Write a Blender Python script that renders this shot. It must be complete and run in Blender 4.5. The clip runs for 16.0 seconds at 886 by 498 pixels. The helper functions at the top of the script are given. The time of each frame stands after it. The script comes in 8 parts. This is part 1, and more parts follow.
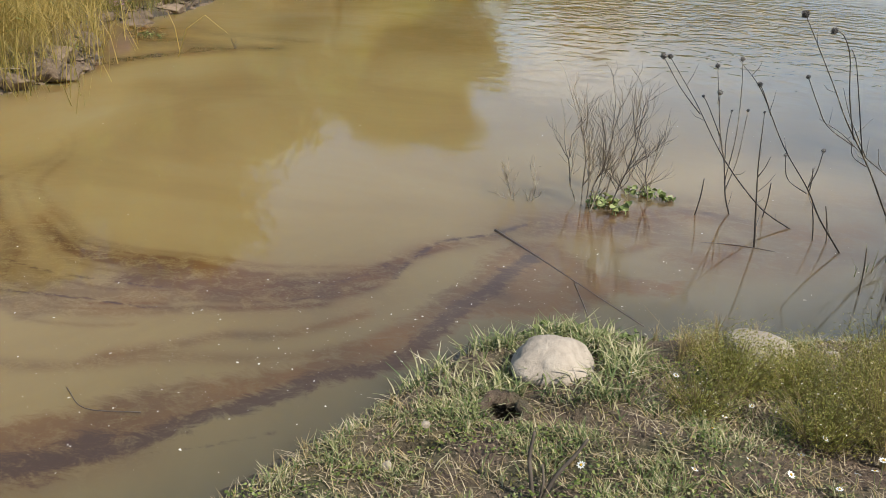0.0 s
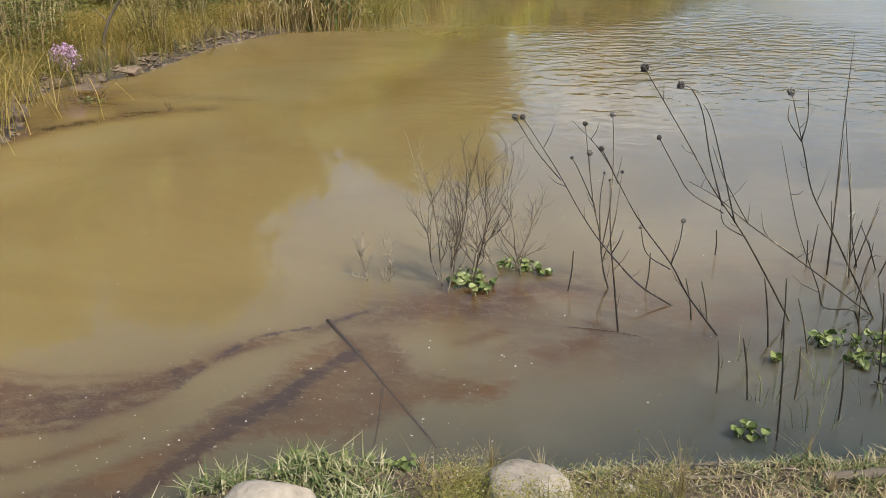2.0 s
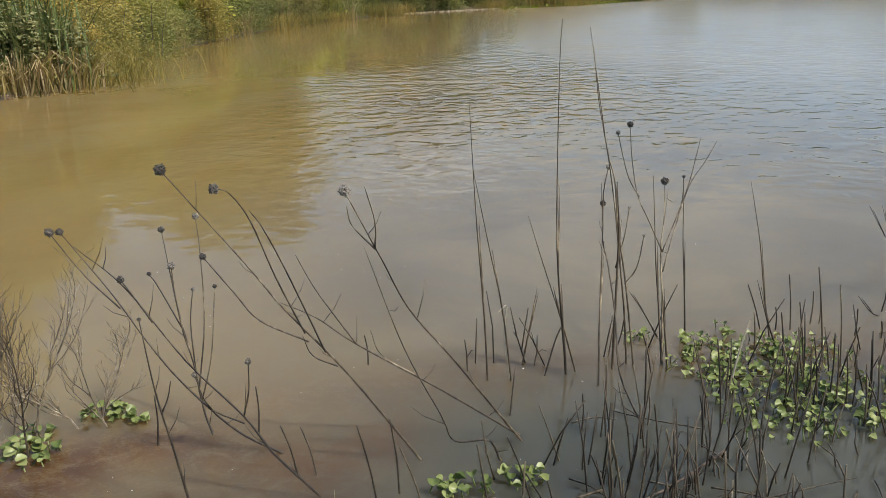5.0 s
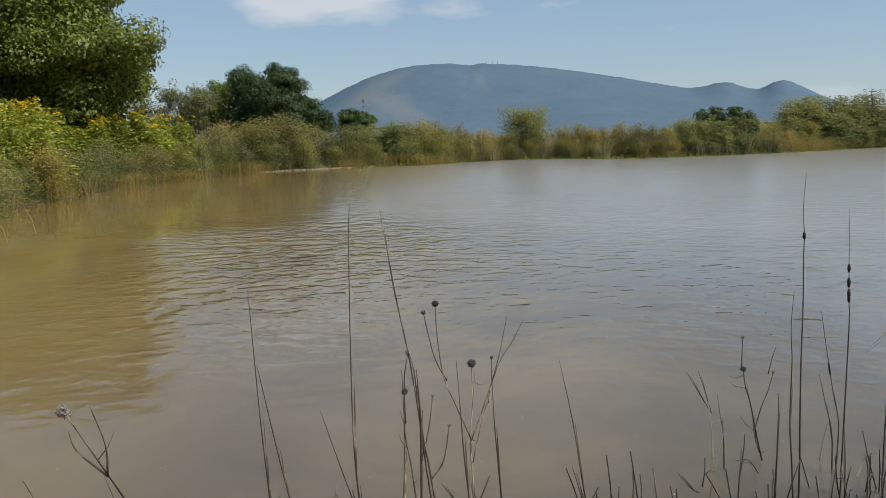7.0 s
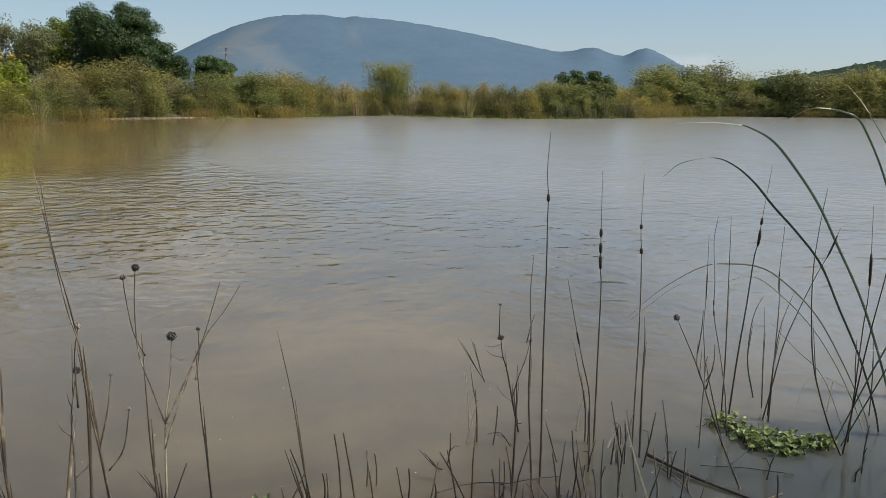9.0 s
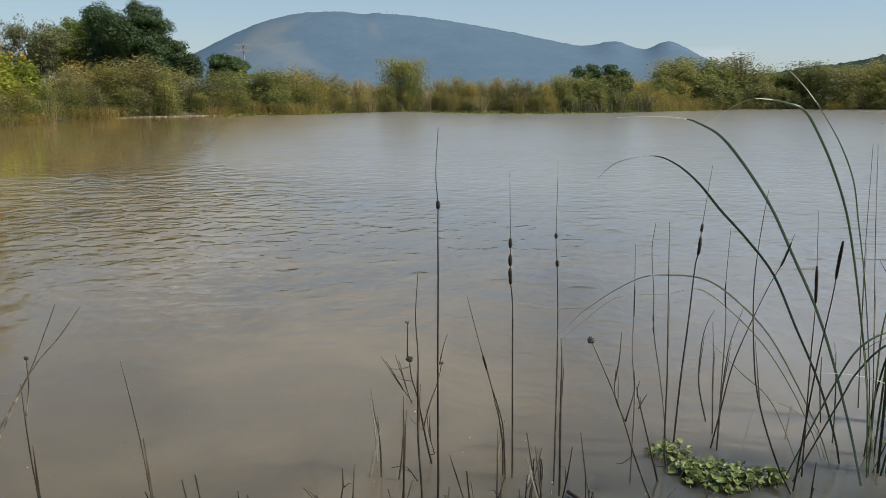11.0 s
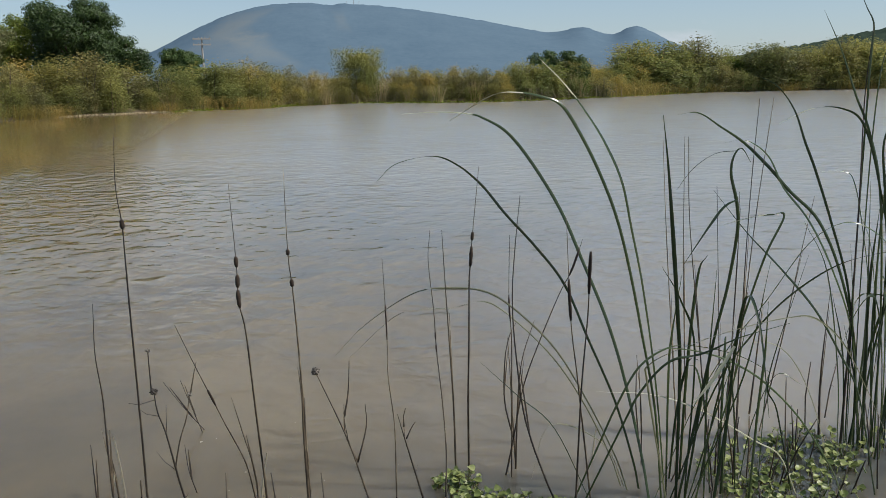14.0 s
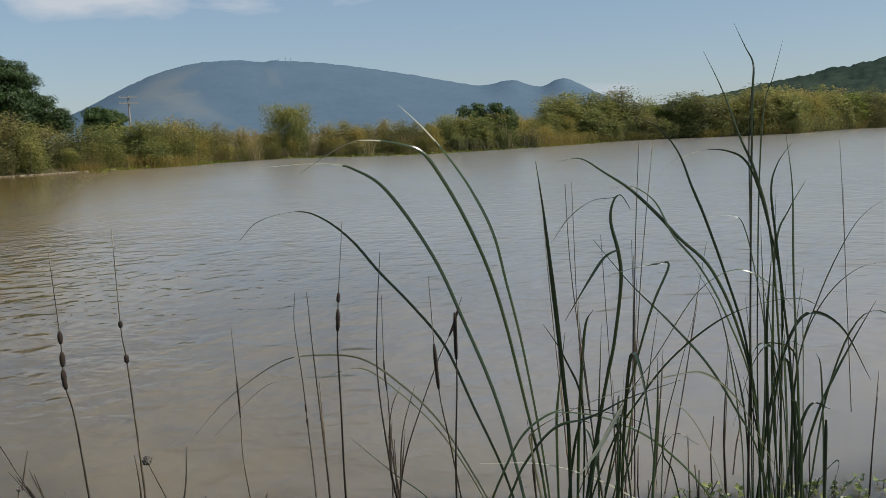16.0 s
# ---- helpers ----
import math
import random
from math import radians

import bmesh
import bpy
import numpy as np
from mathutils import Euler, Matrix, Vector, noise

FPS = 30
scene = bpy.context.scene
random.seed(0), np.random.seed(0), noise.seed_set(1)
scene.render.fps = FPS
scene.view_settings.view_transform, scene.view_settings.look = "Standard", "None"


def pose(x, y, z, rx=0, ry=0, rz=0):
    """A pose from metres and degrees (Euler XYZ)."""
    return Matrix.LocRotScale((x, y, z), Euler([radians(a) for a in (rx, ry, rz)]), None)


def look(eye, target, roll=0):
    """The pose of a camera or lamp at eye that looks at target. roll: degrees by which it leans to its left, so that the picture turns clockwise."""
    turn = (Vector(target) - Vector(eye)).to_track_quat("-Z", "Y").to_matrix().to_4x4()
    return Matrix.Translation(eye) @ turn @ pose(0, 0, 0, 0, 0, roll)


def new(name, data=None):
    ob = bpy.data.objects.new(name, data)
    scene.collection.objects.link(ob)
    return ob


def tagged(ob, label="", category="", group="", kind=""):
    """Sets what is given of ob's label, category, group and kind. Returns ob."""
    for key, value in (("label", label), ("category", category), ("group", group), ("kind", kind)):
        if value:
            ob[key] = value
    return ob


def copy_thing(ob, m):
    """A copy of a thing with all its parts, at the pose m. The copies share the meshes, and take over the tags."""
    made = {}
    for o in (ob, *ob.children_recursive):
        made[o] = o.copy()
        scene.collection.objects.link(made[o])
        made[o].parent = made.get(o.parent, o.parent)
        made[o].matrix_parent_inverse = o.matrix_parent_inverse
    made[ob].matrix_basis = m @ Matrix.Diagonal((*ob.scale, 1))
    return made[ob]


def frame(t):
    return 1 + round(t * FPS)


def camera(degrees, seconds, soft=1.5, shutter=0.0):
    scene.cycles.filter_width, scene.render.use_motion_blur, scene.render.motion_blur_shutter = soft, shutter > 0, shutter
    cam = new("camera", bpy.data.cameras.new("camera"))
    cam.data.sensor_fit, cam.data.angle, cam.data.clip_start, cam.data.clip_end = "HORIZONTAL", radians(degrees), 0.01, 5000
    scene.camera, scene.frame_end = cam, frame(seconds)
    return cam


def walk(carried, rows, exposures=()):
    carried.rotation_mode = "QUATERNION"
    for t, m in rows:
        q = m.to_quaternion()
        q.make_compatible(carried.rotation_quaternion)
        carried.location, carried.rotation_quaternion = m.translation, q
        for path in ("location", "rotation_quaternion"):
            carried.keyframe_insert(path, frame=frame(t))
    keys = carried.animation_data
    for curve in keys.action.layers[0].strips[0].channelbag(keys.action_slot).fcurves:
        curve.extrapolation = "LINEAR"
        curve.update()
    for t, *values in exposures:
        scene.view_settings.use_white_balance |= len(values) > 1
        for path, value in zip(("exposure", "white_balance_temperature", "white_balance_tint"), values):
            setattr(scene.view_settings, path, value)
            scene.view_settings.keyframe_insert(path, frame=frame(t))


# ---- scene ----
cam = camera(56.0, 16.0, soft=0.5)
PATH = [
    (0, (3.02, 0.759, 1.831), (2.597, 2.553, 1.055), 2.7),
    (0.5, (3.305, 0.955, 1.874), (2.802, 2.731, 1.102), 1.9),
    (1, (3.475, 1.21, 1.885), (2.935, 2.992, 1.155), 0.5),
    (1.5, (3.74, 1.463, 1.888), (3.193, 3.256, 1.191), -1.3),
    (2, (4.011, 1.668, 1.91), (3.473, 3.464, 1.214), -0.5),
    (2.5, (4.169, 1.948, 1.889), (3.771, 3.782, 1.199), 1.4),
    (3, (4.307, 2.186, 1.902), (4.022, 4.044, 1.218), 1.0),
    (3.2, (4.388, 2.27, 1.885), (4.121, 4.131, 1.204), 0.5),
    (5.3, (5.094, 3.0, 1.962), (4.951, 4.911, 1.389), -1.8),
    (5.5, (5.155, 3.023, 1.984), (5.031, 4.953, 1.474), -1.3),
    (6, (5.215, 3.104, 2.007), (5.214, 5.07, 1.639), -0.3),
    (6.5, (5.242, 3.208, 2.019), (5.363, 5.186, 1.746), 0.2),
    (7, (5.334, 3.28, 2.021), (5.513, 5.254, 1.754), -1.4),
    (7.5, (5.56, 3.33, 2.012), (5.743, 5.304, 1.75), -1.6),
    (8, (5.758, 3.349, 1.988), (5.957, 5.316, 1.687), -0.7),
    (8.5, (5.926, 3.486, 1.956), (6.214, 5.43, 1.586), -0.2),
    (9, (6.12, 3.611, 1.963), (6.6, 5.516, 1.593), 0.9),
    (9.2, (6.252, 3.654, 1.945), (6.741, 5.556, 1.566), 0.3),
    (11.3, (7.005, 3.992, 1.955), (7.419, 5.911, 1.575), -0.0),
    (11.5, (7.125, 4.005, 1.953), (7.536, 5.926, 1.576), -0.4),
    (12, (7.297, 4.016, 1.953), (7.717, 5.932, 1.565), -0.8),
    (12.5, (7.445, 4.053, 1.946), (7.915, 5.957, 1.551), -1.2),
    (13, (7.589, 4.157, 1.942), (8.15, 6.037, 1.55), -0.1),
    (13.5, (7.778, 4.174, 1.936), (8.323, 6.058, 1.543), -0.8),
    (14, (7.994, 4.16, 1.978), (8.48, 6.057, 1.573), -1.0),
    (14.5, (8.124, 4.155, 1.954), (8.603, 6.058, 1.565), -1.8),
    (15, (8.208, 4.272, 1.956), (8.743, 6.166, 1.6), -1.9),
    (15.5, (8.223, 4.346, 1.971), (8.824, 6.23, 1.675), -1.2),
    (16, (8.377, 4.377, 1.946), (9.014, 6.251, 1.659), -2.1),
]
walk(cam, [(t, look(eye, target, roll)) for t, eye, target, roll in PATH],
     exposures=[(0, 0.66), (3.2, 0.64), (5.3, 0.47), (6.5, 0.18), (9.2, 0.24), (12.5, 0.26), (14.5, 0.2), (16, 0.04)])

# ---- world, sun, exposure ----
SUN_AZ, SUN_EL = 118.0, 50.0        # degrees clockwise from +y, and above the horizon
world = bpy.data.worlds.new("sky")
scene.world = world
world.use_nodes = True
wn, wl = world.node_tree.nodes, world.node_tree.links
wn.clear()
sky = wn.new("ShaderNodeTexSky")
sky.sky_type, sky.sun_disc = "NISHITA", False
sky.sun_elevation, sky.sun_rotation = radians(SUN_EL), radians(SUN_AZ)
sky.air_density, sky.dust_density, sky.ozone_density = 1.0, 0.35, 1.6
wcoord = wn.new("ShaderNodeTexCoord")
wmap = wn.new("ShaderNodeMapping")
wmap.inputs["Scale"].default_value = (1.6, 1.6, 5.5)
wmap.inputs["Location"].default_value = (0.35, 0.1, 0.2)
wnoise = wn.new("ShaderNodeTexNoise")
wnoise.inputs["Scale"].default_value, wnoise.inputs["Detail"].default_value = 2.2, 7.0
wnoise.inputs["Roughness"].default_value = 0.55
wramp = wn.new("ShaderNodeValToRGB")
wramp.color_ramp.elements[0].position, wramp.color_ramp.elements[1].position = 0.69, 0.95


def cloud_bank(az, el, size, tall):
    """A heap of cloud low over the mountain or above the view, as a soft blob on the dome."""
    d = (math.sin(radians(az)) * math.cos(radians(el)), math.cos(radians(az)) * math.cos(radians(el)), math.sin(radians(el)) * tall)
    sc, di = wn.new("ShaderNodeMapping"), wn.new("ShaderNodeVectorMath")
    sc.inputs["Scale"].default_value = (1, 1, tall)
    di.operation = "DISTANCE"
    di.inputs[1].default_value = d
    wl.new(wcoord.outputs["Generated"], sc.inputs["Vector"])
    wl.new(sc.outputs["Vector"], di.inputs[0])
    r = wn.new("ShaderNodeMapRange")
    r.inputs["From Min"].default_value, r.inputs["From Max"].default_value = size, size * 0.25
    wl.new(di.outputs["Value"], r.inputs["Value"])
    return r.outputs["Result"]


def wmath(op, a, b):
    x = wn.new("ShaderNodeMath")
    x.operation = op
    for i, v in enumerate((a, b)):
        if isinstance(v, (int, float)):
            x.inputs[i].default_value = v
        else:
            wl.new(v, x.inputs[i])
    return x.outputs[0]


cover = wmath("ADD", wmath("MULTIPLY", wnoise.outputs["Fac"], 1.9), -0.66)
# The broad bank at 34, 24 is added out of view to brighten the water.
for blob, k in ((cloud_bank(-5.0, 9.8, 0.16, 2.2), 0.68), (cloud_bank(7.0, 17.0, 0.34, 1.7), 0.3), (cloud_bank(4.0, 27.0, 0.42, 1.6), 0.26), (cloud_bank(34.0, 24.0, 1.0, 1.8), 0.42), (cloud_bank(-20.0, 13.0, 0.16, 2.4), 0.3)):
    cover = wmath("ADD", cover, wmath("MULTIPLY", blob, k))
haze = wn.new("ShaderNodeMix")          # thin high haze over the whole sky
haze.data_type = "RGBA"
haze.inputs["Factor"].default_value = 0.55
haze.inputs["B"].default_value = (2.45, 3.5, 4.8, 1)
wmix = wn.new("ShaderNodeMix")
wmix.data_type = "RGBA"
wmix.inputs["B"].default_value = (5.2, 5.65, 6.25, 1)
wbg = wn.new("ShaderNodeBackground")
wbg.inputs["Strength"].default_value = 0.1
wout = wn.new("ShaderNodeOutputWorld")
wl.new(wcoord.outputs["Generated"], wmap.inputs["Vector"])
wl.new(wmap.outputs["Vector"], wnoise.inputs["Vector"])
wl.new(cover, wramp.inputs["Fac"])
wl.new(wramp.outputs["Color"], wmix.inputs["Factor"])
wl.new(sky.outputs["Color"], haze.inputs["A"])
wl.new(haze.outputs["Result"], wmix.inputs["A"])
wl.new(wmix.outputs["Result"], wbg.inputs["Color"])
wl.new(wbg.outputs["Background"], wout.inputs["Surface"])

sun = new("sun", bpy.data.lights.new("sun", "SUN"))
sun.data.energy, sun.data.angle, sun.data.color = 4.4, radians(0.6), (1.0, 0.94, 0.84)
sun_dir = Vector((math.sin(radians(SUN_AZ)) * math.cos(radians(SUN_EL)), math.cos(radians(SUN_AZ)) * math.cos(radians(SUN_EL)), math.sin(radians(SUN_EL))))
sun.matrix_world = look(sun_dir * 50, (0, 0, 0))
scene.view_settings.exposure = 0.0

# ---- materials ----
rng = np.random.default_rng(7)


def material(name):
    m = bpy.data.materials.new(name)
    m.use_nodes = True
    t = m.node_tree
    return m, t.nodes, t.links, t.nodes["Principled BSDF"]


def ramp_of(n, stops):
    r = n.new("ShaderNodeValToRGB")
    e = r.color_ramp.elements
    while len(e) < len(stops):
        e.new(0.5)
    for el, (p, c) in zip(e, stops):
        el.position, el.color = p, (*c, 1)
    return r


def noise_of(n, l, vec, scale, detail=4.0, rough=0.55, distort=0.0):
    t = n.new("ShaderNodeTexNoise")
    t.inputs["Scale"].default_value, t.inputs["Detail"].default_value = scale, detail
    t.inputs["Roughness"].default_value, t.inputs["Distortion"].default_value = rough, distort
    if vec is not None:
        l.new(vec, t.inputs["Vector"])
    return t


def mix_of(n, l, fac, a, b, mode="MIX"):
    x = n.new("ShaderNodeMix")
    x.data_type, x.blend_type = "RGBA", mode
    for key, v in (("Factor", fac), ("A", a), ("B", b)):
        if isinstance(v, (int, float)):
            x.inputs[key].default_value = v
        elif isinstance(v, tuple):
            x.inputs[key].default_value = (*v, 1)
        else:
            l.new(v, x.inputs[key])
    return x.outputs["Result"]


def math_of(n, l, op, a, b=0.0, clamp=False):
    x = n.new("ShaderNodeMath")
    x.operation, x.use_clamp = op, clamp
    for i, v in enumerate((a, b)):
        if isinstance(v, (int, float)):
            x.inputs[i].default_value = v
        else:
            l.new(v, x.inputs[i])
    return x.outputs[0]


def bump_of(n, l, height, strength, distance, bsdf):
    b = n.new("ShaderNodeBump")
    b.inputs["Strength"].default_value, b.inputs["Distance"].default_value = strength, distance
    l.new(height, b.inputs["Height"])
    l.new(b.outputs["Normal"], bsdf.inputs["Normal"])
    return b


def leaf_material(name, stops, translucent=0.35, rough=0.5, spread=1.0, ripe=0.0, scatter=0.36, gloss=0.32):
    """Foliage: the colour varies from leaf to leaf, from plant to plant and in soft patches."""
    m, n, l, p = material(name)
    geo, info, tex = n.new("ShaderNodeNewGeometry"), n.new("ShaderNodeObjectInfo"), n.new("ShaderNodeTexCoord")
    patch = noise_of(n, l, tex.outputs["Object"], 0.9 * spread, 3.0)
    a = math_of(n, l, "MULTIPLY", geo.outputs["Random Per Island"], scatter)
    b = math_of(n, l, "MULTIPLY", info.outputs["Random"], 0.42)
    c = math_of(n, l, "MULTIPLY", patch.outputs["Fac"], 0.50)
    s = math_of(n, l, "ADD", math_of(n, l, "ADD", a, b), math_of(n, l, "SUBTRACT", c, 0.16), clamp=True)
    if ripe:                            # seed heads and young leaves at the top are paler
        sep = n.new("ShaderNodeSeparateXYZ")
        l.new(tex.outputs["Object"], sep.inputs[0])
        s = math_of(n, l, "ADD", s, math_of(n, l, "MULTIPLY", math_of(n, l, "SUBTRACT", sep.outputs["Z"], 1.75), ripe), clamp=True)
    r = ramp_of(n, stops)
    l.new(s, r.inputs["Fac"])
    l.new(r.outputs["Color"], p.inputs["Base Color"])
    p.inputs["Roughness"].default_value = rough
    p.inputs["Specular IOR Level"].default_value = gloss
    tr = n.new("ShaderNodeBsdfTranslucent")
    l.new(r.outputs["Color"], tr.inputs["Color"])
    mx = n.new("ShaderNodeMixShader")
    mx.inputs[0].default_value = translucent
    l.new(p.outputs[0], mx.inputs[1])
    l.new(tr.outputs[0], mx.inputs[2])
    l.new(mx.outputs[0], n["Material Output"].inputs["Surface"])
    return m


def grain_material(name, stops, scale, rough=0.8, bump=0.4, dist=0.01, detail=6.0, stretch=(1, 1, 1), big=0.25):
    m, n, l, p = material(name)
    tex, mp = n.new("ShaderNodeTexCoord"), n.new("ShaderNodeMapping")
    mp.inputs["Scale"].default_value = stretch
    l.new(tex.outputs["Object"], mp.inputs["Vector"])
    fine = noise_of(n, l, mp.outputs["Vector"], scale, detail, 0.65)
    large = noise_of(n, l, mp.outputs["Vector"], scale * 0.14, 3.0)
    info = n.new("ShaderNodeObjectInfo")
    f = math_of(n, l, "ADD", math_of(n, l, "MULTIPLY", fine.outputs["Fac"], 0.65), math_of(n, l, "MULTIPLY", large.outputs["Fac"], big + 0.1))
    f = math_of(n, l, "ADD", f, math_of(n, l, "MULTIPLY", math_of(n, l, "SUBTRACT", info.outputs["Random"], 0.5), 0.18), clamp=True)
    r = ramp_of(n, stops)
    l.new(f, r.inputs["Fac"])
    l.new(r.outputs["Color"], p.inputs["Base Color"])
    p.inputs["Roughness"].default_value = rough
    bump_of(n, l, fine.outputs["Fac"], bump, dist, p)
    return m


M_WEED = leaf_material("weed_leaves", [(0.05, (0.10, 0.125, 0.044)), (0.4, (0.22, 0.24, 0.074)), (0.68, (0.315, 0.295, 0.085)), (1.0, (0.40, 0.325, 0.115))], 0.4, 0.7, ripe=0.1, scatter=0.2)
M_BROAD = leaf_material("broad_leaves", [(0.05, (0.09, 0.125, 0.02)), (0.45, (0.29, 0.33, 0.045)), (0.8, (0.50, 0.48, 0.075)), (1.0, (0.60, 0.54, 0.11))], 0.5)
M_REEDY = leaf_material("reedy_leaves", [(0.05, (0.10, 0.115, 0.05)), (0.4, (0.20, 0.19, 0.075)), (0.75, (0.31, 0.26, 0.09)), (1.0, (0.40, 0.32, 0.15))], 0.35, 0.7, ripe=0.1, scatter=0.2)
M_TREE = leaf_material("tree_leaves", [(0.1, (0.050, 0.080, 0.016)), (0.5, (0.125, 0.165, 0.028)), (0.85, (0.25, 0.28, 0.048)), (1.0, (0.34, 0.34, 0.065))], 0.4)
M_DARKTREE = leaf_material("dark_tree_leaves", [(0.1, (0.026, 0.048, 0.016)), (0.5, (0.072, 0.118, 0.032)), (1.0, (0.15, 0.205, 0.058))], 0.3)
M_REEDGREEN = leaf_material("green_reed_blades", [(0.05, (0.06, 0.09, 0.03)), (0.45, (0.13, 0.17, 0.055)), (0.75, (0.24, 0.25, 0.09)), (1.0, (0.50, 0.44, 0.27))], 0.25, 0.45)
M_GREYLEAF = leaf_material("grey_leaves", [(0.1, (0.10, 0.115, 0.045)), (0.6, (0.22, 0.22, 0.09)), (1.0, (0.34, 0.31, 0.14))], 0.3)
M_GRASS = leaf_material("grass_blades", [(0.05, (0.034, 0.058, 0.022)), (0.45, (0.095, 0.13, 0.043)), (0.7, (0.21, 0.215, 0.085)), (1.0, (0.50, 0.44, 0.28))], 0.25, 0.8, 3.0, scatter=0.6)
M_DRYGRASS = leaf_material("dry_grass", [(0.05, (0.21, 0.155, 0.075)), (0.5, (0.38, 0.29, 0.145)), (1.0, (0.58, 0.48, 0.29))], 0.3)
M_YELLOW = leaf_material("yellow_petals", [(0.1, (0.58, 0.36, 0.015)), (0.6, (0.72, 0.49, 0.02)), (1.0, (0.80, 0.60, 0.04))], 0.3)
M_BARK = grain_material("bark", [(0.2, (0.05, 0.038, 0.028)), (0.6, (0.12, 0.095, 0.07)), (0.9, (0.2, 0.165, 0.125))], 14, 0.9, 0.6, 0.02, stretch=(1, 1, 0.3))
M_FEATHER = leaf_material("feathery_leaves", [(0.05, (0.10, 0.112, 0.027)), (0.4, (0.25, 0.25, 0.055)), (0.7, (0.41, 0.35, 0.10)), (1.0, (0.62, 0.52, 0.27))], 0.45, 0.5, 4.0, scatter=0.5)
M_STONE = grain_material("boulder_stone", [(0.3, (0.13, 0.105, 0.08)), (0.5, (0.27, 0.225, 0.178)), (0.72, (0.37, 0.315, 0.252))], 22, 0.92, 0.8, 0.014, big=0.5)
M_WETROCK = grain_material("bank_rock", [(0.25, (0.05, 0.034, 0.021)), (0.5, (0.145, 0.10, 0.063)), (0.8, (0.28, 0.205, 0.135))], 11, 0.85, 0.8, 0.04)


def ground_material():
    m, n, l, p = material("earth")
    tex = n.new("ShaderNodeTexCoord")
    v = tex.outputs["Object"]
    fine, mid, big = noise_of(n, l, v, 38, 8, 0.7), noise_of(n, l, v, 4.5, 5, 0.6), noise_of(n, l, v, 0.35, 4)
    soil = ramp_of(n, [(0.30, (0.052, 0.035, 0.024)), (0.5, (0.145, 0.098, 0.066)), (0.74, (0.33, 0.255, 0.18))])
    l.new(math_of(n, l, "ADD", math_of(n, l, "MULTIPLY", fine.outputs["Fac"], 0.6), math_of(n, l, "MULTIPLY", mid.outputs["Fac"], 0.4)), soil.inputs["Fac"])
    green = ramp_of(n, [(0.3, (0.030, 0.034, 0.012)), (0.7, (0.11, 0.10, 0.04))])
    l.new(fine.outputs["Fac"], green.inputs["Fac"])
    mask = ramp_of(n, [(0.42, (0, 0, 0)), (0.6, (1, 1, 1))])
    l.new(math_of(n, l, "ADD", math_of(n, l, "MULTIPLY", mid.outputs["Fac"], 0.6), math_of(n, l, "MULTIPLY", big.outputs["Fac"], 0.4)), mask.inputs["Fac"])
    dry = mix_of(n, l, mask.outputs["Color"], soil.outputs["Color"], green.outputs["Color"])
    sep = n.new("ShaderNodeSeparateXYZ")
    l.new(v, sep.inputs[0])
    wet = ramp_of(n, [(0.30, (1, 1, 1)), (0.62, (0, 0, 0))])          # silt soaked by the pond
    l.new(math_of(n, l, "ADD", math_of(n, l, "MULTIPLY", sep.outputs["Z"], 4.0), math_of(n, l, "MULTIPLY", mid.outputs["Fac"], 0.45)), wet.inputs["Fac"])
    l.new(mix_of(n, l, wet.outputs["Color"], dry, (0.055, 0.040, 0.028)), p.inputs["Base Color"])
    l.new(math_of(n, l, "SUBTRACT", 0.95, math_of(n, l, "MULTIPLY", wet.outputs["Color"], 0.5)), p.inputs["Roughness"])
    bump_of(n, l, fine.outputs["Fac"], 1.0, 0.04, p)
    return m


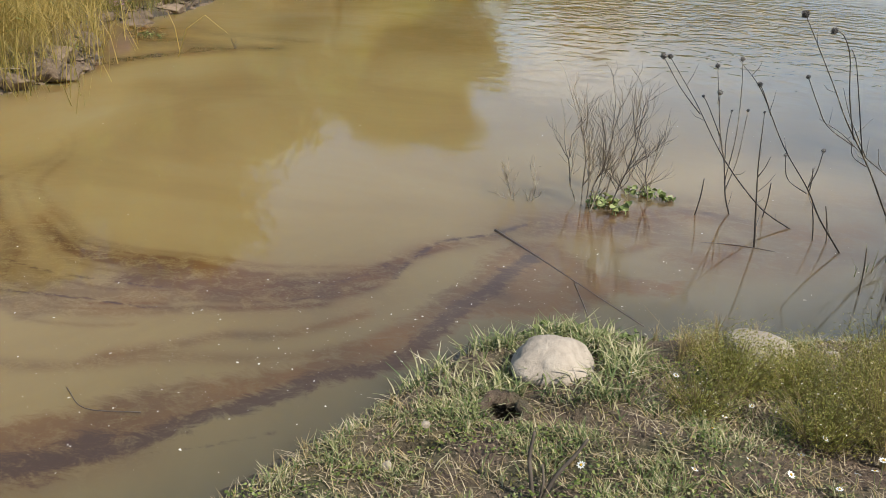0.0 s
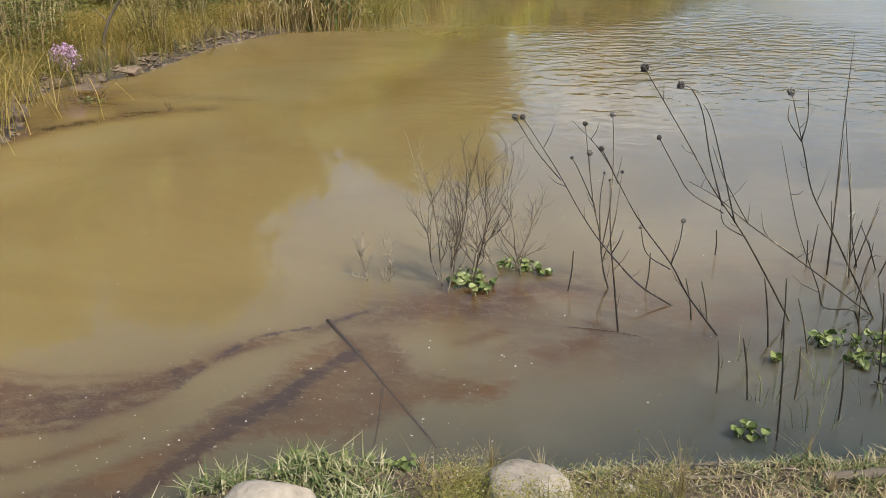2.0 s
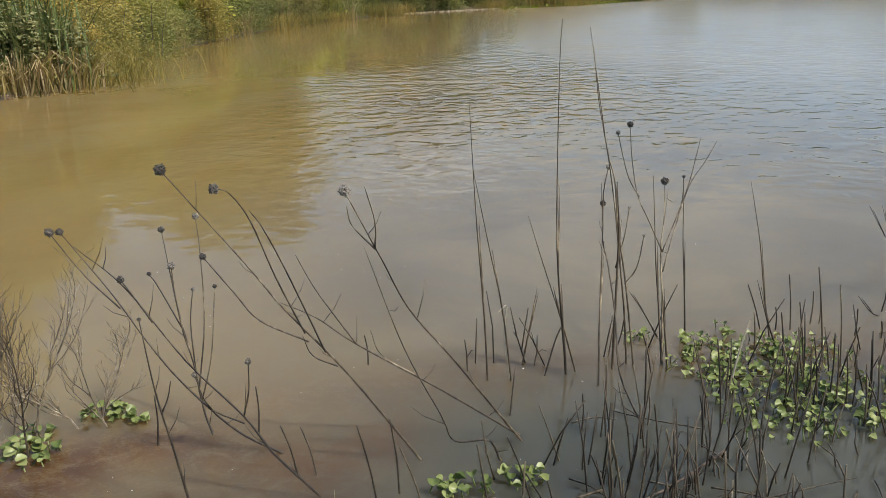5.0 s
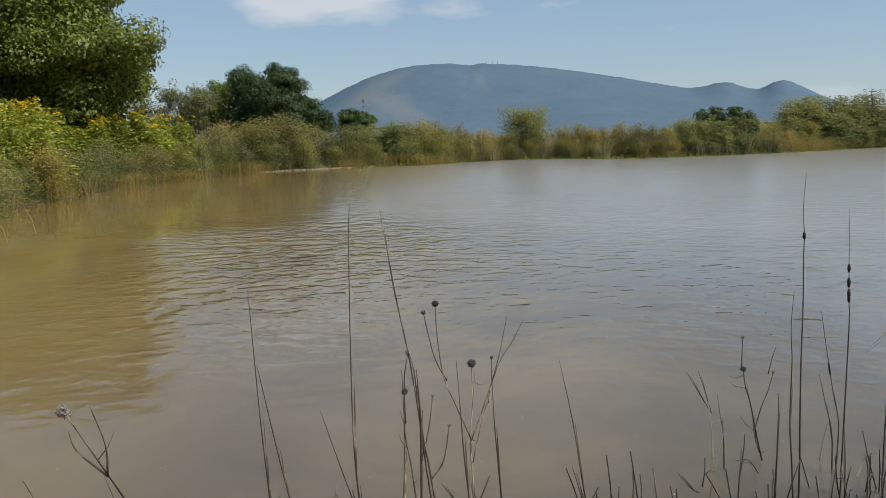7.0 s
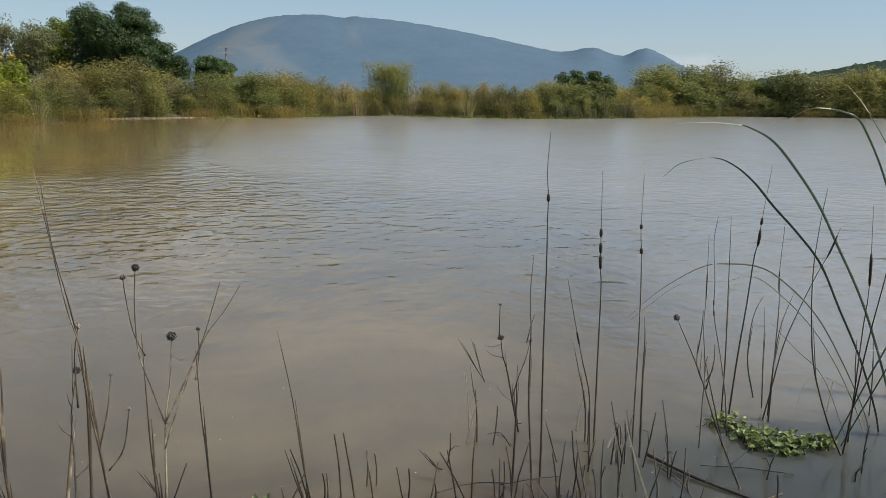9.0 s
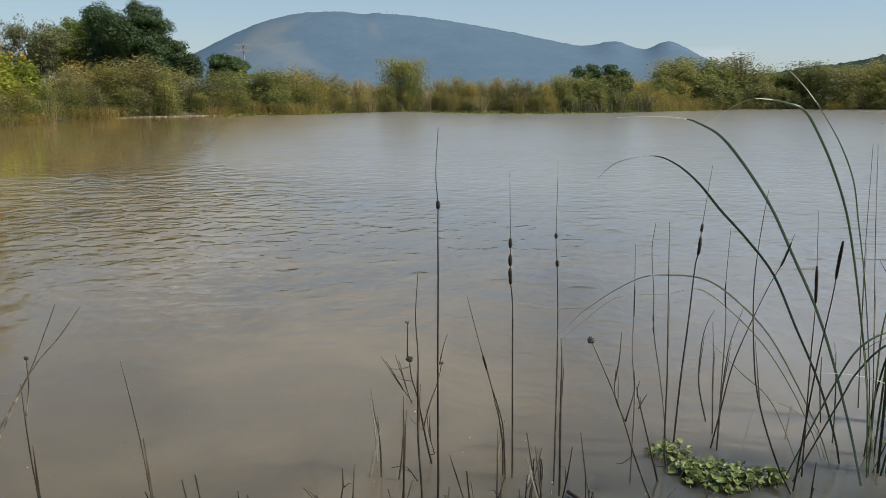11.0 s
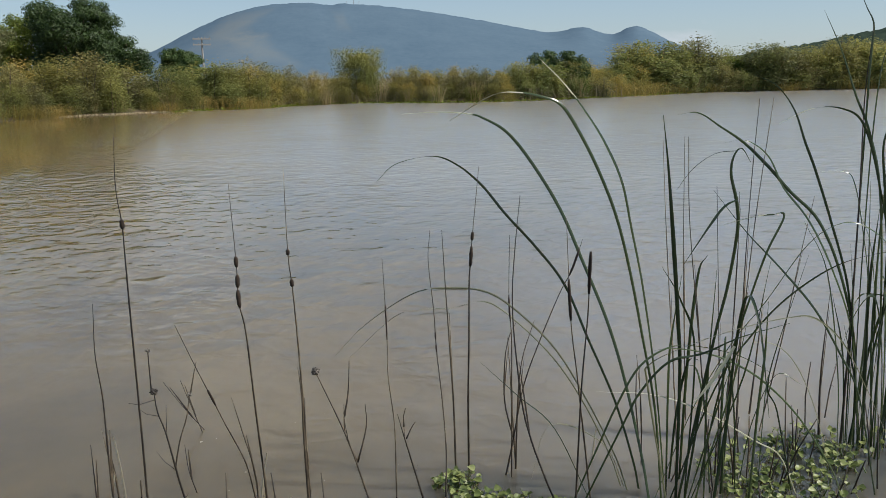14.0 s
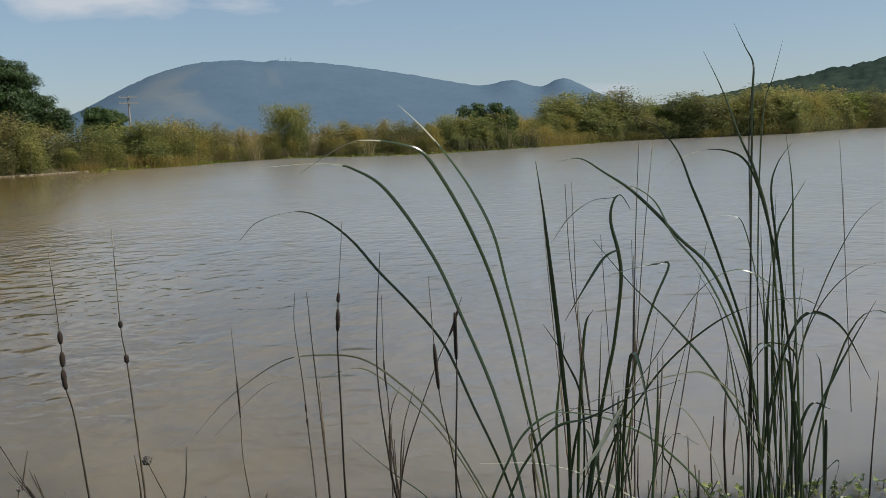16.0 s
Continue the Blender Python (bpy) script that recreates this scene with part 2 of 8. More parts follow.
def water_material():
    """Silty pond water: nearly opaque, with a drifting film of algae, and ripples where the breeze reaches it."""
    m, n, l, p = material("silty_water")
    tex = n.new("ShaderNodeTexCoord")
    v = tex.outputs["Object"]
    film = n.new("ShaderNodeAttribute")
    film.attribute_name = "film"
    shoal_shade = n.new("ShaderNodeAttribute")
    shoal_shade.attribute_name = "shoal_shade"
    calm = n.new("ShaderNodeAttribute")
    calm.attribute_name = "calm"
    ochre = n.new("ShaderNodeAttribute")
    ochre.attribute_name = "ochre"
    drift = noise_of(n, l, v, 0.45, 6, 0.6, 0.9)
    warm = ramp_of(n, [(0.3, (0.186, 0.126, 0.044)), (0.5, (0.210, 0.148, 0.059)), (0.72, (0.220, 0.166, 0.080))])
    cool = ramp_of(n, [(0.3, (0.098, 0.084, 0.062)), (0.7, (0.118, 0.102, 0.078))])
    l.new(drift.outputs["Fac"], warm.inputs["Fac"])
    l.new(drift.outputs["Fac"], cool.inputs["Fac"])
    wind = n.new("ShaderNodeAttribute")
    wind.attribute_name = "wind"
    # Sky reflection painted into the body colour of the far and right water.
    sky_sheen = n.new("ShaderNodeAttribute")
    sky_sheen.attribute_name = "sky_sheen"
    cool_far = mix_of(n, l, sky_sheen.outputs["Fac"], cool.outputs["Color"], (0.245, 0.230, 0.208))
    # A paler body colour makes up for weak sky reflection on the left.
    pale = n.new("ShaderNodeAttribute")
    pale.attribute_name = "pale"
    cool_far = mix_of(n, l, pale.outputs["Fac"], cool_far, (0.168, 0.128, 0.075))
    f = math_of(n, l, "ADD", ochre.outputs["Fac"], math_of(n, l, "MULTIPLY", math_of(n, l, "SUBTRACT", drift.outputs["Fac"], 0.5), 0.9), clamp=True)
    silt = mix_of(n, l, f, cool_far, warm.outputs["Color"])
    # Grey of the shallows, also painted as shade under reeds and floating leaves.
    grey = (0.034, 0.040, 0.034)
    base = mix_of(n, l, shoal_shade.outputs["Fac"], silt, grey)
    streak = n.new("ShaderNodeMapping")
    streak.inputs["Rotation"].default_value = (0, 0, radians(-42))
    streak.inputs["Scale"].default_value = (1.15, 1.9, 1.0)
    l.new(v, streak.inputs["Vector"])
    strands = noise_of(n, l, streak.outputs["Vector"], 6.0, 10, 0.78, 0.8)
    cut = ramp_of(n, [(0.36, (0, 0, 0)), (0.52, (1, 1, 1))])
    specks = noise_of(n, l, streak.outputs["Vector"], 55.0, 4, 0.7)
    l.new(math_of(n, l, "ADD", math_of(n, l, "MULTIPLY", strands.outputs["Fac"], 0.7), math_of(n, l, "MULTIPLY", specks.outputs["Fac"], 0.3)), cut.inputs["Fac"])
    amount = math_of(n, l, "MULTIPLY", film.outputs["Fac"], math_of(n, l, "ADD", math_of(n, l, "MULTIPLY", cut.outputs["Color"], 0.85), 0.15), clamp=True)
    tone = noise_of(n, l, v, 1.7, 3)
    filmcol = ramp_of(n, [(0.35, (0.105, 0.052, 0.017)), (0.65, (0.066, 0.036, 0.018))])
    l.new(tone.outputs["Fac"], filmcol.inputs["Fac"])
    tinted = mix_of(n, l, amount, base, filmcol.outputs["Color"])
    raft = n.new("ShaderNodeAttribute")         # the thick brown raft of scum, frayed at its rim
    raft.attribute_name = "raft"
    fray = ramp_of(n, [(0.36, (0, 0, 0)), (0.80, (1, 1, 1))])
    l.new(math_of(n, l, "ADD", raft.outputs["Fac"], math_of(n, l, "MULTIPLY", math_of(n, l, "SUBTRACT", strands.outputs["Fac"], 0.5), 1.5)), fray.inputs["Fac"])
    cover = math_of(n, l, "MULTIPLY", fray.outputs["Color"], math_of(n, l, "ADD", math_of(n, l, "MULTIPLY", cut.outputs["Color"], 0.52), 0.26), clamp=True)
    tinted = mix_of(n, l, cover, tinted, filmcol.outputs["Color"])
    core = n.new("ShaderNodeAttribute")         # where the film is thickest
    core.attribute_name = "core"
    ragged = math_of(n, l, "ADD", core.outputs["Fac"], math_of(n, l, "MULTIPLY", math_of(n, l, "SUBTRACT", strands.outputs["Fac"], 0.5), 2.2))
    edge = ramp_of(n, [(0.42, (0, 0, 0)), (0.8, (1, 1, 1))])
    l.new(ragged, edge.inputs["Fac"])
    dense = math_of(n, l, "MULTIPLY", edge.outputs["Color"], math_of(n, l, "ADD", math_of(n, l, "MULTIPLY", cut.outputs["Color"], 0.55), 0.28), clamp=True)
    l.new(mix_of(n, l, dense, tinted, (0.044, 0.026, 0.020)), p.inputs["Base Color"])
    l.new(math_of(n, l, "ADD", math_of(n, l, "MULTIPLY", wind.outputs["Fac"], 0.17), 0.015), p.inputs["Roughness"])
    p.inputs["IOR"].default_value = 1.333
    p.inputs["Subsurface Weight"].default_value, p.inputs["Subsurface Scale"].default_value = 1.0, 0.6
    p.inputs["Subsurface Radius"].default_value = (1.0, 0.8, 0.5)
    rip = n.new("ShaderNodeMapping")
    rip.inputs["Rotation"].default_value = (0, 0, radians(14))
    rip.inputs["Scale"].default_value = (1.7, 2.2, 1)
    l.new(v, rip.inputs["Vector"])
    w1 = noise_of(n, l, rip.outputs["Vector"], 2.3, 1.2, 0.45, 0.25)
    w2 = noise_of(n, l, v, 0.5, 2)
    w3 = noise_of(n, l, v, 9, 2)
    gust = ramp_of(n, [(0.4, (0.25, 0.25, 0.25)), (0.62, (1, 1, 1))])
    l.new(w2.outputs["Fac"], gust.inputs["Fac"])
    h = math_of(n, l, "MULTIPLY", math_of(n, l, "MULTIPLY", w1.outputs["Fac"], gust.outputs["Color"]), calm.outputs["Fac"])
    chop = n.new("ShaderNodeAttribute")
    chop.attribute_name = "chop"
    tight = n.new("ShaderNodeMapping")          # short wavelets where the breeze touches down
    tight.inputs["Rotation"].default_value = (0, 0, radians(14))
    tight.inputs["Scale"].default_value = (3.3, 3.7, 1)
    l.new(v, tight.inputs["Vector"])
    train = noise_of(n, l, tight.outputs["Vector"], 1.0, 2.2, 0.45, 0.5)
    w4 = noise_of(n, l, v, 1.9, 2, 0.5)
    surge = ramp_of(n, [(0.34, (0.35, 0.35, 0.35)), (0.6, (1, 1, 1))])
    l.new(w4.outputs["Fac"], surge.inputs["Fac"])
    h = math_of(n, l, "ADD", h, math_of(n, l, "MULTIPLY", math_of(n, l, "MULTIPLY", train.outputs["Fac"], surge.outputs["Color"]), chop.outputs["Fac"]))
    h = math_of(n, l, "ADD", h, math_of(n, l, "MULTIPLY", w3.outputs["Fac"], 0.02))
    bump_of(n, l, h, 1.0, 0.034, p)
    return m


# ---- mesh helpers ----
class Builder:
    """Collects verts and faces of one mesh."""

    def __init__(self):
        self.v, self.f = [], []

    def add(self, verts, faces):
        k = len(self.v)
        self.v.extend(tuple(map(float, p)) for p in verts)
        self.f.extend(tuple(k + i for i in f) for f in faces)

    def tube(self, pts, radii, sides=5):
        pts = [Vector(p) for p in pts]
        ring, faces = [], []
        for i, p in enumerate(pts):
            d = (pts[min(i + 1, len(pts) - 1)] - pts[max(i - 1, 0)]).normalized()
            a = d.orthogonal().normalized()
            b = d.cross(a)
            r = radii[i] if hasattr(radii, "__len__") else radii
            ring += [p + (a * math.cos(2 * math.pi * s / sides) + b * math.sin(2 * math.pi * s / sides)) * r for s in range(sides)]
        for i in range(len(pts) - 1):
            for s in range(sides):
                faces.append((i * sides + s, i * sides + (s + 1) % sides, (i + 1) * sides + (s + 1) % sides, (i + 1) * sides + s))
        faces.append(tuple(reversed(range(sides))))
        faces.append(tuple((len(pts) - 1) * sides + s for s in range(sides)))
        self.add(ring, faces)

    def ribbon(self, pts, widths, side, fold=0.25):
        """A leaf blade with a folded middle."""
        verts, faces = [], []
        side = Vector(side).normalized()
        pts = [Vector(p) for p in pts]
        for i, p in enumerate(pts):
            d = (pts[min(i + 1, len(pts) - 1)] - pts[max(i - 1, 0)]).normalized()
            s = (side - d * side.dot(d)).normalized()
            u = d.cross(s)
            w = widths[i] / 2
            verts += [p - s * w + u * w * fold, p, p + s * w + u * w * fold]
        for i in range(len(pts) - 1):
            a = 3 * i
            faces += [(a, a + 1, a + 4, a + 3), (a + 1, a + 2, a + 5, a + 4)]
        self.add(verts, faces)

    def ball(self, c, r, rings=5, seg=8, squash=1.0, rough=0.0, seed=0):
        rs = random.Random(seed)
        verts, faces = [(c[0], c[1], c[2] + r * squash)], []
        for i in range(1, rings):
            th = math.pi * i / rings
            for s in range(seg):
                q = r * (1 + rs.uniform(-rough, rough))
                verts.append((c[0] + q * math.sin(th) * math.cos(2 * math.pi * s / seg), c[1] + q * math.sin(th) * math.sin(2 * math.pi * s / seg), c[2] + q * squash * math.cos(th)))
        verts.append((c[0], c[1], c[2] - r * squash))
        for s in range(seg):
            faces.append((0, 1 + s, 1 + (s + 1) % seg))
            for i in range(rings - 2):
                a = 1 + i * seg
                faces.append((a + s, a + seg + s, a + seg + (s + 1) % seg, a + (s + 1) % seg))
            a = 1 + (rings - 2) * seg
            faces.append((a + s, len(verts) - 1, a + (s + 1) % seg))
        self.add(verts, faces)

    def mesh(self, name, mat, smooth=False):
        me = bpy.data.meshes.new(name)
        me.from_pydata(self.v, [], self.f)
        me.materials.append(mat)
        if smooth:
            me.shade_smooth()
        return me


def quad_mesh(name, verts, mat):
    """Many loose quads: verts is (n, 4, 3)."""
    me = bpy.data.meshes.new(name)
    n = len(verts)
    me.vertices.add(4 * n)
    me.vertices.foreach_set("co", np.ascontiguousarray(verts, dtype=np.float32).ravel())
    me.loops.add(4 * n)
    me.loops.foreach_set("vertex_index", np.arange(4 * n, dtype=np.int32))
    me.polygons.add(n)
    me.polygons.foreach_set("loop_start", np.arange(0, 4 * n, 4, dtype=np.int32))
    me.materials.append(mat)
    me.update(calc_edges=True)
    return me


def thing(name, at=(0, 0, 0), label="", category="", group="", kind="", turn=0.0, scale=1.0):
    ob = new(name)
    ob.matrix_world = pose(*at, 0, 0, turn) @ Matrix.Scale(scale, 4)
    return tagged(ob, label, category, group, kind)


def part(name, mesh, parent, label=""):
    ob = new(name, mesh)
    ob.parent = parent
    return tagged(ob, label)


def leaf_quads(centres, length, width, droop=0.3, up=0.35, face=None):
    """Diamond leaves about the given centres, in random directions or facing outwards from a spray."""
    n = len(centres)
    d = rng.normal(size=(n, 3))
    d[:, 2] = d[:, 2] * 0.6 - droop * 0.3
    up_v = rng.normal(size=(n, 3)) * 0.8 + np.array((0, 0, up))
    if face is not None:
        up_v = face + rng.normal(size=(n, 3)) * 0.38 + np.array((0, 0, 0.25))
        up_v /= np.linalg.norm(up_v, axis=1, keepdims=True)
        d -= up_v * np.sum(d * up_v, axis=1, keepdims=True)
    d /= np.linalg.norm(d, axis=1, keepdims=True)
    s = np.cross(d, up_v)
    s /= np.linalg.norm(s, axis=1, keepdims=True) + 1e-9
    ln = (length * rng.uniform(0.6, 1.35, n))[:, None]
    wd = (width * rng.uniform(0.6, 1.35, n))[:, None]
    c = np.asarray(centres)
    return np.stack([c - d * ln / 2, c - d * ln * 0.06 + s * wd / 2, c + d * ln / 2, c - d * ln * 0.06 - s * wd / 2], axis=1)


def blob_points(n, c, r, shell=0.55):
    """Points in an ellipsoid, mostly towards its skin, ragged."""
    d = rng.normal(size=(n, 3))
    d /= np.linalg.norm(d, axis=1, keepdims=True)
    q = shell + (1.08 - shell) * rng.random(n) ** 0.7
    return np.array(c) + d * q[:, None] * np.array(r)


# ---- the pond's outline and the ground ----
SHORE = [(1.55, 2.1), (1.87, 2.72), (2.15, 3.25), (2.34, 3.75), (2.58, 4.04), (3.0, 4.18), (3.42, 4.27), (3.85, 4.38), (4.4, 4.6), (5.17, 4.96), (6.4, 5.4), (8.0, 5.75), (9.6, 6.0), (13, 6.3), (22, 6.5), (50, 10), (95, 30), (115, 65), (97, 88), (72, 78), (53, 79), (36, 69), (27, 67), (17.5, 71.5)]
SHORE += [(10, 65.5), (4.2, 63), (-1.8, 58.6), (-5.8, 49), (-6.4, 40), (-6.4, 30), (-5.5, 24), (-4.9, 20.2), (-5.0, 17), (-4.7, 15), (-4.25, 12.6), (-4.6, 11.4), (-4.0, 10.0), (-2.9, 8.7), (-2.7, 7.5), (-3.2, 6.2), (-5.0, 4.5), (-5.5, 1.5), (-2.5, -0.3), (0.6, 0.6)]


def smooth_loop(pts, k=6):
    p = np.array(pts, float)
    out = []
    a, b, c, d = np.roll(p, 1, 0), p, np.roll(p, -1, 0), np.roll(p, -2, 0)
    for i in range(k):
        t = i / k
        out.append(0.5 * (2 * b + (c - a) * t + (2 * a - 5 * b + 4 * c - d) * t * t + (3 * b - a - 3 * c + d) * t ** 3))
    return np.stack(out, 1).reshape(-1, 2)


LOOP = smooth_loop(SHORE)


def shore_distance(x, y):
    """Metres to the waterline, positive on land."""
    x, y = np.asarray(x, float).ravel(), np.asarray(y, float).ravel()
    best, inside = np.full(x.shape, 1e9), np.zeros(x.shape, bool)
    nxt = np.roll(LOOP, -1, 0)
    for (ax, ay), (bx, by) in zip(LOOP, nxt):
        ex, ey = bx - ax, by - ay
        t = np.clip(((x - ax) * ex + (y - ay) * ey) / (ex * ex + ey * ey + 1e-12), 0, 1)
        best = np.minimum(best, (x - ax - t * ex) ** 2 + (y - ay - t * ey) ** 2)
        if ay != by:
            inside ^= ((ay > y) != (by > y)) & (x < ex * (y - ay) / (by - ay) + ax)
    return np.where(inside, -1, 1) * np.sqrt(best)


def wobble(x, y, scale):
    return np.array([noise.noise((float(a) * scale, float(b) * scale, 3.1)) for a, b in zip(x, y)])


def step(a, b, x):
    t = np.clip((x - a) / (b - a), 0, 1)
    return t * t * (3 - 2 * t)


def ground_height(x, y):
    x, y = np.asarray(x, float).ravel(), np.asarray(y, float).ravel()
    d = shore_distance(x, y)
    near = np.abs(d) < 30
    rough = np.zeros_like(d)
    rough[near] = wobble(x[near], y[near], 0.9) * 0.05 + wobble(x[near], y[near], 3.7) * 0.028 + wobble(x[near], y[near], 11.0) * 0.012
    d2 = d + np.where(near, rough * 1.6, 0)
    land = 0.11 * step(-0.03, 0.16, d2) + 0.20 * step(0.1, 1.7, d2) + 0.5 * step(2.5, 12, d2) * step(8.0, 13.0, y)
    bed = -0.75 * step(0.0, 6.0, -d2) - 0.05 * step(0, 0.2, -d2)
    land = land + rough * step(0.0, 0.3, d2)
    for px, py, rx, ry, deep in ((2.675, 3.285, 0.072, 0.07, 0.32), (2.41, 3.03, 0.085, 0.035, 0.10), (2.52, 3.1, 0.05, 0.03, 0.05)):   # burrow and slumps in the bank
        land = land - deep * np.exp(-(((x - px) / rx) ** 2 + ((y - py) / ry) ** 2) ** 3)
    return np.where(d2 > -0.03, land, bed)


def lines(spans):
    out = []
    for a, b, k in spans:
        out += list(np.linspace(a, b, k, endpoint=False))
    return np.array(out + [spans[-1][1]])


def sheet(name, xs, ys, height, mat):
    gx, gy = np.meshgrid(xs, ys)
    z = height(gx, gy).reshape(gx.shape) if height else np.zeros_like(gx)
    co = np.stack([gx, gy, z], -1).reshape(-1, 3)
    i = np.arange(len(ys) - 1)[:, None] * len(xs) + np.arange(len(xs) - 1)[None, :]
    quads = np.stack([i, i + 1, i + len(xs) + 1, i + len(xs)], -1).reshape(-1, 4)
    me = bpy.data.meshes.new(name)
    me.vertices.add(len(co))
    me.vertices.foreach_set("co", co.astype(np.float32).ravel())
    me.loops.add(quads.size)
    me.loops.foreach_set("vertex_index", quads.astype(np.int32).ravel())
    me.polygons.add(len(quads))
    me.polygons.foreach_set("loop_start", np.arange(0, quads.size, 4, dtype=np.int32))
    me.materials.append(mat)
    me.update(calc_edges=True)
    me.shade_smooth()
    return new(name, me), co


gxs = lines([(-4600, -300, 8), (-300, -40, 14), (-40, -8, 24), (-8, 0.5, 40), (0.5, 1.6, 20), (1.6, 2.55, 48), (2.55, 2.8, 42), (2.8, 4.6, 90), (4.6, 6.5, 40), (6.5, 11, 50), (11, 40, 30), (40, 130, 30), (130, 500, 12), (500, 4600, 10)])
gys = lines([(-4600, -200, 6), (-200, -10, 10), (-10, 0, 20), (0, 2.2, 30), (2.2, 3.16, 48), (3.16, 3.41, 42), (3.41, 5.2, 90), (5.2, 6.6, 30), (6.6, 30, 80), (30, 90, 60), (90, 300, 20), (300, 4600, 12)])
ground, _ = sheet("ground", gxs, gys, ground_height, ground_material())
tagged(ground, "bare brown earth with worn grass round the pond", "ground", kind="structure")

wxs = lines([(-8, -4.5, 10), (-4.5, -1.5, 40), (-1.5, 4.6, 270), (4.6, 7.0, 50), (7.0, 11, 40), (11, 130, 60)])
wys = lines([(-2, 2.3, 20), (2.3, 6.2, 190), (6.2, 9.5, 60), (9.5, 30, 60), (30, 110, 50)])
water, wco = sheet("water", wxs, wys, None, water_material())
tagged(water, "brown silty pond water with drifting algae film", "water", kind="structure")


def band(x, y, pts, width, soft=2.0):
    """How much of a drifting band covers each place."""
    best = np.full(x.shape, 1e9)
    for (ax, ay), (bx, by) in zip(pts, pts[1:]):
        ex, ey = bx - ax, by - ay
        t = np.clip(((x - ax) * ex + (y - ay) * ey) / (ex * ex + ey * ey), 0, 1)
        best = np.minimum(best, np.hypot(x - ax - t * ex, y - ay - t * ey))
    return np.exp(-(best / width) ** soft)


wx, wy = wco[:, 0], wco[:, 1]
wob = np.zeros(len(wx))
close = (wy < 14) & (wx < 9)
wob[close] = wobble(wx[close], wy[close], 1.4)
ux, uy = wx + wob * 0.22, wy + np.roll(wob, 7) * 0.16


def within(x, y, loop):
    """Metres inside a closed outline; negative outside."""
    best, inside = np.full(x.shape, 1e9), np.zeros(x.shape, bool)
    for (ax, ay), (bx, by) in zip(loop, loop[1:] + loop[:1]):
        ex, ey = bx - ax, by - ay
        t = np.clip(((x - ax) * ex + (y - ay) * ey) / (ex * ex + ey * ey + 1e-12), 0, 1)
        best = np.minimum(best, (x - ax - t * ex) ** 2 + (y - ay - t * ey) ** 2)
        if ay != by:
            inside ^= ((ay > y) != (by > y)) & (x < ex * (y - ay) / (by - ay) + ax)
    return np.where(inside, 1, -1) * np.sqrt(best)


RAFT = [(0.3, 2.1), (0.8, 2.75), (1.02, 2.98), (1.35, 3.28), (1.71, 3.54), (1.90, 3.80), (2.05, 4.1), (2.15, 4.4), (2.27, 4.7), (2.25, 4.95), (2.38, 5.2), (2.62, 5.3), (2.8, 5.12), (2.85, 4.95), (3.2, 4.95), (3.35, 5.0), (3.3, 4.8)]
RAFT += [(3.0, 4.7), (2.8, 4.35), (2.6, 4.3), (2.4, 4.25), (2.28, 4.0), (2.2, 3.72), (2.06, 3.56), (1.84, 3.42), (1.66, 3.22), (1.5, 2.95), (1.32, 2.7), (1.1, 2.5), (0.8, 2.2)]
sx, sy = wx + wob * 0.07, wy + np.roll(wob, 7) * 0.06
raft = np.clip(0.5 + within(sx, sy, RAFT) / 0.22, 0, 1)
film = np.zeros(len(wx))
film += 0.5 * band(sx, sy, [(0.3, 2.05), (0.8, 2.35), (1.1, 2.62), (1.35, 2.85)], 0.2, 3.0)
core = band(sx, sy, [(0.6, 2.2), (1.17, 2.68), (1.34, 2.80), (1.5, 2.99), (1.63, 3.17), (1.75, 3.31), (1.86, 3.48), (1.98, 3.58), (2.11, 3.67), (2.18, 3.86), (2.24, 4.1), (2.30, 4.3), (2.41, 4.56), (2.43, 4.84), (2.5, 5.02)], 0.075, 1.5)
core = np.maximum(core, 0.85 * band(sx, sy, [(0.3, 2.0), (0.8, 2.4), (1.15, 2.68), (1.32, 2.83)], 0.13, 2.0))
core = np.maximum(core, 0.75 * band(sx, sy, [(1.88, 4.52), (1.91, 4.77), (1.98, 5.1), (2.26, 5.33), (2.43, 5.54)], 0.035, 1.5))
core = np.maximum(core, 0.6 * band(sx, sy, [(-0.1, 4.04), (0.31, 4.0), (0.81, 4.0)], 0.022, 1.5))
core = np.maximum(core, 0.7 * band(sx, sy, [(0.0, 3.76), (0.5, 3.8), (0.89, 3.8)], 0.02, 1.5))
core = np.maximum(core, 0.5 * band(sx, sy, [(1.33, 4.04), (1.5, 4.1), (1.62, 4.22)], 0.03, 1.5))
core = np.maximum(core, 0.5 * band(sx, sy, [(1.5, 2.84), (1.69, 2.96), (1.87, 3.11)], 0.02, 1.5))
core = np.maximum(core, 0.5 * band(sx, sy, [(1.36, 4.02), (1.54, 4.17), (1.6, 4.36), (1.79, 4.61), (1.81, 4.78)], 0.04, 1.5))
core = np.maximum(core, 0.75 * band(sx, sy, [(-2.78, 8.5), (-2.67, 9.24), (-2.25, 10.12), (-1.85, 10.43)], 0.07, 1.5))
core = np.maximum(core, 0.5 * band(sx, sy, [(-4.04, 11.32), (-3.37, 10.57), (-2.47, 10.23)], 0.09, 1.5))
film += 0.65 * band(ux, uy, [(-0.32, 4.48), (-0.11, 4.36), (0.47, 4.25), (1.0, 4.3), (1.46, 4.33), (1.66, 4.4), (1.78, 4.55), (2.01, 5.05)], 0.10)
film += 0.6 * band(ux, uy, [(0.97, 3.41), (1.19, 3.52), (1.37, 3.69), (1.59, 3.79), (1.81, 4.05)], 0.05)
film += 0.6 * band(ux, uy, [(2.9, 5.92), (3.31, 6.07), (3.77, 6.03), (4.21, 6.04), (4.49, 6.16)], 0.2)
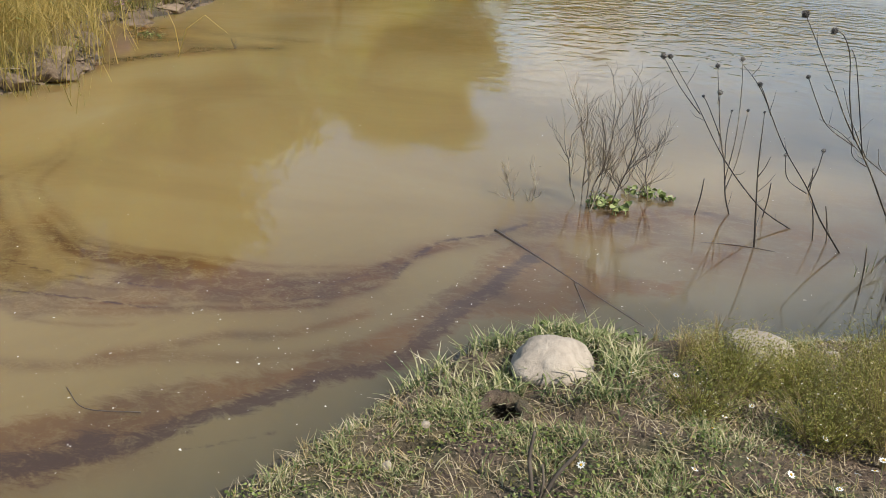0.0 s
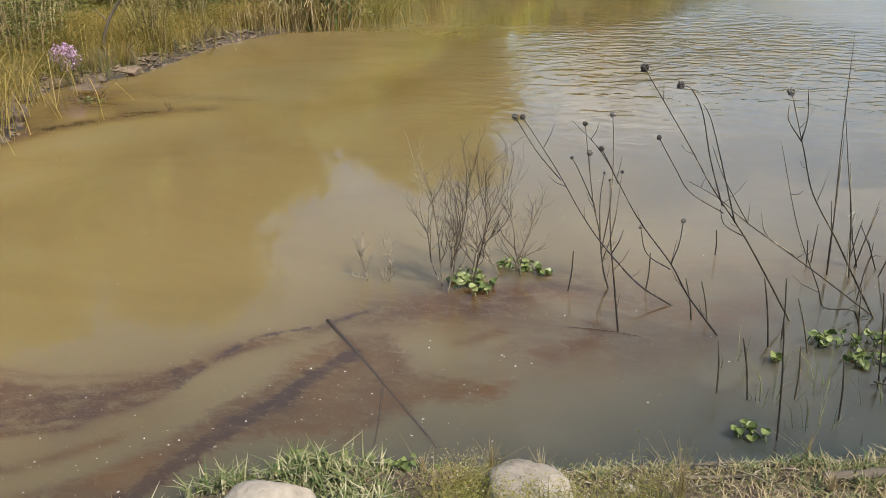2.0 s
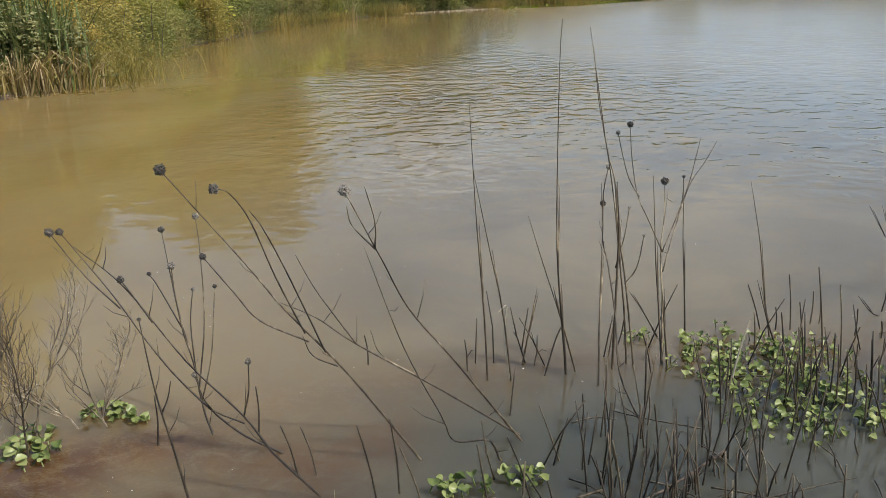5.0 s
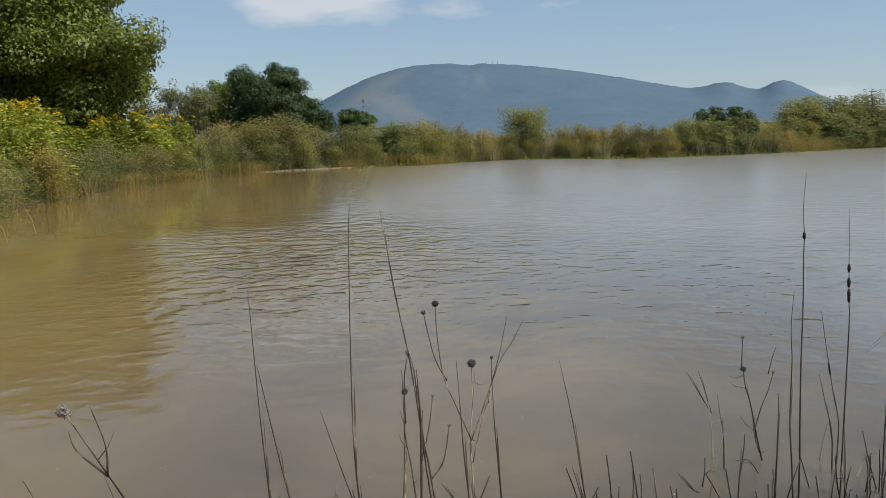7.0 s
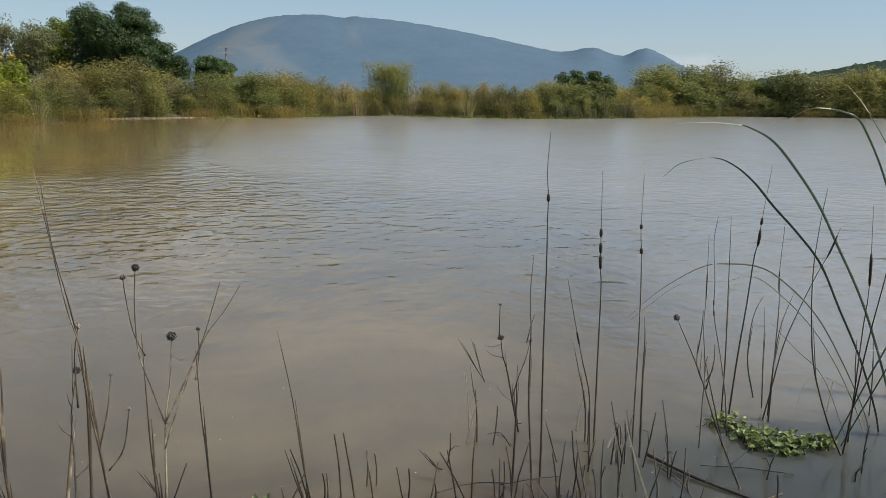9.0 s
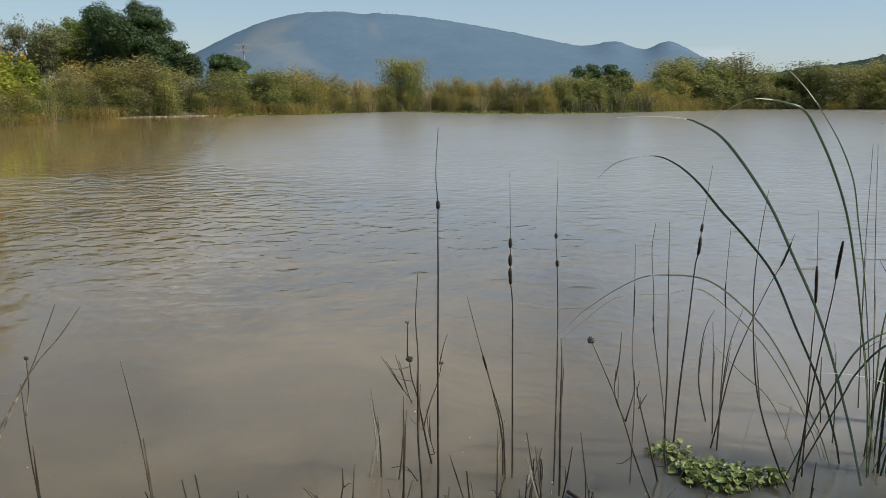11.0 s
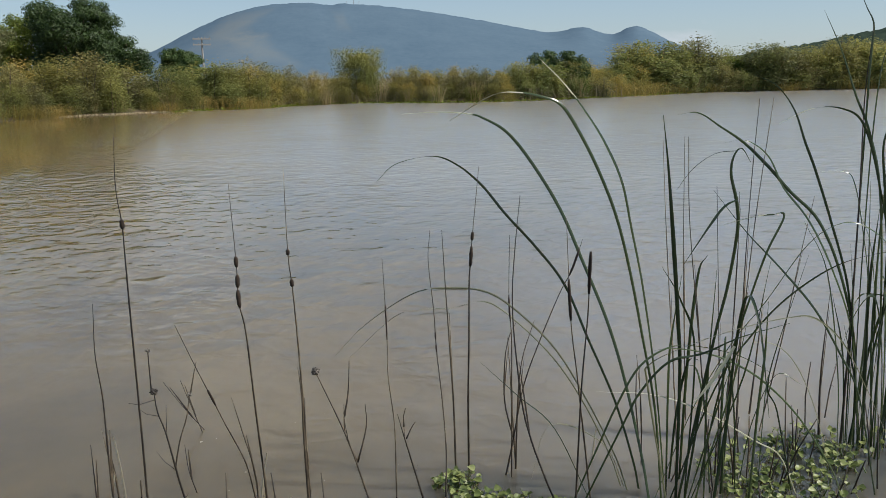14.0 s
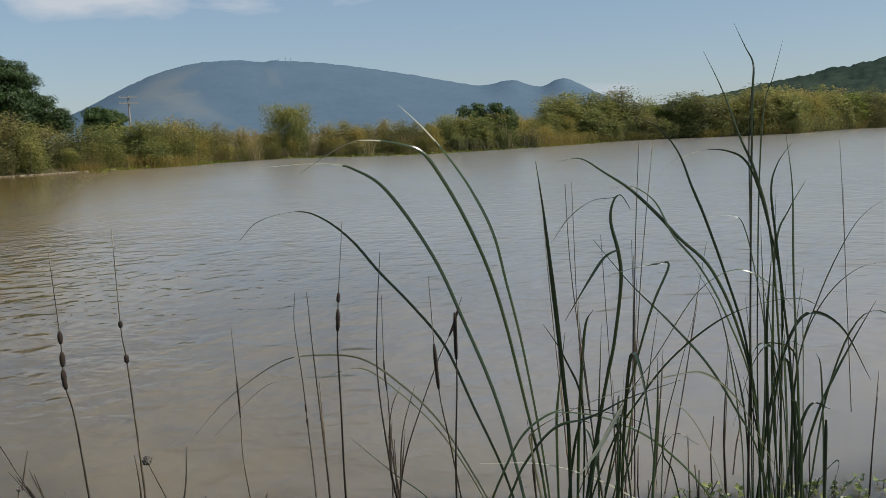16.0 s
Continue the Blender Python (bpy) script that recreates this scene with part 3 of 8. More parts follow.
film += 0.45 * band(ux, uy, [(3.26, 5.34), (3.48, 5.31), (3.65, 5.47), (3.66, 5.69)], 0.08)
film += 0.5 * band(ux, uy, [(3.05, 5.36), (3.1, 5.47)], 0.05)
film += 0.3 * band(ux, uy, [(2.74, 5.04), (3.0, 4.85), (3.4, 5.15), (4.0, 5.4)], 0.16)
film += 0.6 * band(ux, uy, [(-2.9, 8.7), (-2.4, 9.8), (-1.95, 10.3), (-2.9, 10.6), (-3.6, 11.3)], 0.16)
film += 0.35 * band(ux, uy, [(2.6, 5.6), (3.6, 6.4), (5.0, 6.9), (7.5, 7.2)], 0.3)
ARC = np.array([(-1.3, 6.2), (-1.0, 5.4), (-0.4, 4.6), (0.1, 4.25), (0.5, 4.15), (0.9, 4.2), (1.3, 4.3), (1.63, 4.42), (1.86, 4.65), (2.02, 5.05), (2.25, 5.36)])
rs = random.Random(4)
for i in range(20):                      # wisps that follow the eddy
    off = -0.30 + 0.048 * i
    path = [tuple(q) for q in ARC * np.array((1, 1.0)) - np.array((0.1, 1.0)) * (off * (0.35 + 0.65 * np.exp(-((ARC[:, :1] - 0.6) / 1.1) ** 2)))]
    lo = rs.randint(0, 4)
    film += rs.uniform(0.25, 0.75) * band(ux, uy, path[lo:lo + rs.randint(4, 7)], rs.uniform(0.014, 0.038), 1.4)
film += 0.42 * band(ux, uy, [tuple(q) for q in ARC[1:8] - np.array((0, 0.12))], 0.36)
film += 0.5 * band(ux, uy, [(2.3, 5.3), (2.9, 5.75), (3.5, 5.5), (4.3, 5.75)], 0.22)
film += 0.5 * band(ux, uy, [(0.4, 3.1), (1.0, 3.35), (1.7, 3.62), (2.0, 3.85)], 0.05)
dist = -shore_distance(wx, wy)
shoal_shade = np.exp(-np.maximum(dist, 0) / 0.9) * step(-1.5, 0.6, wx) * step(16, 10, wy) * (0.7 + 0.3 * step(3.2, 4.5, wx))
film *= 0.45 + 0.55 * step(-0.6, 0.8, wx)
film += 0.95 * band(sx, sy, [(-2.75, 8.3), (-2.67, 9.0), (-2.35, 9.85), (-1.9, 10.4), (-1.6, 10.6)], 0.17, 1.6)
film += 0.8 * band(sx, sy, [(-4.0, 11.3), (-3.5, 10.75), (-2.9, 10.35), (-2.2, 10.15)], 0.2, 1.6)
film += 0.5 * band(sx, sy, [(-3.5, 11.8), (-2.9, 11.3), (-2.2, 11.1), (-1.5, 11.2)], 0.22, 1.6)
film += 0.6 * band(sx, sy, [(-3.2, 9.2), (-3.3, 10.0), (-3.7, 10.9)], 0.5, 2.0)
# The shade under the dead reeds is put into the water's colour.
shoal_shade = np.maximum(shoal_shade, 0.78 * np.exp(-(((wx - 6.2) / 2.3) ** 2 + ((wy - 5.95) / 1.05) ** 2) ** 2))
patch1 = np.exp(-(((wx - 4.0 - 0.08 * (wy - 17)) / 2.3) ** 2 + ((wy - 18.0) / 5.2) ** 2))
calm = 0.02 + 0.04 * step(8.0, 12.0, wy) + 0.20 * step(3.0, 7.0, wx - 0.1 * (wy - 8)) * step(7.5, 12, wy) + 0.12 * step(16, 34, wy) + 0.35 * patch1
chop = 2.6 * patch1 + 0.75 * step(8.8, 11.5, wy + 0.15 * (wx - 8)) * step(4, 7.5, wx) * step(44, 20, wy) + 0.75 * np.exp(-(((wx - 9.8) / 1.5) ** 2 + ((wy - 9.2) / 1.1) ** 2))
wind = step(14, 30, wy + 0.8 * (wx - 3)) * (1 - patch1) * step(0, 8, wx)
shoal_shade = np.maximum(shoal_shade, 0.8 * np.exp(-(((wx - 8.8) / 2.0) ** 2 + ((wy - 6.65) / 1.15) ** 2) ** 2))
shoal_shade = np.maximum(shoal_shade, 0.12 * np.exp(-(((wx - 6.8) / 2.2) ** 2 + ((wy - 8.4) / 1.6) ** 2)))
# Shade painted on the water under the floating mats and the green clumps.
shoal_shade = np.maximum(shoal_shade, 0.8 * np.exp(-(((wx - 10.7) / 0.75) ** 2 + ((wy - 7.5) / 0.42) ** 2) ** 1.5))
shoal_shade = np.maximum(shoal_shade, 0.7 * np.exp(-(((wx - 9.1) / 0.5) ** 2 + ((wy - 7.6) / 0.32) ** 2) ** 1.5))
shoal_shade = np.maximum(shoal_shade, 0.12 * np.exp(-(((wx - 10.8) / 1.5) ** 2 + ((wy - 6.9) / 1.0) ** 2) ** 1.5))
ochre = step(4.1, 0.9, wx + 0.12 * (wy - 5) * step(12, 8, wy)) * 0.82 + 0.22 * step(12, 7, wx) * step(4, 6, wx) * step(6.2, 7.4, wy) + 0.15 * step(8, 4, wx) + 0.4 * step(9, 14, wy) * step(9, 3, wx - 0.1 * (wy - 14))
# Where the pale tint stands in for reflected sky.
sky_sheen = np.maximum(wind, 0.8 * step(8.2, 11.0, wx - 0.25 * (wy - 8)) * step(6.5, 8.0, wy))
for key, values in (("sky_sheen", sky_sheen), ("raft", raft), ("film", np.clip(film, 0, 1)), ("shoal_shade", np.clip(shoal_shade, 0, 1)), ("calm", calm), ("ochre", ochre), ("wind", wind), ("chop", chop), ("core", core), ("pale", step(5.5, 3.0, wx) * step(2.5, 6, wy) * step(20, 10, wy) * (1 - 0.6 * step(2.6, 3.2, wx) * step(6.2, 5.4, wy)))):
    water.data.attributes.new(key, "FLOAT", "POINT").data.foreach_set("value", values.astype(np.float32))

# ---- mountains ----


def ridge(name, az0, az1, near, top, far, profile, mat, label, rough, trees, crest=None, lumps=0.0):
    az = np.radians(np.linspace(az0, az1, 420))
    v = np.linspace(0, 1, 34)
    ga, gv = np.meshgrid(az, v)
    r = np.where(gv < 0.7, near + (top - near) * gv / 0.7, top + (far - top) * (gv - 0.7) / 0.3)
    rise = np.where(gv < 0.7, step(0, 0.7, gv) * 0.6 + 0.4 * gv / 0.7, step(1.0, 0.7, gv))
    z = np.tan(np.radians(profile(np.degrees(ga)))) * top * rise
    if crest:
        z = z + np.tan(np.radians(crest(np.degrees(ga)))) * top * rise ** 3.0
    x, y = 5.3 + r * np.sin(ga), 3.3 + r * np.cos(ga)
    if lumps:                       # tree crowns
        z = z + lumps * (wobble((x / 16).ravel(), (y / 16).ravel(), 1.0) + 0.7 * wobble((x / 6).ravel(), (y / 6).ravel(), 1.0)).reshape(x.shape)
    k = wobble((x / top * 22).ravel(), (y / top * 22).ravel(), 1.0).reshape(x.shape) + 0.5 * wobble((x / top * 70).ravel(), (y / top * 70).ravel(), 1.0).reshape(x.shape)
    az_d = np.degrees(ga)
    fringe = np.sin(az_d * 9.1 + 2 * np.sin(az_d * 3.3)) * np.sin(az_d * 23.0) + 0.6 * np.sin(az_d * 47.0 + 3 * np.sin(az_d * 5.1))
    z = z * (1 + rough * k) + 0.4 + trees * fringe * np.where(gv < 0.7, rise, 1) ** 14
    co = np.stack([x, y, z], -1).reshape(-1, 3)
    i = np.arange(len(v) - 1)[:, None] * len(az) + np.arange(len(az) - 1)[None, :]
    q = np.stack([i, i + 1, i + len(az) + 1, i + len(az)], -1).reshape(-1, 4)
    me = bpy.data.meshes.new(name)
    me.from_pydata(co.tolist(), [], q.tolist())
    me.materials.append(mat)
    me.shade_smooth()
    return tagged(new(name, me), label, "mountain", kind="structure")


def bump1(az, c, wl_, wr, p=2.0):
    return np.exp(-(np.abs(az - c) / np.where(az < c, wl_, wr)) ** p)


def main_profile(az):
    e = 4.9 * np.where(az < 6, bump1(az, 6, 10.3, 1, 2.7), bump1(az, 6, 1, 20.5, 2.0))
    return e


def peaks(az):
    return 0.75 * bump1(az, 24.0, 1.5, 1.4) + 1.36 * bump1(az, 27.3, 1.5, 2.8, 1.7) - 0.13 * bump1(az, 7.1, 0.7, 0.7)


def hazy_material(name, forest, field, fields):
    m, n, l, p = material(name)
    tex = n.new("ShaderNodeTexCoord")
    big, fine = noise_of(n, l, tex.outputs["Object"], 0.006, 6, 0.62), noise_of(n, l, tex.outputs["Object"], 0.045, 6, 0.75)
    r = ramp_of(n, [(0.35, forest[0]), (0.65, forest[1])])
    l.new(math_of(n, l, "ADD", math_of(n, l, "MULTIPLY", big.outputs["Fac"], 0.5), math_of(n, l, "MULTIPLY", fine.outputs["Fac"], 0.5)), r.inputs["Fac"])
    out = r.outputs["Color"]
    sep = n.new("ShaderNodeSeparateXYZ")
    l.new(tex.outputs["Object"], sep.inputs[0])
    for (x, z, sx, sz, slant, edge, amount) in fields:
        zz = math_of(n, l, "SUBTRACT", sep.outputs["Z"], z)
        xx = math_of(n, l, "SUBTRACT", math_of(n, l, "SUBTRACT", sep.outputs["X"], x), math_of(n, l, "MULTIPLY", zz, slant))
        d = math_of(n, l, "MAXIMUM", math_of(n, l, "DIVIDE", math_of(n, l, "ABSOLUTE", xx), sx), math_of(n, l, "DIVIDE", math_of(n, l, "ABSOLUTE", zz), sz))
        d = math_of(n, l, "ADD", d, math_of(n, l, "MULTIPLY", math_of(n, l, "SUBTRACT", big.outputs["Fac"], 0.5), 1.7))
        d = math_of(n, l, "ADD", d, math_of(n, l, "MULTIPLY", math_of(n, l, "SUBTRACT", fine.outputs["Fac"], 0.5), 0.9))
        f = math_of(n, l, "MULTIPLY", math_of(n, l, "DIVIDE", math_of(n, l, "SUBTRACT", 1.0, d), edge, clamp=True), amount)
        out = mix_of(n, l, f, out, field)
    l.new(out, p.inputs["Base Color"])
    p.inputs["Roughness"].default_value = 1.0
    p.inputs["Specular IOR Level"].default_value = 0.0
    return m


# Blue haze of the distance is mixed into these forest and field colours.
M_FARHILL = hazy_material("haze_tinted_forest", ((0.078, 0.122, 0.168), (0.104, 0.152, 0.198)), (0.185, 0.200, 0.198), ((30, 165, 84, 105, 1.1, 0.8, 0.5), (125, 95, 78, 62, -0.7, 0.6, 0.42), (60, 95, 60, 50, 0.8, 0.5, 0.25), (430, 205, 30, 55, 0.3, 0.6, 0.22)))
M_NEARHILL = hazy_material("wooded_hill", ((0.016, 0.028, 0.026), (0.050, 0.068, 0.048)), (0.2, 0.2, 0.12), ())
ridge("backdrop_mountain", -14, 70, 2300, 3500, 4300, main_profile, M_FARHILL, "mountain coloured with the blue of distant haze, pale fields on its flank", 0.006, 1.2, peaks)
ridge("backdrop_hill", 24, 95, 600, 1100, 1500, lambda az: 4.15 * bump1(az, 56, 19, 22), M_NEARHILL, "low wooded green hill behind the reeds", 0.03, 0.3, None, 4.5)

M_FINE = leaf_material("fine_leaves", [(0.05, (0.085, 0.10, 0.028)), (0.4, (0.19, 0.19, 0.05)), (0.7, (0.33, 0.26, 0.085)), (1.0, (0.48, 0.38, 0.18))], 0.4)
M_OCHRE = leaf_material("ochre_grass", [(0.05, (0.12, 0.12, 0.03)), (0.4, (0.29, 0.23, 0.06)), (0.7, (0.44, 0.315, 0.095)), (1.0, (0.56, 0.44, 0.19))], 0.45)
M_CATTAIL = leaf_material("cattail_blades", [(0.05, (0.012, 0.019, 0.009)), (0.45, (0.026, 0.042, 0.015)), (0.70, (0.060, 0.085, 0.032)), (0.88, (0.26, 0.26, 0.17))], 0.16, 0.27, gloss=0.65)
M_PALEBLADE = leaf_material("fading_blades", [(0.1, (0.07, 0.075, 0.04)), (0.5, (0.15, 0.15, 0.085)), (1.0, (0.30, 0.28, 0.18))], 0.2, 0.4)
# Pale for dried blades; on arching tips it also paints the sky's sheen.
M_DRYSHEEN = leaf_material("bleached_sheen_blades", [(0.1, (0.22, 0.21, 0.13)), (0.5, (0.46, 0.45, 0.32)), (1.0, (0.62, 0.60, 0.46))], 0.25, 0.4)

M_DEADREED = leaf_material("dead_reed_stems", [(0.05, (0.10, 0.08, 0.05)), (0.5, (0.22, 0.18, 0.11)), (1.0, (0.42, 0.36, 0.25))], 0.2)
M_STEEL = grain_material("grey_steel", [(0.3, (0.2, 0.21, 0.22)), (0.7, (0.3, 0.31, 0.32))], 5, 0.6)
for az, h in ((8.35, 13), (8.8, 20), (9.15, 12)):
    b = Builder()
    b.tube([(0, 0, 0), (0, 0, h * 0.6), (0, 0, h)], [1.3, 0.9, 0.5], 4)
    mast = new("radio_mast", b.mesh("radio_mast", M_STEEL))
    mast.matrix_world = pose(5.3 + 3500 * math.sin(radians(az)), 3.3 + 3500 * math.cos(radians(az)), math.tan(radians(4.84)) * 3500 - 3)
    tagged(mast, "slender radio mast on the mountain's crest", "mast", "masts on the mountain")

# ---- shrubs and tall weeds ----


def weed_mesh(kind, k):
    """Foliage and stems of one tall bushy plant; about 3.2 m high at scale 1."""
    stems = Builder()
    pts = []
    count = {"weed": 9, "broad": 7, "fine": 22, "bush": 12}[kind]
    for _ in range(count):
        a, lean = rng.uniform(0, 2 * math.pi), rng.uniform(0.1, 1.05 if kind == "bush" else 0.75)
        h = rng.uniform(2.0, 3.2) * (1.0 - 0.3 * lean * (kind == "bush"))
        top = (math.cos(a) * lean, math.sin(a) * lean, h)
        foot = (math.cos(a) * lean * 0.4, math.sin(a) * lean * 0.4, -0.3)
        mid = ((top[0] + foot[0]) * 0.4, (top[1] + foot[1]) * 0.4, h * 0.5)
        stems.tube([foot, mid, top], [0.03, 0.02, 0.005] if kind == "bush" else [0.022, 0.016, 0.005], 4)
        for q in np.linspace(0.3 if kind == "bush" else 0.12, 1.0, 11):
            c = np.array(foot) * (1 - q) + np.array(top) * q
            spread = 0.42 * (1.15 - 0.75 * q)
            m = int(k / count / 11)
            if kind == "bush":          # tight sprays of leaves with gaps between them
                for _ in range(3):
                    o = c + rng.normal(size=3) * np.array((spread, spread, 0.2))
                    pts.append(o + rng.normal(size=(max(2, m // 3), 3)) * 0.085)
            else:
                pts.append(c + rng.normal(size=(m, 3)) * np.array((spread, spread, 0.17)))
    pts = np.concatenate(pts)
    pts = pts[pts[:, 2] > 0.02]
    size = {"weed": (0.11, 0.042), "broad": (0.17, 0.11), "fine": (0.10, 0.028), "bush": (0.12, 0.07)}[kind]
    return pts, leaf_quads(pts, *size, droop=0.5), stems


def make_shrub(name, kind, k, mat, label, flowers=0):
    pts, quads, stems = weed_mesh(kind, k)
    ob = thing(name, (0, 0, -50), label, "shrub", "weeds along the bank")
    tagged(part("woody_base", stems.mesh("woody_base", M_DRYGRASS if kind in ("fine", "bush") else M_BARK), ob), kind="stuff")
    tagged(part("foliage", quad_mesh("foliage", quads, mat), ob), kind="stuff")
    if flowers:
        top = pts[np.argsort(-(pts[:, 2] + rng.normal(size=len(pts)) * 0.25))[:flowers]]
        f = np.repeat(top + np.array((0, 0, 0.06)), 3, 0) + rng.normal(size=(flowers * 3, 3)) * 0.03
        tagged(part("bloom", quad_mesh("bloom", leaf_quads(f, 0.10, 0.09, up=2.0), M_YELLOW), ob, "clusters of yellow flowers"), kind="stuff")
    return ob


def make_reeds(name, n, height, mat, label, spread=0.7, width=0.03, bend=0.32):
    """A dense stand of upright blades."""
    b = Builder()
    for _ in range(n):
        x, y = rng.normal(0, spread * 0.5, 2)
        h = height * rng.uniform(0.55, 1.1)
        a, lean = rng.uniform(0, 6.28), min(1.1, abs(rng.normal(0, bend)))
        dx, dy = math.cos(a) * lean * h, math.sin(a) * lean * h
        drop = h * lean * 0.35
        b.ribbon([(x, y, -0.1), (x + dx * 0.22, y + dy * 0.22, h * 0.5), (x + dx * 0.6, y + dy * 0.6, h * 0.86), (x + dx, y + dy, h - drop)], [width, width * 0.95, width * 0.7, width * 0.15], (math.sin(a), -math.cos(a), 0.2))
    ob = thing(name, (0, 0, -50), label, "reeds", "reeds along the bank")
    tagged(part("blade_mass", b.mesh("blade_mass", mat), ob), kind="stuff")
    return ob


kinds = [make_shrub("tall_weed", "weed", 5200, M_WEED, "tall bushy olive-green weed on the pond bank") for _ in range(3)]
kinds += [make_shrub("waterside_bush", "bush", 5600, m, "rounded leafy bush on the pond bank") for m in (M_WEED, M_TREE, M_WEED, M_GREYLEAF)]
kinds += [make_shrub("tall_weed", "weed", 5000, M_REEDY, "tall faded weed on the pond bank") for _ in range(2)]
fine = [make_shrub("ochre_weed", "fine", 2200, m, "fine-leaved ochre and green weed on the bank") for m in (M_FINE, M_WEED, M_FINE)]
M_GOLD = leaf_material("golden_weed_leaves", [(0.05, (0.11, 0.115, 0.034)), (0.4, (0.29, 0.265, 0.075)), (0.7, (0.46, 0.34, 0.09)), (1.0, (0.55, 0.38, 0.13))], 0.45, 0.7, ripe=0.08, scatter=0.22)
PALE = kinds[:3] + [kinds[3], *kinds[7:9]]
golden = [make_shrub("golden_weed", "weed", 5000, M_GOLD, "tall golden-brown feathery weed on the pond bank") for _ in range(3)]
tufts = [make_reeds("grass_tussock", 420, 0.85, m, "soft arching ochre-green grass tussock on the bank", 0.8, 0.007, 0.95) for m in (M_OCHRE, M_OCHRE, M_OCHRE)]
reeds_far = [make_reeds("reed_clump", 150, 2.6, M_REEDY, "dense clump of tall faded reeds at the waterside", 1.2) for _ in range(2)]
reeds_green = make_reeds("cattail_stand", 120, 2.3, M_REEDGREEN, "tall green cattail stand at the waterside", 0.75)
reeds_grey = make_reeds("dead_cattails", 110, 1.0, M_DRYGRASS, "bent grey dead cattail blades at the waterside", 0.7, 0.028, 1.0)
broad = [make_shrub("flowering_weed", "broad", 3300, M_BROAD, "tall broad-leaved weed with yellow flowers on the bank", 40) for _ in range(3)]
broad.append(make_shrub("flowering_weed", "broad", 3300, M_BROAD, "tall broad-leaved yellow-green weed on the bank"))


def shore_points(i0, i1, spacing):
    """Places along a stretch of the outline, with the outward normal."""
    p = LOOP[i0 * 6:i1 * 6 + 1]
    seg = np.hypot(*np.diff(p, axis=0).T)
    s = np.concatenate([[0], np.cumsum(seg)])
    t = np.arange(0, s[-1], spacing)
    x, y = np.interp(t, s, p[:, 0]), np.interp(t, s, p[:, 1])
    dx, dy = np.gradient(x), np.gradient(y)
    k = np.hypot(dx, dy) + 1e-9
    return x, y, dy / k, -dx / k


def stand(source, x, y, scale, sink=0.05, wide=1.0):
    z = float(ground_height([x], [y])[0])
    return copy_thing(source, pose(x, y, z - sink, 0, 0, rng.uniform(0, 360)) @ Matrix.Diagonal((wide * scale * rng.uniform(0.9, 1.25), wide * scale * rng.uniform(0.9, 1.25), scale, 1)))


def grow(i0, i1, spacing, rows, choose):
    for off, jitter in rows:
        x, y, nx, ny = shore_points(i0, i1, spacing)
        for px, py, qx, qy in zip(x, y, nx, ny):
            o = off + rng.uniform(-jitter, jitter)
            choose(px + qx * o + rng.uniform(-0.5, 0.5), py + qy * o + rng.uniform(-0.5, 0.5), o)


def far_bank(x, y, o):
    h = 0.92 + 0.22 * noise.noise((x * 0.13, y * 0.13, 0)) + 0.2 * (x < 12) + (0.62 if x > 45 else 0.0) + 0.1 * (x > 30)
    pick = rng.random()
    if o < 1.2 and pick < 0.12 and x > 18:
        stand(reeds_far[int(rng.integers(2))], x, y, h * rng.uniform(0.38, 0.6), wide=1.5)
    elif noise.noise((x * 0.09, y * 0.09, 8.0)) + rng.normal(0, 0.25) > (-0.18 if x < 18 else 0.1 if x < 25 else 0.3):
        stand(golden[int(rng.integers(3))], x, y, h * rng.uniform(0.7, 0.95) * (0.6 if o < 0.9 else 1.0), wide=1.7)
    else:
        stand(kinds[int(rng.integers(9))] if x > 18 else PALE[int(rng.integers(6))], x, y, h * rng.uniform(0.65, 1.0) * (0.62 if o < 0.9 else 1.0), wide=1.75)


def left_bank(x, y, o):
    if 30 < y < 57 and o > 0.6 and rng.random() < 0.88:
        stand(broad[int(rng.integers(4))], x, y, rng.uniform(0.72, 0.98) + 0.08 * min(3.0, max(0.0, o - 1.0)), wide=1.35)
    elif y > 30:
        stand((PALE + golden)[int(rng.integers(9))], x, y, rng.uniform(0.55, 0.9) * (0.75 if o < 1.2 else 1.0), wide=1.5)
    else:
        stand(kinds[int(rng.integers(9))], x, y, rng.uniform(0.5, 0.85) * (0.75 if o < 1.2 else 1.0), wide=1.5)



def low_bank(x, y, o):
    if rng.random() < 0.6:
        stand(tufts[int(rng.integers(3))], x, y, rng.uniform(0.4, 0.65) + 0.10 * max(0, o) * rng.uniform(0.5, 1.0), wide=1.6)
    else:
        stand(fine[int(rng.integers(3))], x, y, rng.uniform(0.3, 0.4) + 0.1 * max(0, o), wide=1.5)


grow(31, 39, 0.7, ((0.95, 0.2), (1.4, 0.3), (1.9, 0.4), (2.8, 0.6), (4.2, 0.8), (6.2, 1.0)), low_bank)


def skirt(x, y, o):
    if rng.random() < 0.35:
        stand(tufts[int(rng.integers(3))], x, y, rng.uniform(0.8, 1.3) * (1.3 if x > 30 else 1.0), wide=1.5)
    else:
        stand(fine[int(rng.integers(3))], x, y, rng.uniform(0.32, 0.55) * (1.3 if x > 30 else 1.0), wide=2.0)


grow(25, 31, 2.6, ((0.1, 0.2),), skirt)
grow(17, 25, 2.6, ((0.1, 0.2),), skirt)
fringe = [make_reeds("dead_reed_fringe", 34, 1.0, M_DEADREED, "pale dead reed stems at the far waterline", 1.6, 0.022, 0.85) for _ in range(2)]


def waterline(x, y, o):
    if x > 12 and noise.noise((x * 0.21, y * 0.21, 5.0)) > -0.05:
        stand(fringe[int(rng.integers(2))], x, y, rng.uniform(0.6, 1.15), wide=1.2)


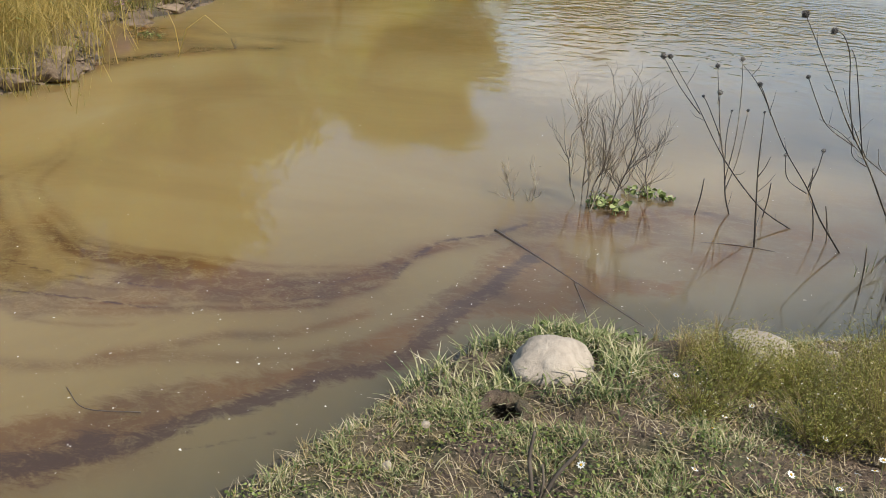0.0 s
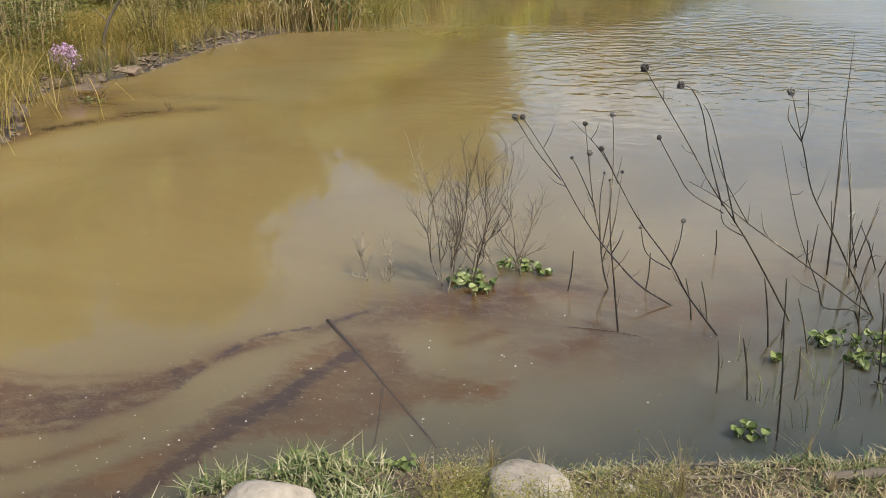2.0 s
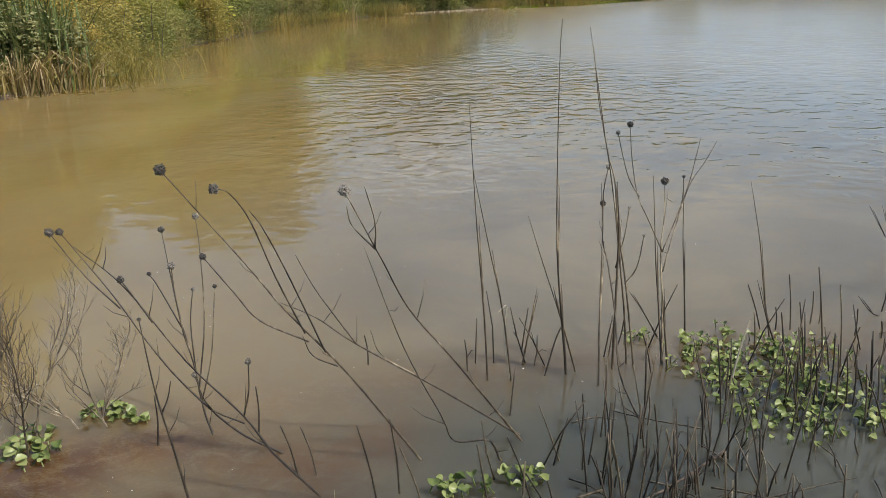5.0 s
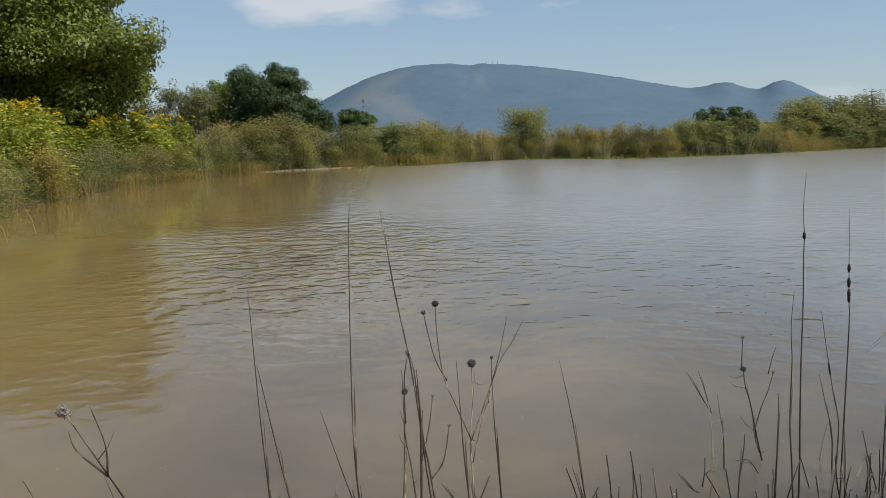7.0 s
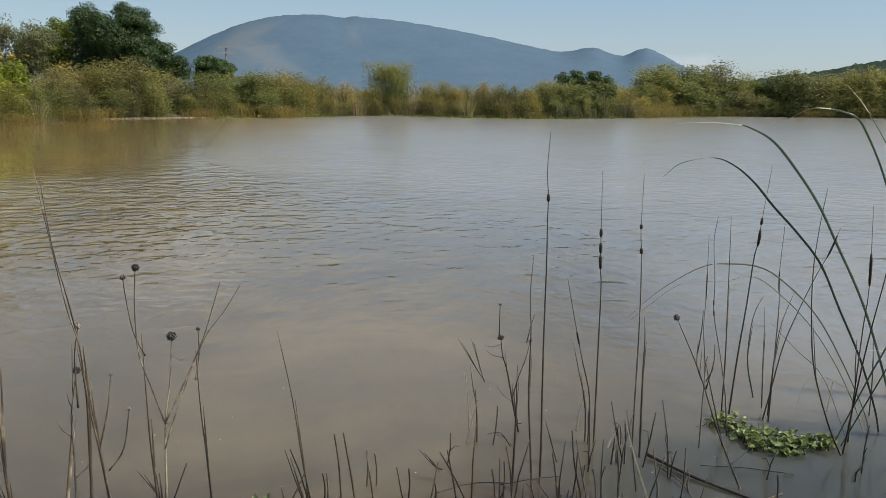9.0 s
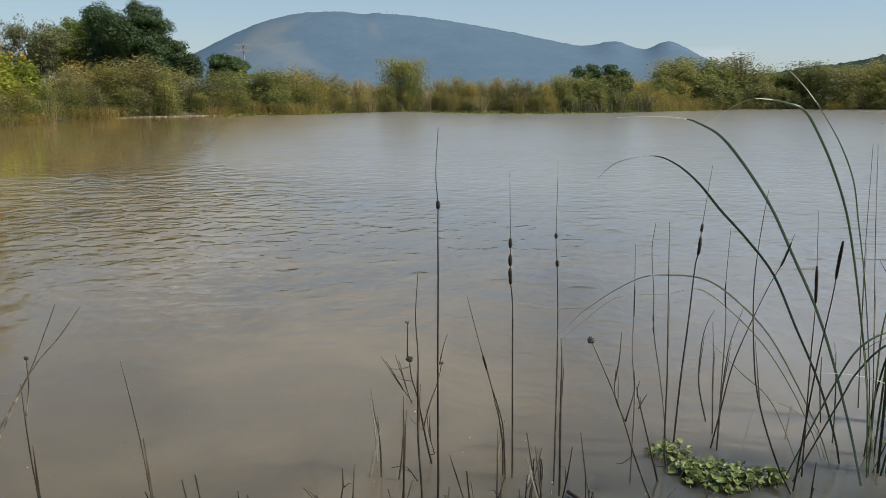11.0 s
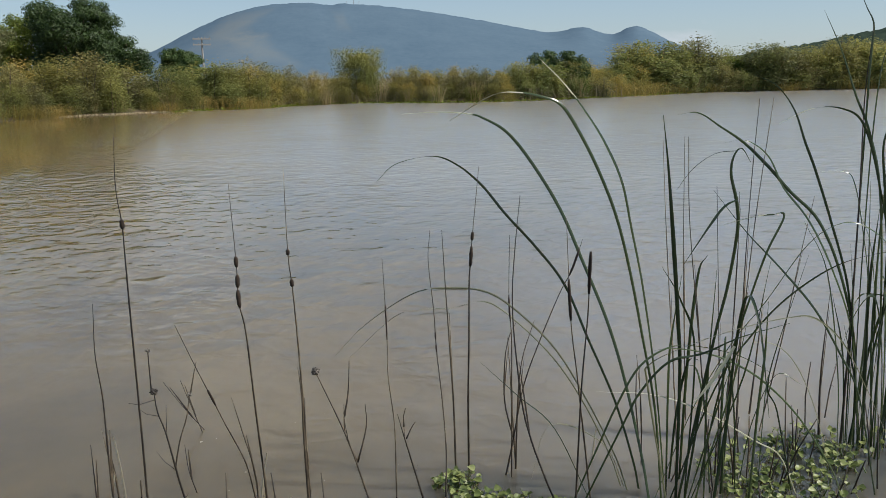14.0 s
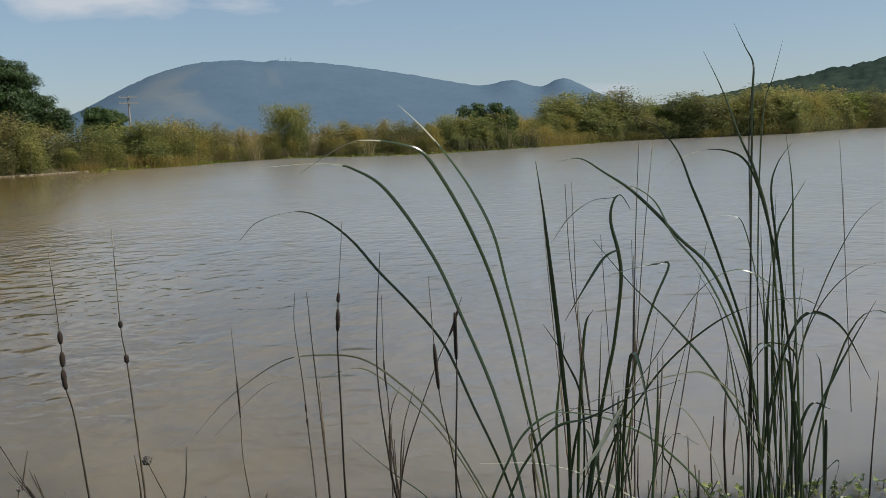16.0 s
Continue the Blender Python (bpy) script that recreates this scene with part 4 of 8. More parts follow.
grow(20, 26, 1.5, ((0.3, 0.2),), waterline)
grow(17, 26, 1.7, ((0.25, 0.3), (1.7, 0.5), (3.6, 0.8)), far_bank)
grow(26, 31, 1.5, ((0.3, 0.3), (1.9, 0.5), (3.6, 0.6), (5.6, 1.0)), left_bank)
for x, y, k in ((-5.0, 20.3, 1.0), (-4.85, 20.9, 0.85), (-5.5, 20.6, 0.9)):
    stand(reeds_green, x, y, k)
for x, y, k in ((-4.95, 20.0, 1.0), (-4.7, 20.5, 0.9), (-5.3, 19.8, 0.8), (-5.35, 18.3, 0.6), (-4.75, 20.2, 1.1), (-4.6, 20.9, 0.8), (-5.1, 19.6, 0.9)):
    stand(reeds_grey, x, y, k)
for x, y, k in ((-4.7, 22.0, 0.5), (-5.0, 23.0, 0.6), (-5.3, 24.2, 0.6), (-5.6, 25.4, 0.65), (-5.8, 22.4, 0.8), (-6.2, 24.0, 0.9)):
    stand(golden[int(rng.integers(3))], x, y, k, wide=1.3)
for x, y in ((20, 73.5), (18, 74.0), (19, 72.6)):
    stand(kinds[1], x, y, 1.25)
for src in kinds + fine + tufts + reeds_far + broad + fringe + golden + [reeds_green, reeds_grey]:
    for o in (*src.children_recursive, src):
        bpy.data.objects.remove(o)


def make_tree(at, height, blobs, leaves, size, mat, label, trunk=0.25, name="tree", clumps=18):
    """blobs: (x, y, z, rx, ry, rz) of the crown's masses from the foot."""
    ob = thing(name, (at[0], at[1], float(ground_height([at[0]], [at[1]])[0]) - 0.1), label, "tree")
    wood = Builder()
    fork = (0.1, 0.0, height * 0.22)
    wood.tube([(0, 0, 0), (0.06, 0.03, height * 0.1), fork], [trunk, trunk * 0.8, trunk * 0.65], 8)
    total = sum(b[3] * b[4] * b[5] for b in blobs) ** 1.0
    pts, outward = [], []
    for bx, by, bz, rx, ry, rz in blobs:
        mid = (fork[0] * 0.5 + bx * 0.5, fork[1] * 0.5 + by * 0.5, fork[2] * 0.45 + bz * 0.5)
        wood.tube([fork, mid, (bx, by, bz)], [trunk * 0.5, trunk * 0.3, trunk * 0.1], 6)
        m = int(leaves * rx * ry * rz / total)
        for c in blob_points(clumps, (bx, by, bz), (rx * 0.82, ry * 0.82, rz * 0.82), 0.35):
            wood.tube([(bx, by, bz), ((bx + c[0]) / 2, (by + c[1]) / 2, (bz + c[2]) / 2 - 0.1), c], [trunk * 0.1, trunk * 0.06, 0.012], 3)
            k = rng.uniform(0.38, 0.62)
            p = blob_points(max(6, m // clumps), c, (rx * k, ry * k, rz * k * 0.8), 0.55)
            pts.append(p)
            outward.append((p - c) / (np.linalg.norm(p - c, axis=1, keepdims=True) + 1e-6))
    part("trunk", wood.mesh("trunk", M_BARK, True), ob)
    part("crown", quad_mesh("crown", leaf_quads(np.concatenate(pts), *size, face=np.concatenate(outward)), mat), ob)
    return ob


def crown(n, w, d, z0, z1, r, seed):
    rs = random.Random(seed)
    out = []
    for i in range(n):
        a, q = rs.uniform(0, 6.28), rs.random() ** 0.5
        z = rs.uniform(z0, z1)
        taper = math.sin(math.pi * min(1, max(0.18, (z1 + r * 0.6 - z) / (z1 - z0 + r)))) * 0.9 + 0.1
        out.append((math.cos(a) * q * w * taper, math.sin(a) * q * d * taper, z, r * rs.uniform(0.75, 1.2), r * rs.uniform(0.75, 1.2), r * rs.uniform(0.65, 1.0)))
    return out


make_tree((-11.4, 51), 12.5, crown(46, 5.2, 4.5, 3.4, 11.2, 2.1, 3), 260000, (0.2, 0.13), M_TREE, "large leafy yellow-green tree behind the weeds", 0.4)
make_tree((-2.2, 70), 8.0, crown(26, 2.7, 2.3, 1.5, 6.7, 1.35, 5) + [(3.5, 0, 3.5, 1.3, 1.2, 1.1), (4.4, 0, 2.7, 1.1, 1.0, 1.0), (2.8, 0, 4.3, 1.0, 1.0, 0.9), (3.9, 0.2, 2.6, 0.9, 0.9, 0.9), (3.2, 0.1, 2.2, 1.1, 1.0, 1.0)], 120000, (0.15, 0.10), M_DARKTREE, "dark green round-crowned tree beyond the bank", 0.25)
make_tree((4.6, 80), 5.2, crown(14, 1.15, 1.0, 1.6, 3.7, 0.9, 8), 40000, (0.15, 0.10), M_DARKTREE, "small round dark green tree", 0.15)
make_tree((-7.4, 66), 7.0, crown(18, 3.3, 1.8, 1.4, 6.0, 1.1, 9), 16000, (0.15, 0.07), M_GREYLEAF, "thin grey half-bare tree", 0.12)
make_tree((-6.2, 73), 7.0, crown(16, 3.4, 1.8, 1.6, 5.8, 1.3, 10), 22000, (0.2, 0.1), M_TREE, "leafy tree behind the grey one", 0.18)
make_tree((35.6, 71.6), 4.7, crown(16, 2.5, 1.4, 0.7, 4.1, 0.85, 12), 26000, (0.19, 0.09), M_DARKTREE, "dark green willow shrub on the far bank", 0.12)
make_tree((18.9, 73.8), 4.3, crown(6, 1.1, 1.0, 2.0, 3.6, 0.6, 13), 3500, (0.22, 0.07), M_WEED, "upright green willow shrub on the far bank", 0.1)

make_tree((-11.5, 22.5), 10.0, crown(14, 2.6, 3.0, 2.6, 8.6, 1.7, 21), 12000, (0.34, 0.16), M_TREE, "leafy tree standing back from the bank", 0.25)
make_tree((-14.5, 15.0), 9.5, crown(14, 3.0, 3.5, 2.4, 8.0, 1.7, 22), 12000, (0.34, 0.16), M_TREE, "leafy tree standing back from the bank", 0.25)
make_tree((-12.0, 31.0), 6.5, crown(12, 2.2, 3.0, 1.8, 5.2, 1.4, 23), 12000, (0.3, 0.14), M_WEED, "olive-green tree behind the weeds", 0.2)
make_tree((-15.5, 41.0), 10.0, crown(14, 3.0, 3.0, 2.6, 8.4, 1.7, 24), 12000, (0.34, 0.16), M_TREE, "leafy tree behind the flowering weeds", 0.25)
make_tree((-9.8, 27.0), 7.5, crown(12, 2.0, 3.0, 1.8, 6.2, 1.4, 26), 12000, (0.3, 0.14), M_TREE, "leafy tree behind the bank", 0.2)
make_tree((-16.0, 25.0), 10.0, crown(14, 3.0, 3.0, 2.2, 8.6, 1.8, 27), 12000, (0.34, 0.16), M_TREE, "leafy tree standing back from the bank", 0.25)
for tx, ty, th, sd in ((-12.5, 18.5, 7.5, 31), (-14.0, 28.5, 9.0, 32), (-11.5, 35.5, 7.0, 33), (-10.8, 13.0, 6.0, 34), (-18.0, 20.0, 11.0, 35)):
    make_tree((tx, ty), th, crown(13, 2.6, 3.0, 1.4, th - 1.4, 1.6, sd), 11000, (0.34, 0.18), M_TREE, "leafy tree standing back from the bank", 0.2)
make_tree((-22.0, 52.0), 12.0, crown(14, 4.0, 3.0, 3.0, 10.0, 2.1, 25), 16000, (0.36, 0.16), M_TREE, "large leafy tree behind the weeds", 0.3)


def power_pole(x, y, h):
    ob = thing("power_pole", (x, y, 0.3), "grey concrete power pole with two crossarms", "power pole")
    b = Builder()
    b.tube([(0, 0, 0), (0, 0, h)], [0.18, 0.12], 8)
    part("pole", b.mesh("pole", M_POLE), ob)
    for z in (h - 0.25, h - 1.1):
        b = Builder()
        b.tube([(-1.3, -0.2, z), (1.3, -0.2, z)], 0.12, 4)
        part("crossarm", b.mesh("crossarm", M_POLE), ob)
        for dx in (-1.2, -0.45, 0.45, 1.2):
            b = Builder()
            b.tube([(dx, -0.2, z + 0.08), (dx, -0.2, z + 0.3)], [0.05, 0.035], 6)
            part("insulator", b.mesh("insulator", M_POLE), ob)
    return ob


M_POLE = grain_material("weathered_concrete", [(0.3, (0.22, 0.21, 0.2)), (0.7, (0.34, 0.33, 0.31))], 6, 0.9)
power_pole(5.42, 138.4, 8.1)


def boulder(at, r, squash, label, mat, seed, name="boulder", ground_z=None, cuts=4, lumpy=0.2, facets=2, hard=0.92, smooth=True, sit=0.35):
    rs = random.Random(int(seed * 97) + 5)
    cutsides = [(Vector((rs.gauss(0, 1), rs.gauss(0, 1), rs.gauss(0.2, 0.8))).normalized(), rs.uniform(0.62, 0.82)) for _ in range(facets)]
    bm = bmesh.new()
    bmesh.ops.create_icosphere(bm, subdivisions=cuts, radius=1)
    for v in bm.verts:
        p = v.co * 1.1 + Vector((seed * 3.7, seed * 1.3, 0))
        k = 1 + lumpy * noise.noise(p) + 0.4 * lumpy * noise.noise(p * 2.6) + 0.025 * noise.noise(p * 7)
        q = v.co * k
        for nrm, far in cutsides:
            d = q.dot(nrm)
            if d > far:
                q = q - nrm * (d - far) * hard
        v.co = Vector((q.x * r[0], q.y * r[1], q.z * squash))
    me = bpy.data.meshes.new(name)
    bm.to_mesh(me)
    bm.free()
    me.materials.append(mat)
    if smooth:
        me.shade_smooth()
    ob = new(name, me)
    z = float(ground_height([at[0]], [at[1]])[0]) if ground_z is None else ground_z
    ob.matrix_world = pose(at[0], at[1], z + squash * sit, 0, 0, seed * 40)
    return tagged(ob, label, "boulder")


boulder((2.81, 3.64), (0.18, 0.15), 0.105, "smooth pale beige boulder half sunk in the grassy bank", M_STONE, 1)
boulder((3.59, 3.955), (0.185, 0.15), 0.09, "smooth pale beige boulder behind a shrub on the bank", M_STONE, 2)

# ---- dead reeds, weeds and cattails in the water ----
M_STALK = grain_material("dead_stalk", [(0.38, (0.010, 0.007, 0.005)), (0.56, (0.030, 0.021, 0.013)), (0.70, (0.095, 0.07, 0.042)), (0.86, (0.36, 0.29, 0.19))], 34, 0.7, 0.3, 0.002, stretch=(1, 1, 0.25), big=0.5)
M_TWIG = grain_material("dry_twig", [(0.36, (0.04, 0.029, 0.019)), (0.5, (0.13, 0.10, 0.066)), (0.66, (0.42, 0.35, 0.25))], 20, 0.8, 0.3, 0.003)
M_SEED = grain_material("seed_head", [(0.38, (0.020, 0.017, 0.014)), (0.52, (0.07, 0.060, 0.050)), (0.68, (0.36, 0.32, 0.27))], 70, 0.85, 0.6, 0.004)
M_SPIKE = grain_material("cattail_spike", [(0.25, (0.014, 0.009, 0.006)), (0.6, (0.035, 0.022, 0.014)), (0.9, (0.09, 0.06, 0.04))], 120, 0.95, 0.5, 0.002)
M_DRYLEAF = grain_material("dry_leaf", [(0.2, (0.36, 0.30, 0.20)), (0.6, (0.55, 0.47, 0.34)), (0.9, (0.66, 0.6, 0.46))], 20, 0.7, 0.2, 0.002)


def glide(pts, k=5):
    """A smooth line through the given places."""
    p = [np.array(q, float) for q in pts]
    if len(p) == 2:
        p = [p[0], (p[0] + p[1]) / 2 + np.array((0.006, 0.004, 0)), p[1]]
    p = [2 * p[0] - p[1]] + p + [2 * p[-1] - p[-2]]
    out = []
    for a, b, c, d in zip(p, p[1:], p[2:], p[3:]):
        for i in range(k):
            t = i / k
            out.append(0.5 * (2 * b + (c - a) * t + (2 * a - 5 * b + 4 * c - d) * t * t + (3 * b - a - 3 * c + d) * t ** 3))
    out.append(p[-2])
    return out


def local(pts, foot):
    return [np.array(q, float) - np.array(foot) for q in pts]


def taper(n, a, b):
    return [a + (b - a) * i / (n - 1) for i in range(n)]


def sunk(line):
    """Carries the foot of a stem down through the water to the mud."""
    d = line[1] - line[0]
    d = d / (np.linalg.norm(d) + 1e-9)
    d[2] = max(d[2], 0.35)
    return [line[0] - d * (0.3 / d[2])] + line


def seed_plant(branches, label):
    foot = branches[0][0][0]
    ob = thing("seed_head_weed", foot, label, "dead weed", "dead weeds in the water")
    for i, (pts, head) in enumerate(branches):
        b = Builder()
        line = glide(local(pts, foot))
        tip = line[-1]
        if i == 0:
            line = sunk(line)
        b.tube(line, taper(len(line), 0.0062 if i == 0 else 0.0038, 0.0021 if head else 0.0014), 5)
        if i == 0:
            for q in range(3, len(line) - 2, 4):     # short broken side twigs
                d = rng.normal(size=3) * 0.03
                b.tube([line[q], line[q] + d + np.array((0, 0, 0.03)), line[q] + d * 1.6 + np.array((0, 0, 0.07))], [0.002, 0.0015, 0.0008], 3)
        part("stem" if i == 0 else "branch", b.mesh("stem", M_STALK, True), ob)
        if head:
            b = Builder()
            b.ball(tip, head * 0.55, 6, 9, 0.9, 0.1, i + int(head * 1000))
            for k in range(46):                      # dry scales standing off the ball
                z = 1 - 2 * (k + 0.5) / 46
                a = k * 2.39996
                u = np.array((math.cos(a) * math.sqrt(1 - z * z), math.sin(a) * math.sqrt(1 - z * z), z))
                s = np.cross(u, (0.3, 0.2, 1.0))
                s /= np.linalg.norm(s)
                w = np.cross(u, s)
                c, r = tip + u * head * 0.48, head * rng.uniform(0.14, 0.2)
                b.add([c + s * r, c - s * r * 0.5 + w * r, c - s * r * 0.5 - w * r, tip + u * head * rng.uniform(0.62, 0.76) + rng.normal(size=3) * head * 0.06], [(0, 1, 3), (1, 2, 3), (2, 0, 3)])
            part("seed_head", b.mesh("seed_head", M_SEED), ob, "round spiky dark seed head")
    return ob


def reed(pts, r=0.0055):
    foot = pts[0]
    ob = thing("dead_reed", foot, "thin dead reed stalk standing in the water", "reed", "dead reeds in the water")
    line = sunk(glide(local(pts, foot)))
    b = Builder()
    b.tube(line, taper(len(line), r, 0.0013), 5)
    part("stalk", b.mesh("stalk", M_STALK, True), ob)
    if len(pts) > 2:
        b = Builder()
        q = len(line) // 3
        up = [line[q] + (line[min(q + 6, len(line) - 1)] - line[q]) * s + np.array((0.012, 0.004, 0)) * s for s in (0, 0.5, 1.0)]
        b.ribbon(up, [0.009, 0.008, 0.002], (1, 0.3, 0))
        part("sheath", b.mesh("sheath", M_STALK), ob, "dry pale leaf sheath")
    return ob


def stub(pts):
    foot = pts[0]
    ob = thing("reed_stub", foot, "short broken dark reed stub in the water", "reed", "reed stubs in the shallows")
    line = sunk(glide(local(pts, foot)))
    b = Builder()
    b.tube(line, taper(len(line), 0.0046, 0.0032), 5)
    part("stalk", b.mesh("stalk", M_STALK, True), ob)
    return ob


def dry_leaf(pts):
    foot = pts[0]
    ob = thing("dry_reed_leaf", foot, "bleached dry reed leaf standing in the shallows", "reed leaf")
    line = sunk(glide(local(pts, foot)))
    b = Builder()
    b.ribbon(line, taper(len(line), 0.013, 0.005), (1, -0.4, 0))
    part("blade", b.mesh("blade", M_DRYLEAF), ob)
    return ob


def cattail(pts, spikes=(), thick=1.0):
    foot = pts[0]
    ob = thing("cattail", foot, "bare cattail stalk with a dark broken seed spike", "cattail", "cattails in the water")
    line = sunk(glide(local(pts, foot)))
    b = Builder()
    b.tube(line, taper(len(line), 0.0058 * (0.5 + thick / 2), 0.0011), 5)
    part("stalk", b.mesh("stalk", M_STALK, True), ob)
    top = line[-1][2]
    zs = [q[2] for q in line]
    for lo, hi in spikes:
        b = Builder()
        seg = []
        for s in np.linspace(lo, hi, 6):
            z = s * top
            seg.append(np.array([np.interp(z, zs, [q[k] for q in line]) for k in range(3)]))
        r = 0.0088 * thick
        b.tube(seg, [r * 0.6, r * rng.uniform(0.85, 1.1), r * rng.uniform(0.8, 1.1), r * rng.uniform(0.85, 1.15), r * rng.uniform(0.8, 1.05), r * 0.6], 8)
        part("seed_spike", b.mesh("seed_spike", M_SPIKE, True), ob, "dark brown ragged seed spike")
    return ob


def leaf(pts, w, state=""):
    """One blade of the clump being built; a blade may be dry, or have a tip painted pale for dryness and sheen."""
    plant = PLANT[0]
    base = plant.matrix_world.translation
    line = glide(local(pts, base), 6)
    if "fold" not in state:             # a folded-over piece hangs from its blade
        line = sunk(line)
    n = len(line)
    widths = [1.12 * w * (0.7 + 0.35 * math.sin(min(1, i / n * 1.6) * math.pi / 2)) * min(1.0, 0.10 + 2.2 * (1 - i / (n - 1))) for i in range(n)]
    b = Builder()
    a = rng.uniform(-0.7, 0.7)
    b.ribbon(line, widths, (math.cos(a), math.sin(a), 0.15), 0.3)
    me = b.mesh("blade", M_DRYSHEEN if state.startswith("dry") else M_PALEBLADE if state == "pale" else M_CATTAIL)
    if state == "tip":
        me.materials.append(M_DRYSHEEN)
        me.polygons.foreach_set("material_index", [int(i > len(b.f) * 0.8) for i in range(len(b.f))])
    part("blade", me, plant, {"dry": "bleached dry blade", "dry fold": "bleached dry blade folded over", "pale": "fading straw-green blade", "tip": "green blade with a pale tip, dried and painted with sheen"}.get(state, ""))


seed_plant([
    ([(4.01, 6.07, -0.00), (3.82, 6.07, 0.11), (3.62, 6.08, 0.31), (3.48, 6.10, 0.49), (3.33, 6.13, 0.72), (3.13, 6.16, 0.99)], 0.026),
    ([(3.36, 6.12, 0.66), (3.22, 6.13, 0.81), (3.09, 6.15, 0.99)], 0.030),
], 'leaning dead weed with paired round seed heads')
seed_plant([
    ([(3.65, 6.22, 0.00), (3.61, 6.25, 0.11), (3.57, 6.30, 0.32), (3.52, 6.34, 0.49), (3.44, 6.45, 0.91)], 0.024),
    ([(3.59, 6.27, 0.19), (3.62, 6.36, 0.49), (3.61, 6.44, 0.78), (3.59, 6.49, 0.96)], 0.026),
    ([(3.57, 6.30, 0.32), (3.50, 6.37, 0.58), (3.48, 6.41, 0.75)], 0.027),
    ([(3.52, 6.34, 0.48), (3.42, 6.38, 0.66), (3.38, 6.39, 0.72)], 0.015),
    ([(3.60, 6.26, 0.14), (3.65, 6.32, 0.35), (3.67, 6.41, 0.65)], 0.016),
    ([(3.58, 6.29, 0.26), (3.56, 6.35, 0.49), (3.57, 6.40, 0.64)], 0.014),
], 'dead seed-head weed with round spiky heads standing in the water')
seed_plant([
    ([(3.76, 5.65, 0.00), (3.72, 5.65, 0.29), (3.69, 5.64, 0.52), (3.67, 5.64, 0.81)], 0.012),
    ([(3.70, 5.65, 0.43), (3.73, 5.65, 0.49), (3.75, 5.65, 0.56)], 0.000),
], 'slim upright dead weed stem in the water')
seed_plant([
    ([(4.25, 5.75, -0.00), (4.09, 5.72, 0.21), (3.99, 5.71, 0.38), (3.81, 5.68, 0.62), (3.63, 5.65, 0.93), (3.48, 5.63, 1.09)], 0.000),
    ([(3.71, 5.66, 0.79), (3.65, 5.65, 0.91), (3.62, 5.65, 0.96)], 0.022),
    ([(3.99, 5.71, 0.35), (3.87, 5.69, 0.43), (3.83, 5.68, 0.57)], 0.016),
    ([(3.99, 5.71, 0.38), (4.02, 5.71, 0.49), (4.03, 5.71, 0.61)], 0.020),
], 'leaning dead weed with small seed heads')
seed_plant([
    ([(4.62, 6.03, 0.00), (4.35, 5.93, 0.46), (4.15, 5.86, 0.75), (4.02, 5.81, 0.97), (3.79, 5.72, 1.34)], 0.034),
    ([(4.21, 5.88, 0.65), (4.13, 5.84, 0.89), (4.07, 5.79, 1.13), (4.01, 5.77, 1.24), (3.96, 5.76, 1.26)], 0.030),
    ([(4.28, 5.90, 0.56), (4.17, 5.84, 0.92), (4.11, 5.80, 1.10), (4.07, 5.79, 1.17)], 0.000),
    ([(4.22, 5.89, 0.61), (4.05, 5.84, 0.72), (3.97, 5.82, 0.84), (3.88, 5.78, 1.00)], 0.020),
    ([(4.32, 5.92, 0.49), (4.23, 5.89, 0.55), (4.20, 5.88, 0.64)], 0.000),
], 'tall leaning dead weed with large round seed heads')
seed_plant([
    ([(5.04, 6.24, 0.00), (4.70, 6.19, 0.25), (4.36, 6.13, 0.49), (4.20, 6.11, 0.62), (4.04, 6.08, 0.71)], 0.000),
    ([(4.61, 6.17, 0.32), (4.46, 6.15, 0.43), (4.42, 6.14, 0.55)], 0.000),
    ([(4.36, 6.13, 0.49), (4.28, 6.12, 0.62), (4.20, 6.11, 0.76), (4.14, 6.10, 0.90)], 0.000),
], 'long pale dead weed stem leaning over the water')
seed_plant([
    ([(5.05, 6.19, 0.00), (4.90, 6.09, 0.26), (4.77, 6.00, 0.49), (4.62, 5.90, 0.74), (4.54, 5.81, 0.97), (4.44, 5.70, 1.26)], 0.032),
    ([(4.52, 5.79, 1.02), (4.45, 5.75, 1.12), (4.44, 5.72, 1.20)], 0.000),
    ([(4.52, 5.79, 1.02), (4.53, 5.76, 1.13), (4.51, 5.71, 1.27)], 0.000),
], 'dark dead weed forking below one seed head')
seed_plant([
    ([(4.96, 6.03, 0.00), (4.91, 6.02, 0.10), (4.77, 6.00, 0.11), (4.72, 5.99, 0.23), (4.58, 5.97, 0.55), (4.45, 5.95, 0.98)], 0.000),
], 'thin kinked dead stem rising from the water')
stub([(4.12, 5.90, 0.00), (4.07, 5.89, 0.24)])
stub([(4.20, 5.90, 0.00), (4.15, 5.90, 0.23)])
stub([(3.86, 6.23, 0.00), (3.87, 6.23, 0.24)])
stub([(3.43, 6.12, -0.00), (3.45, 6.12, 0.25)])
stub([(4.56, 5.78, 0.00), (4.54, 5.77, 0.34)])
stub([(4.67, 5.66, 0.00), (4.59, 5.65, 0.29)])
stub([(4.49, 5.68, 0.00), (4.43, 5.67, 0.37)])
stub([(4.25, 6.95, 0.00), (4.24, 6.95, 0.17)])
stub([(4.94, 5.40, 0.00), (4.89, 5.39, 0.46)])
stub([(5.08, 5.74, -0.00), (4.99, 5.73, 0.29)])
stub([(5.25, 5.30, 0.00), (5.05, 5.27, 0.43)])
stub([(5.19, 5.33, 0.00), (5.12, 5.32, 0.37)])
stub([(5.42, 5.65, 0.00), (5.37, 5.64, 0.33)])
stub([(4.24, 5.14, 0.00), (4.22, 5.13, 0.27)])
stub([(4.37, 5.12, 0.00), (4.32, 5.11, 0.30)])
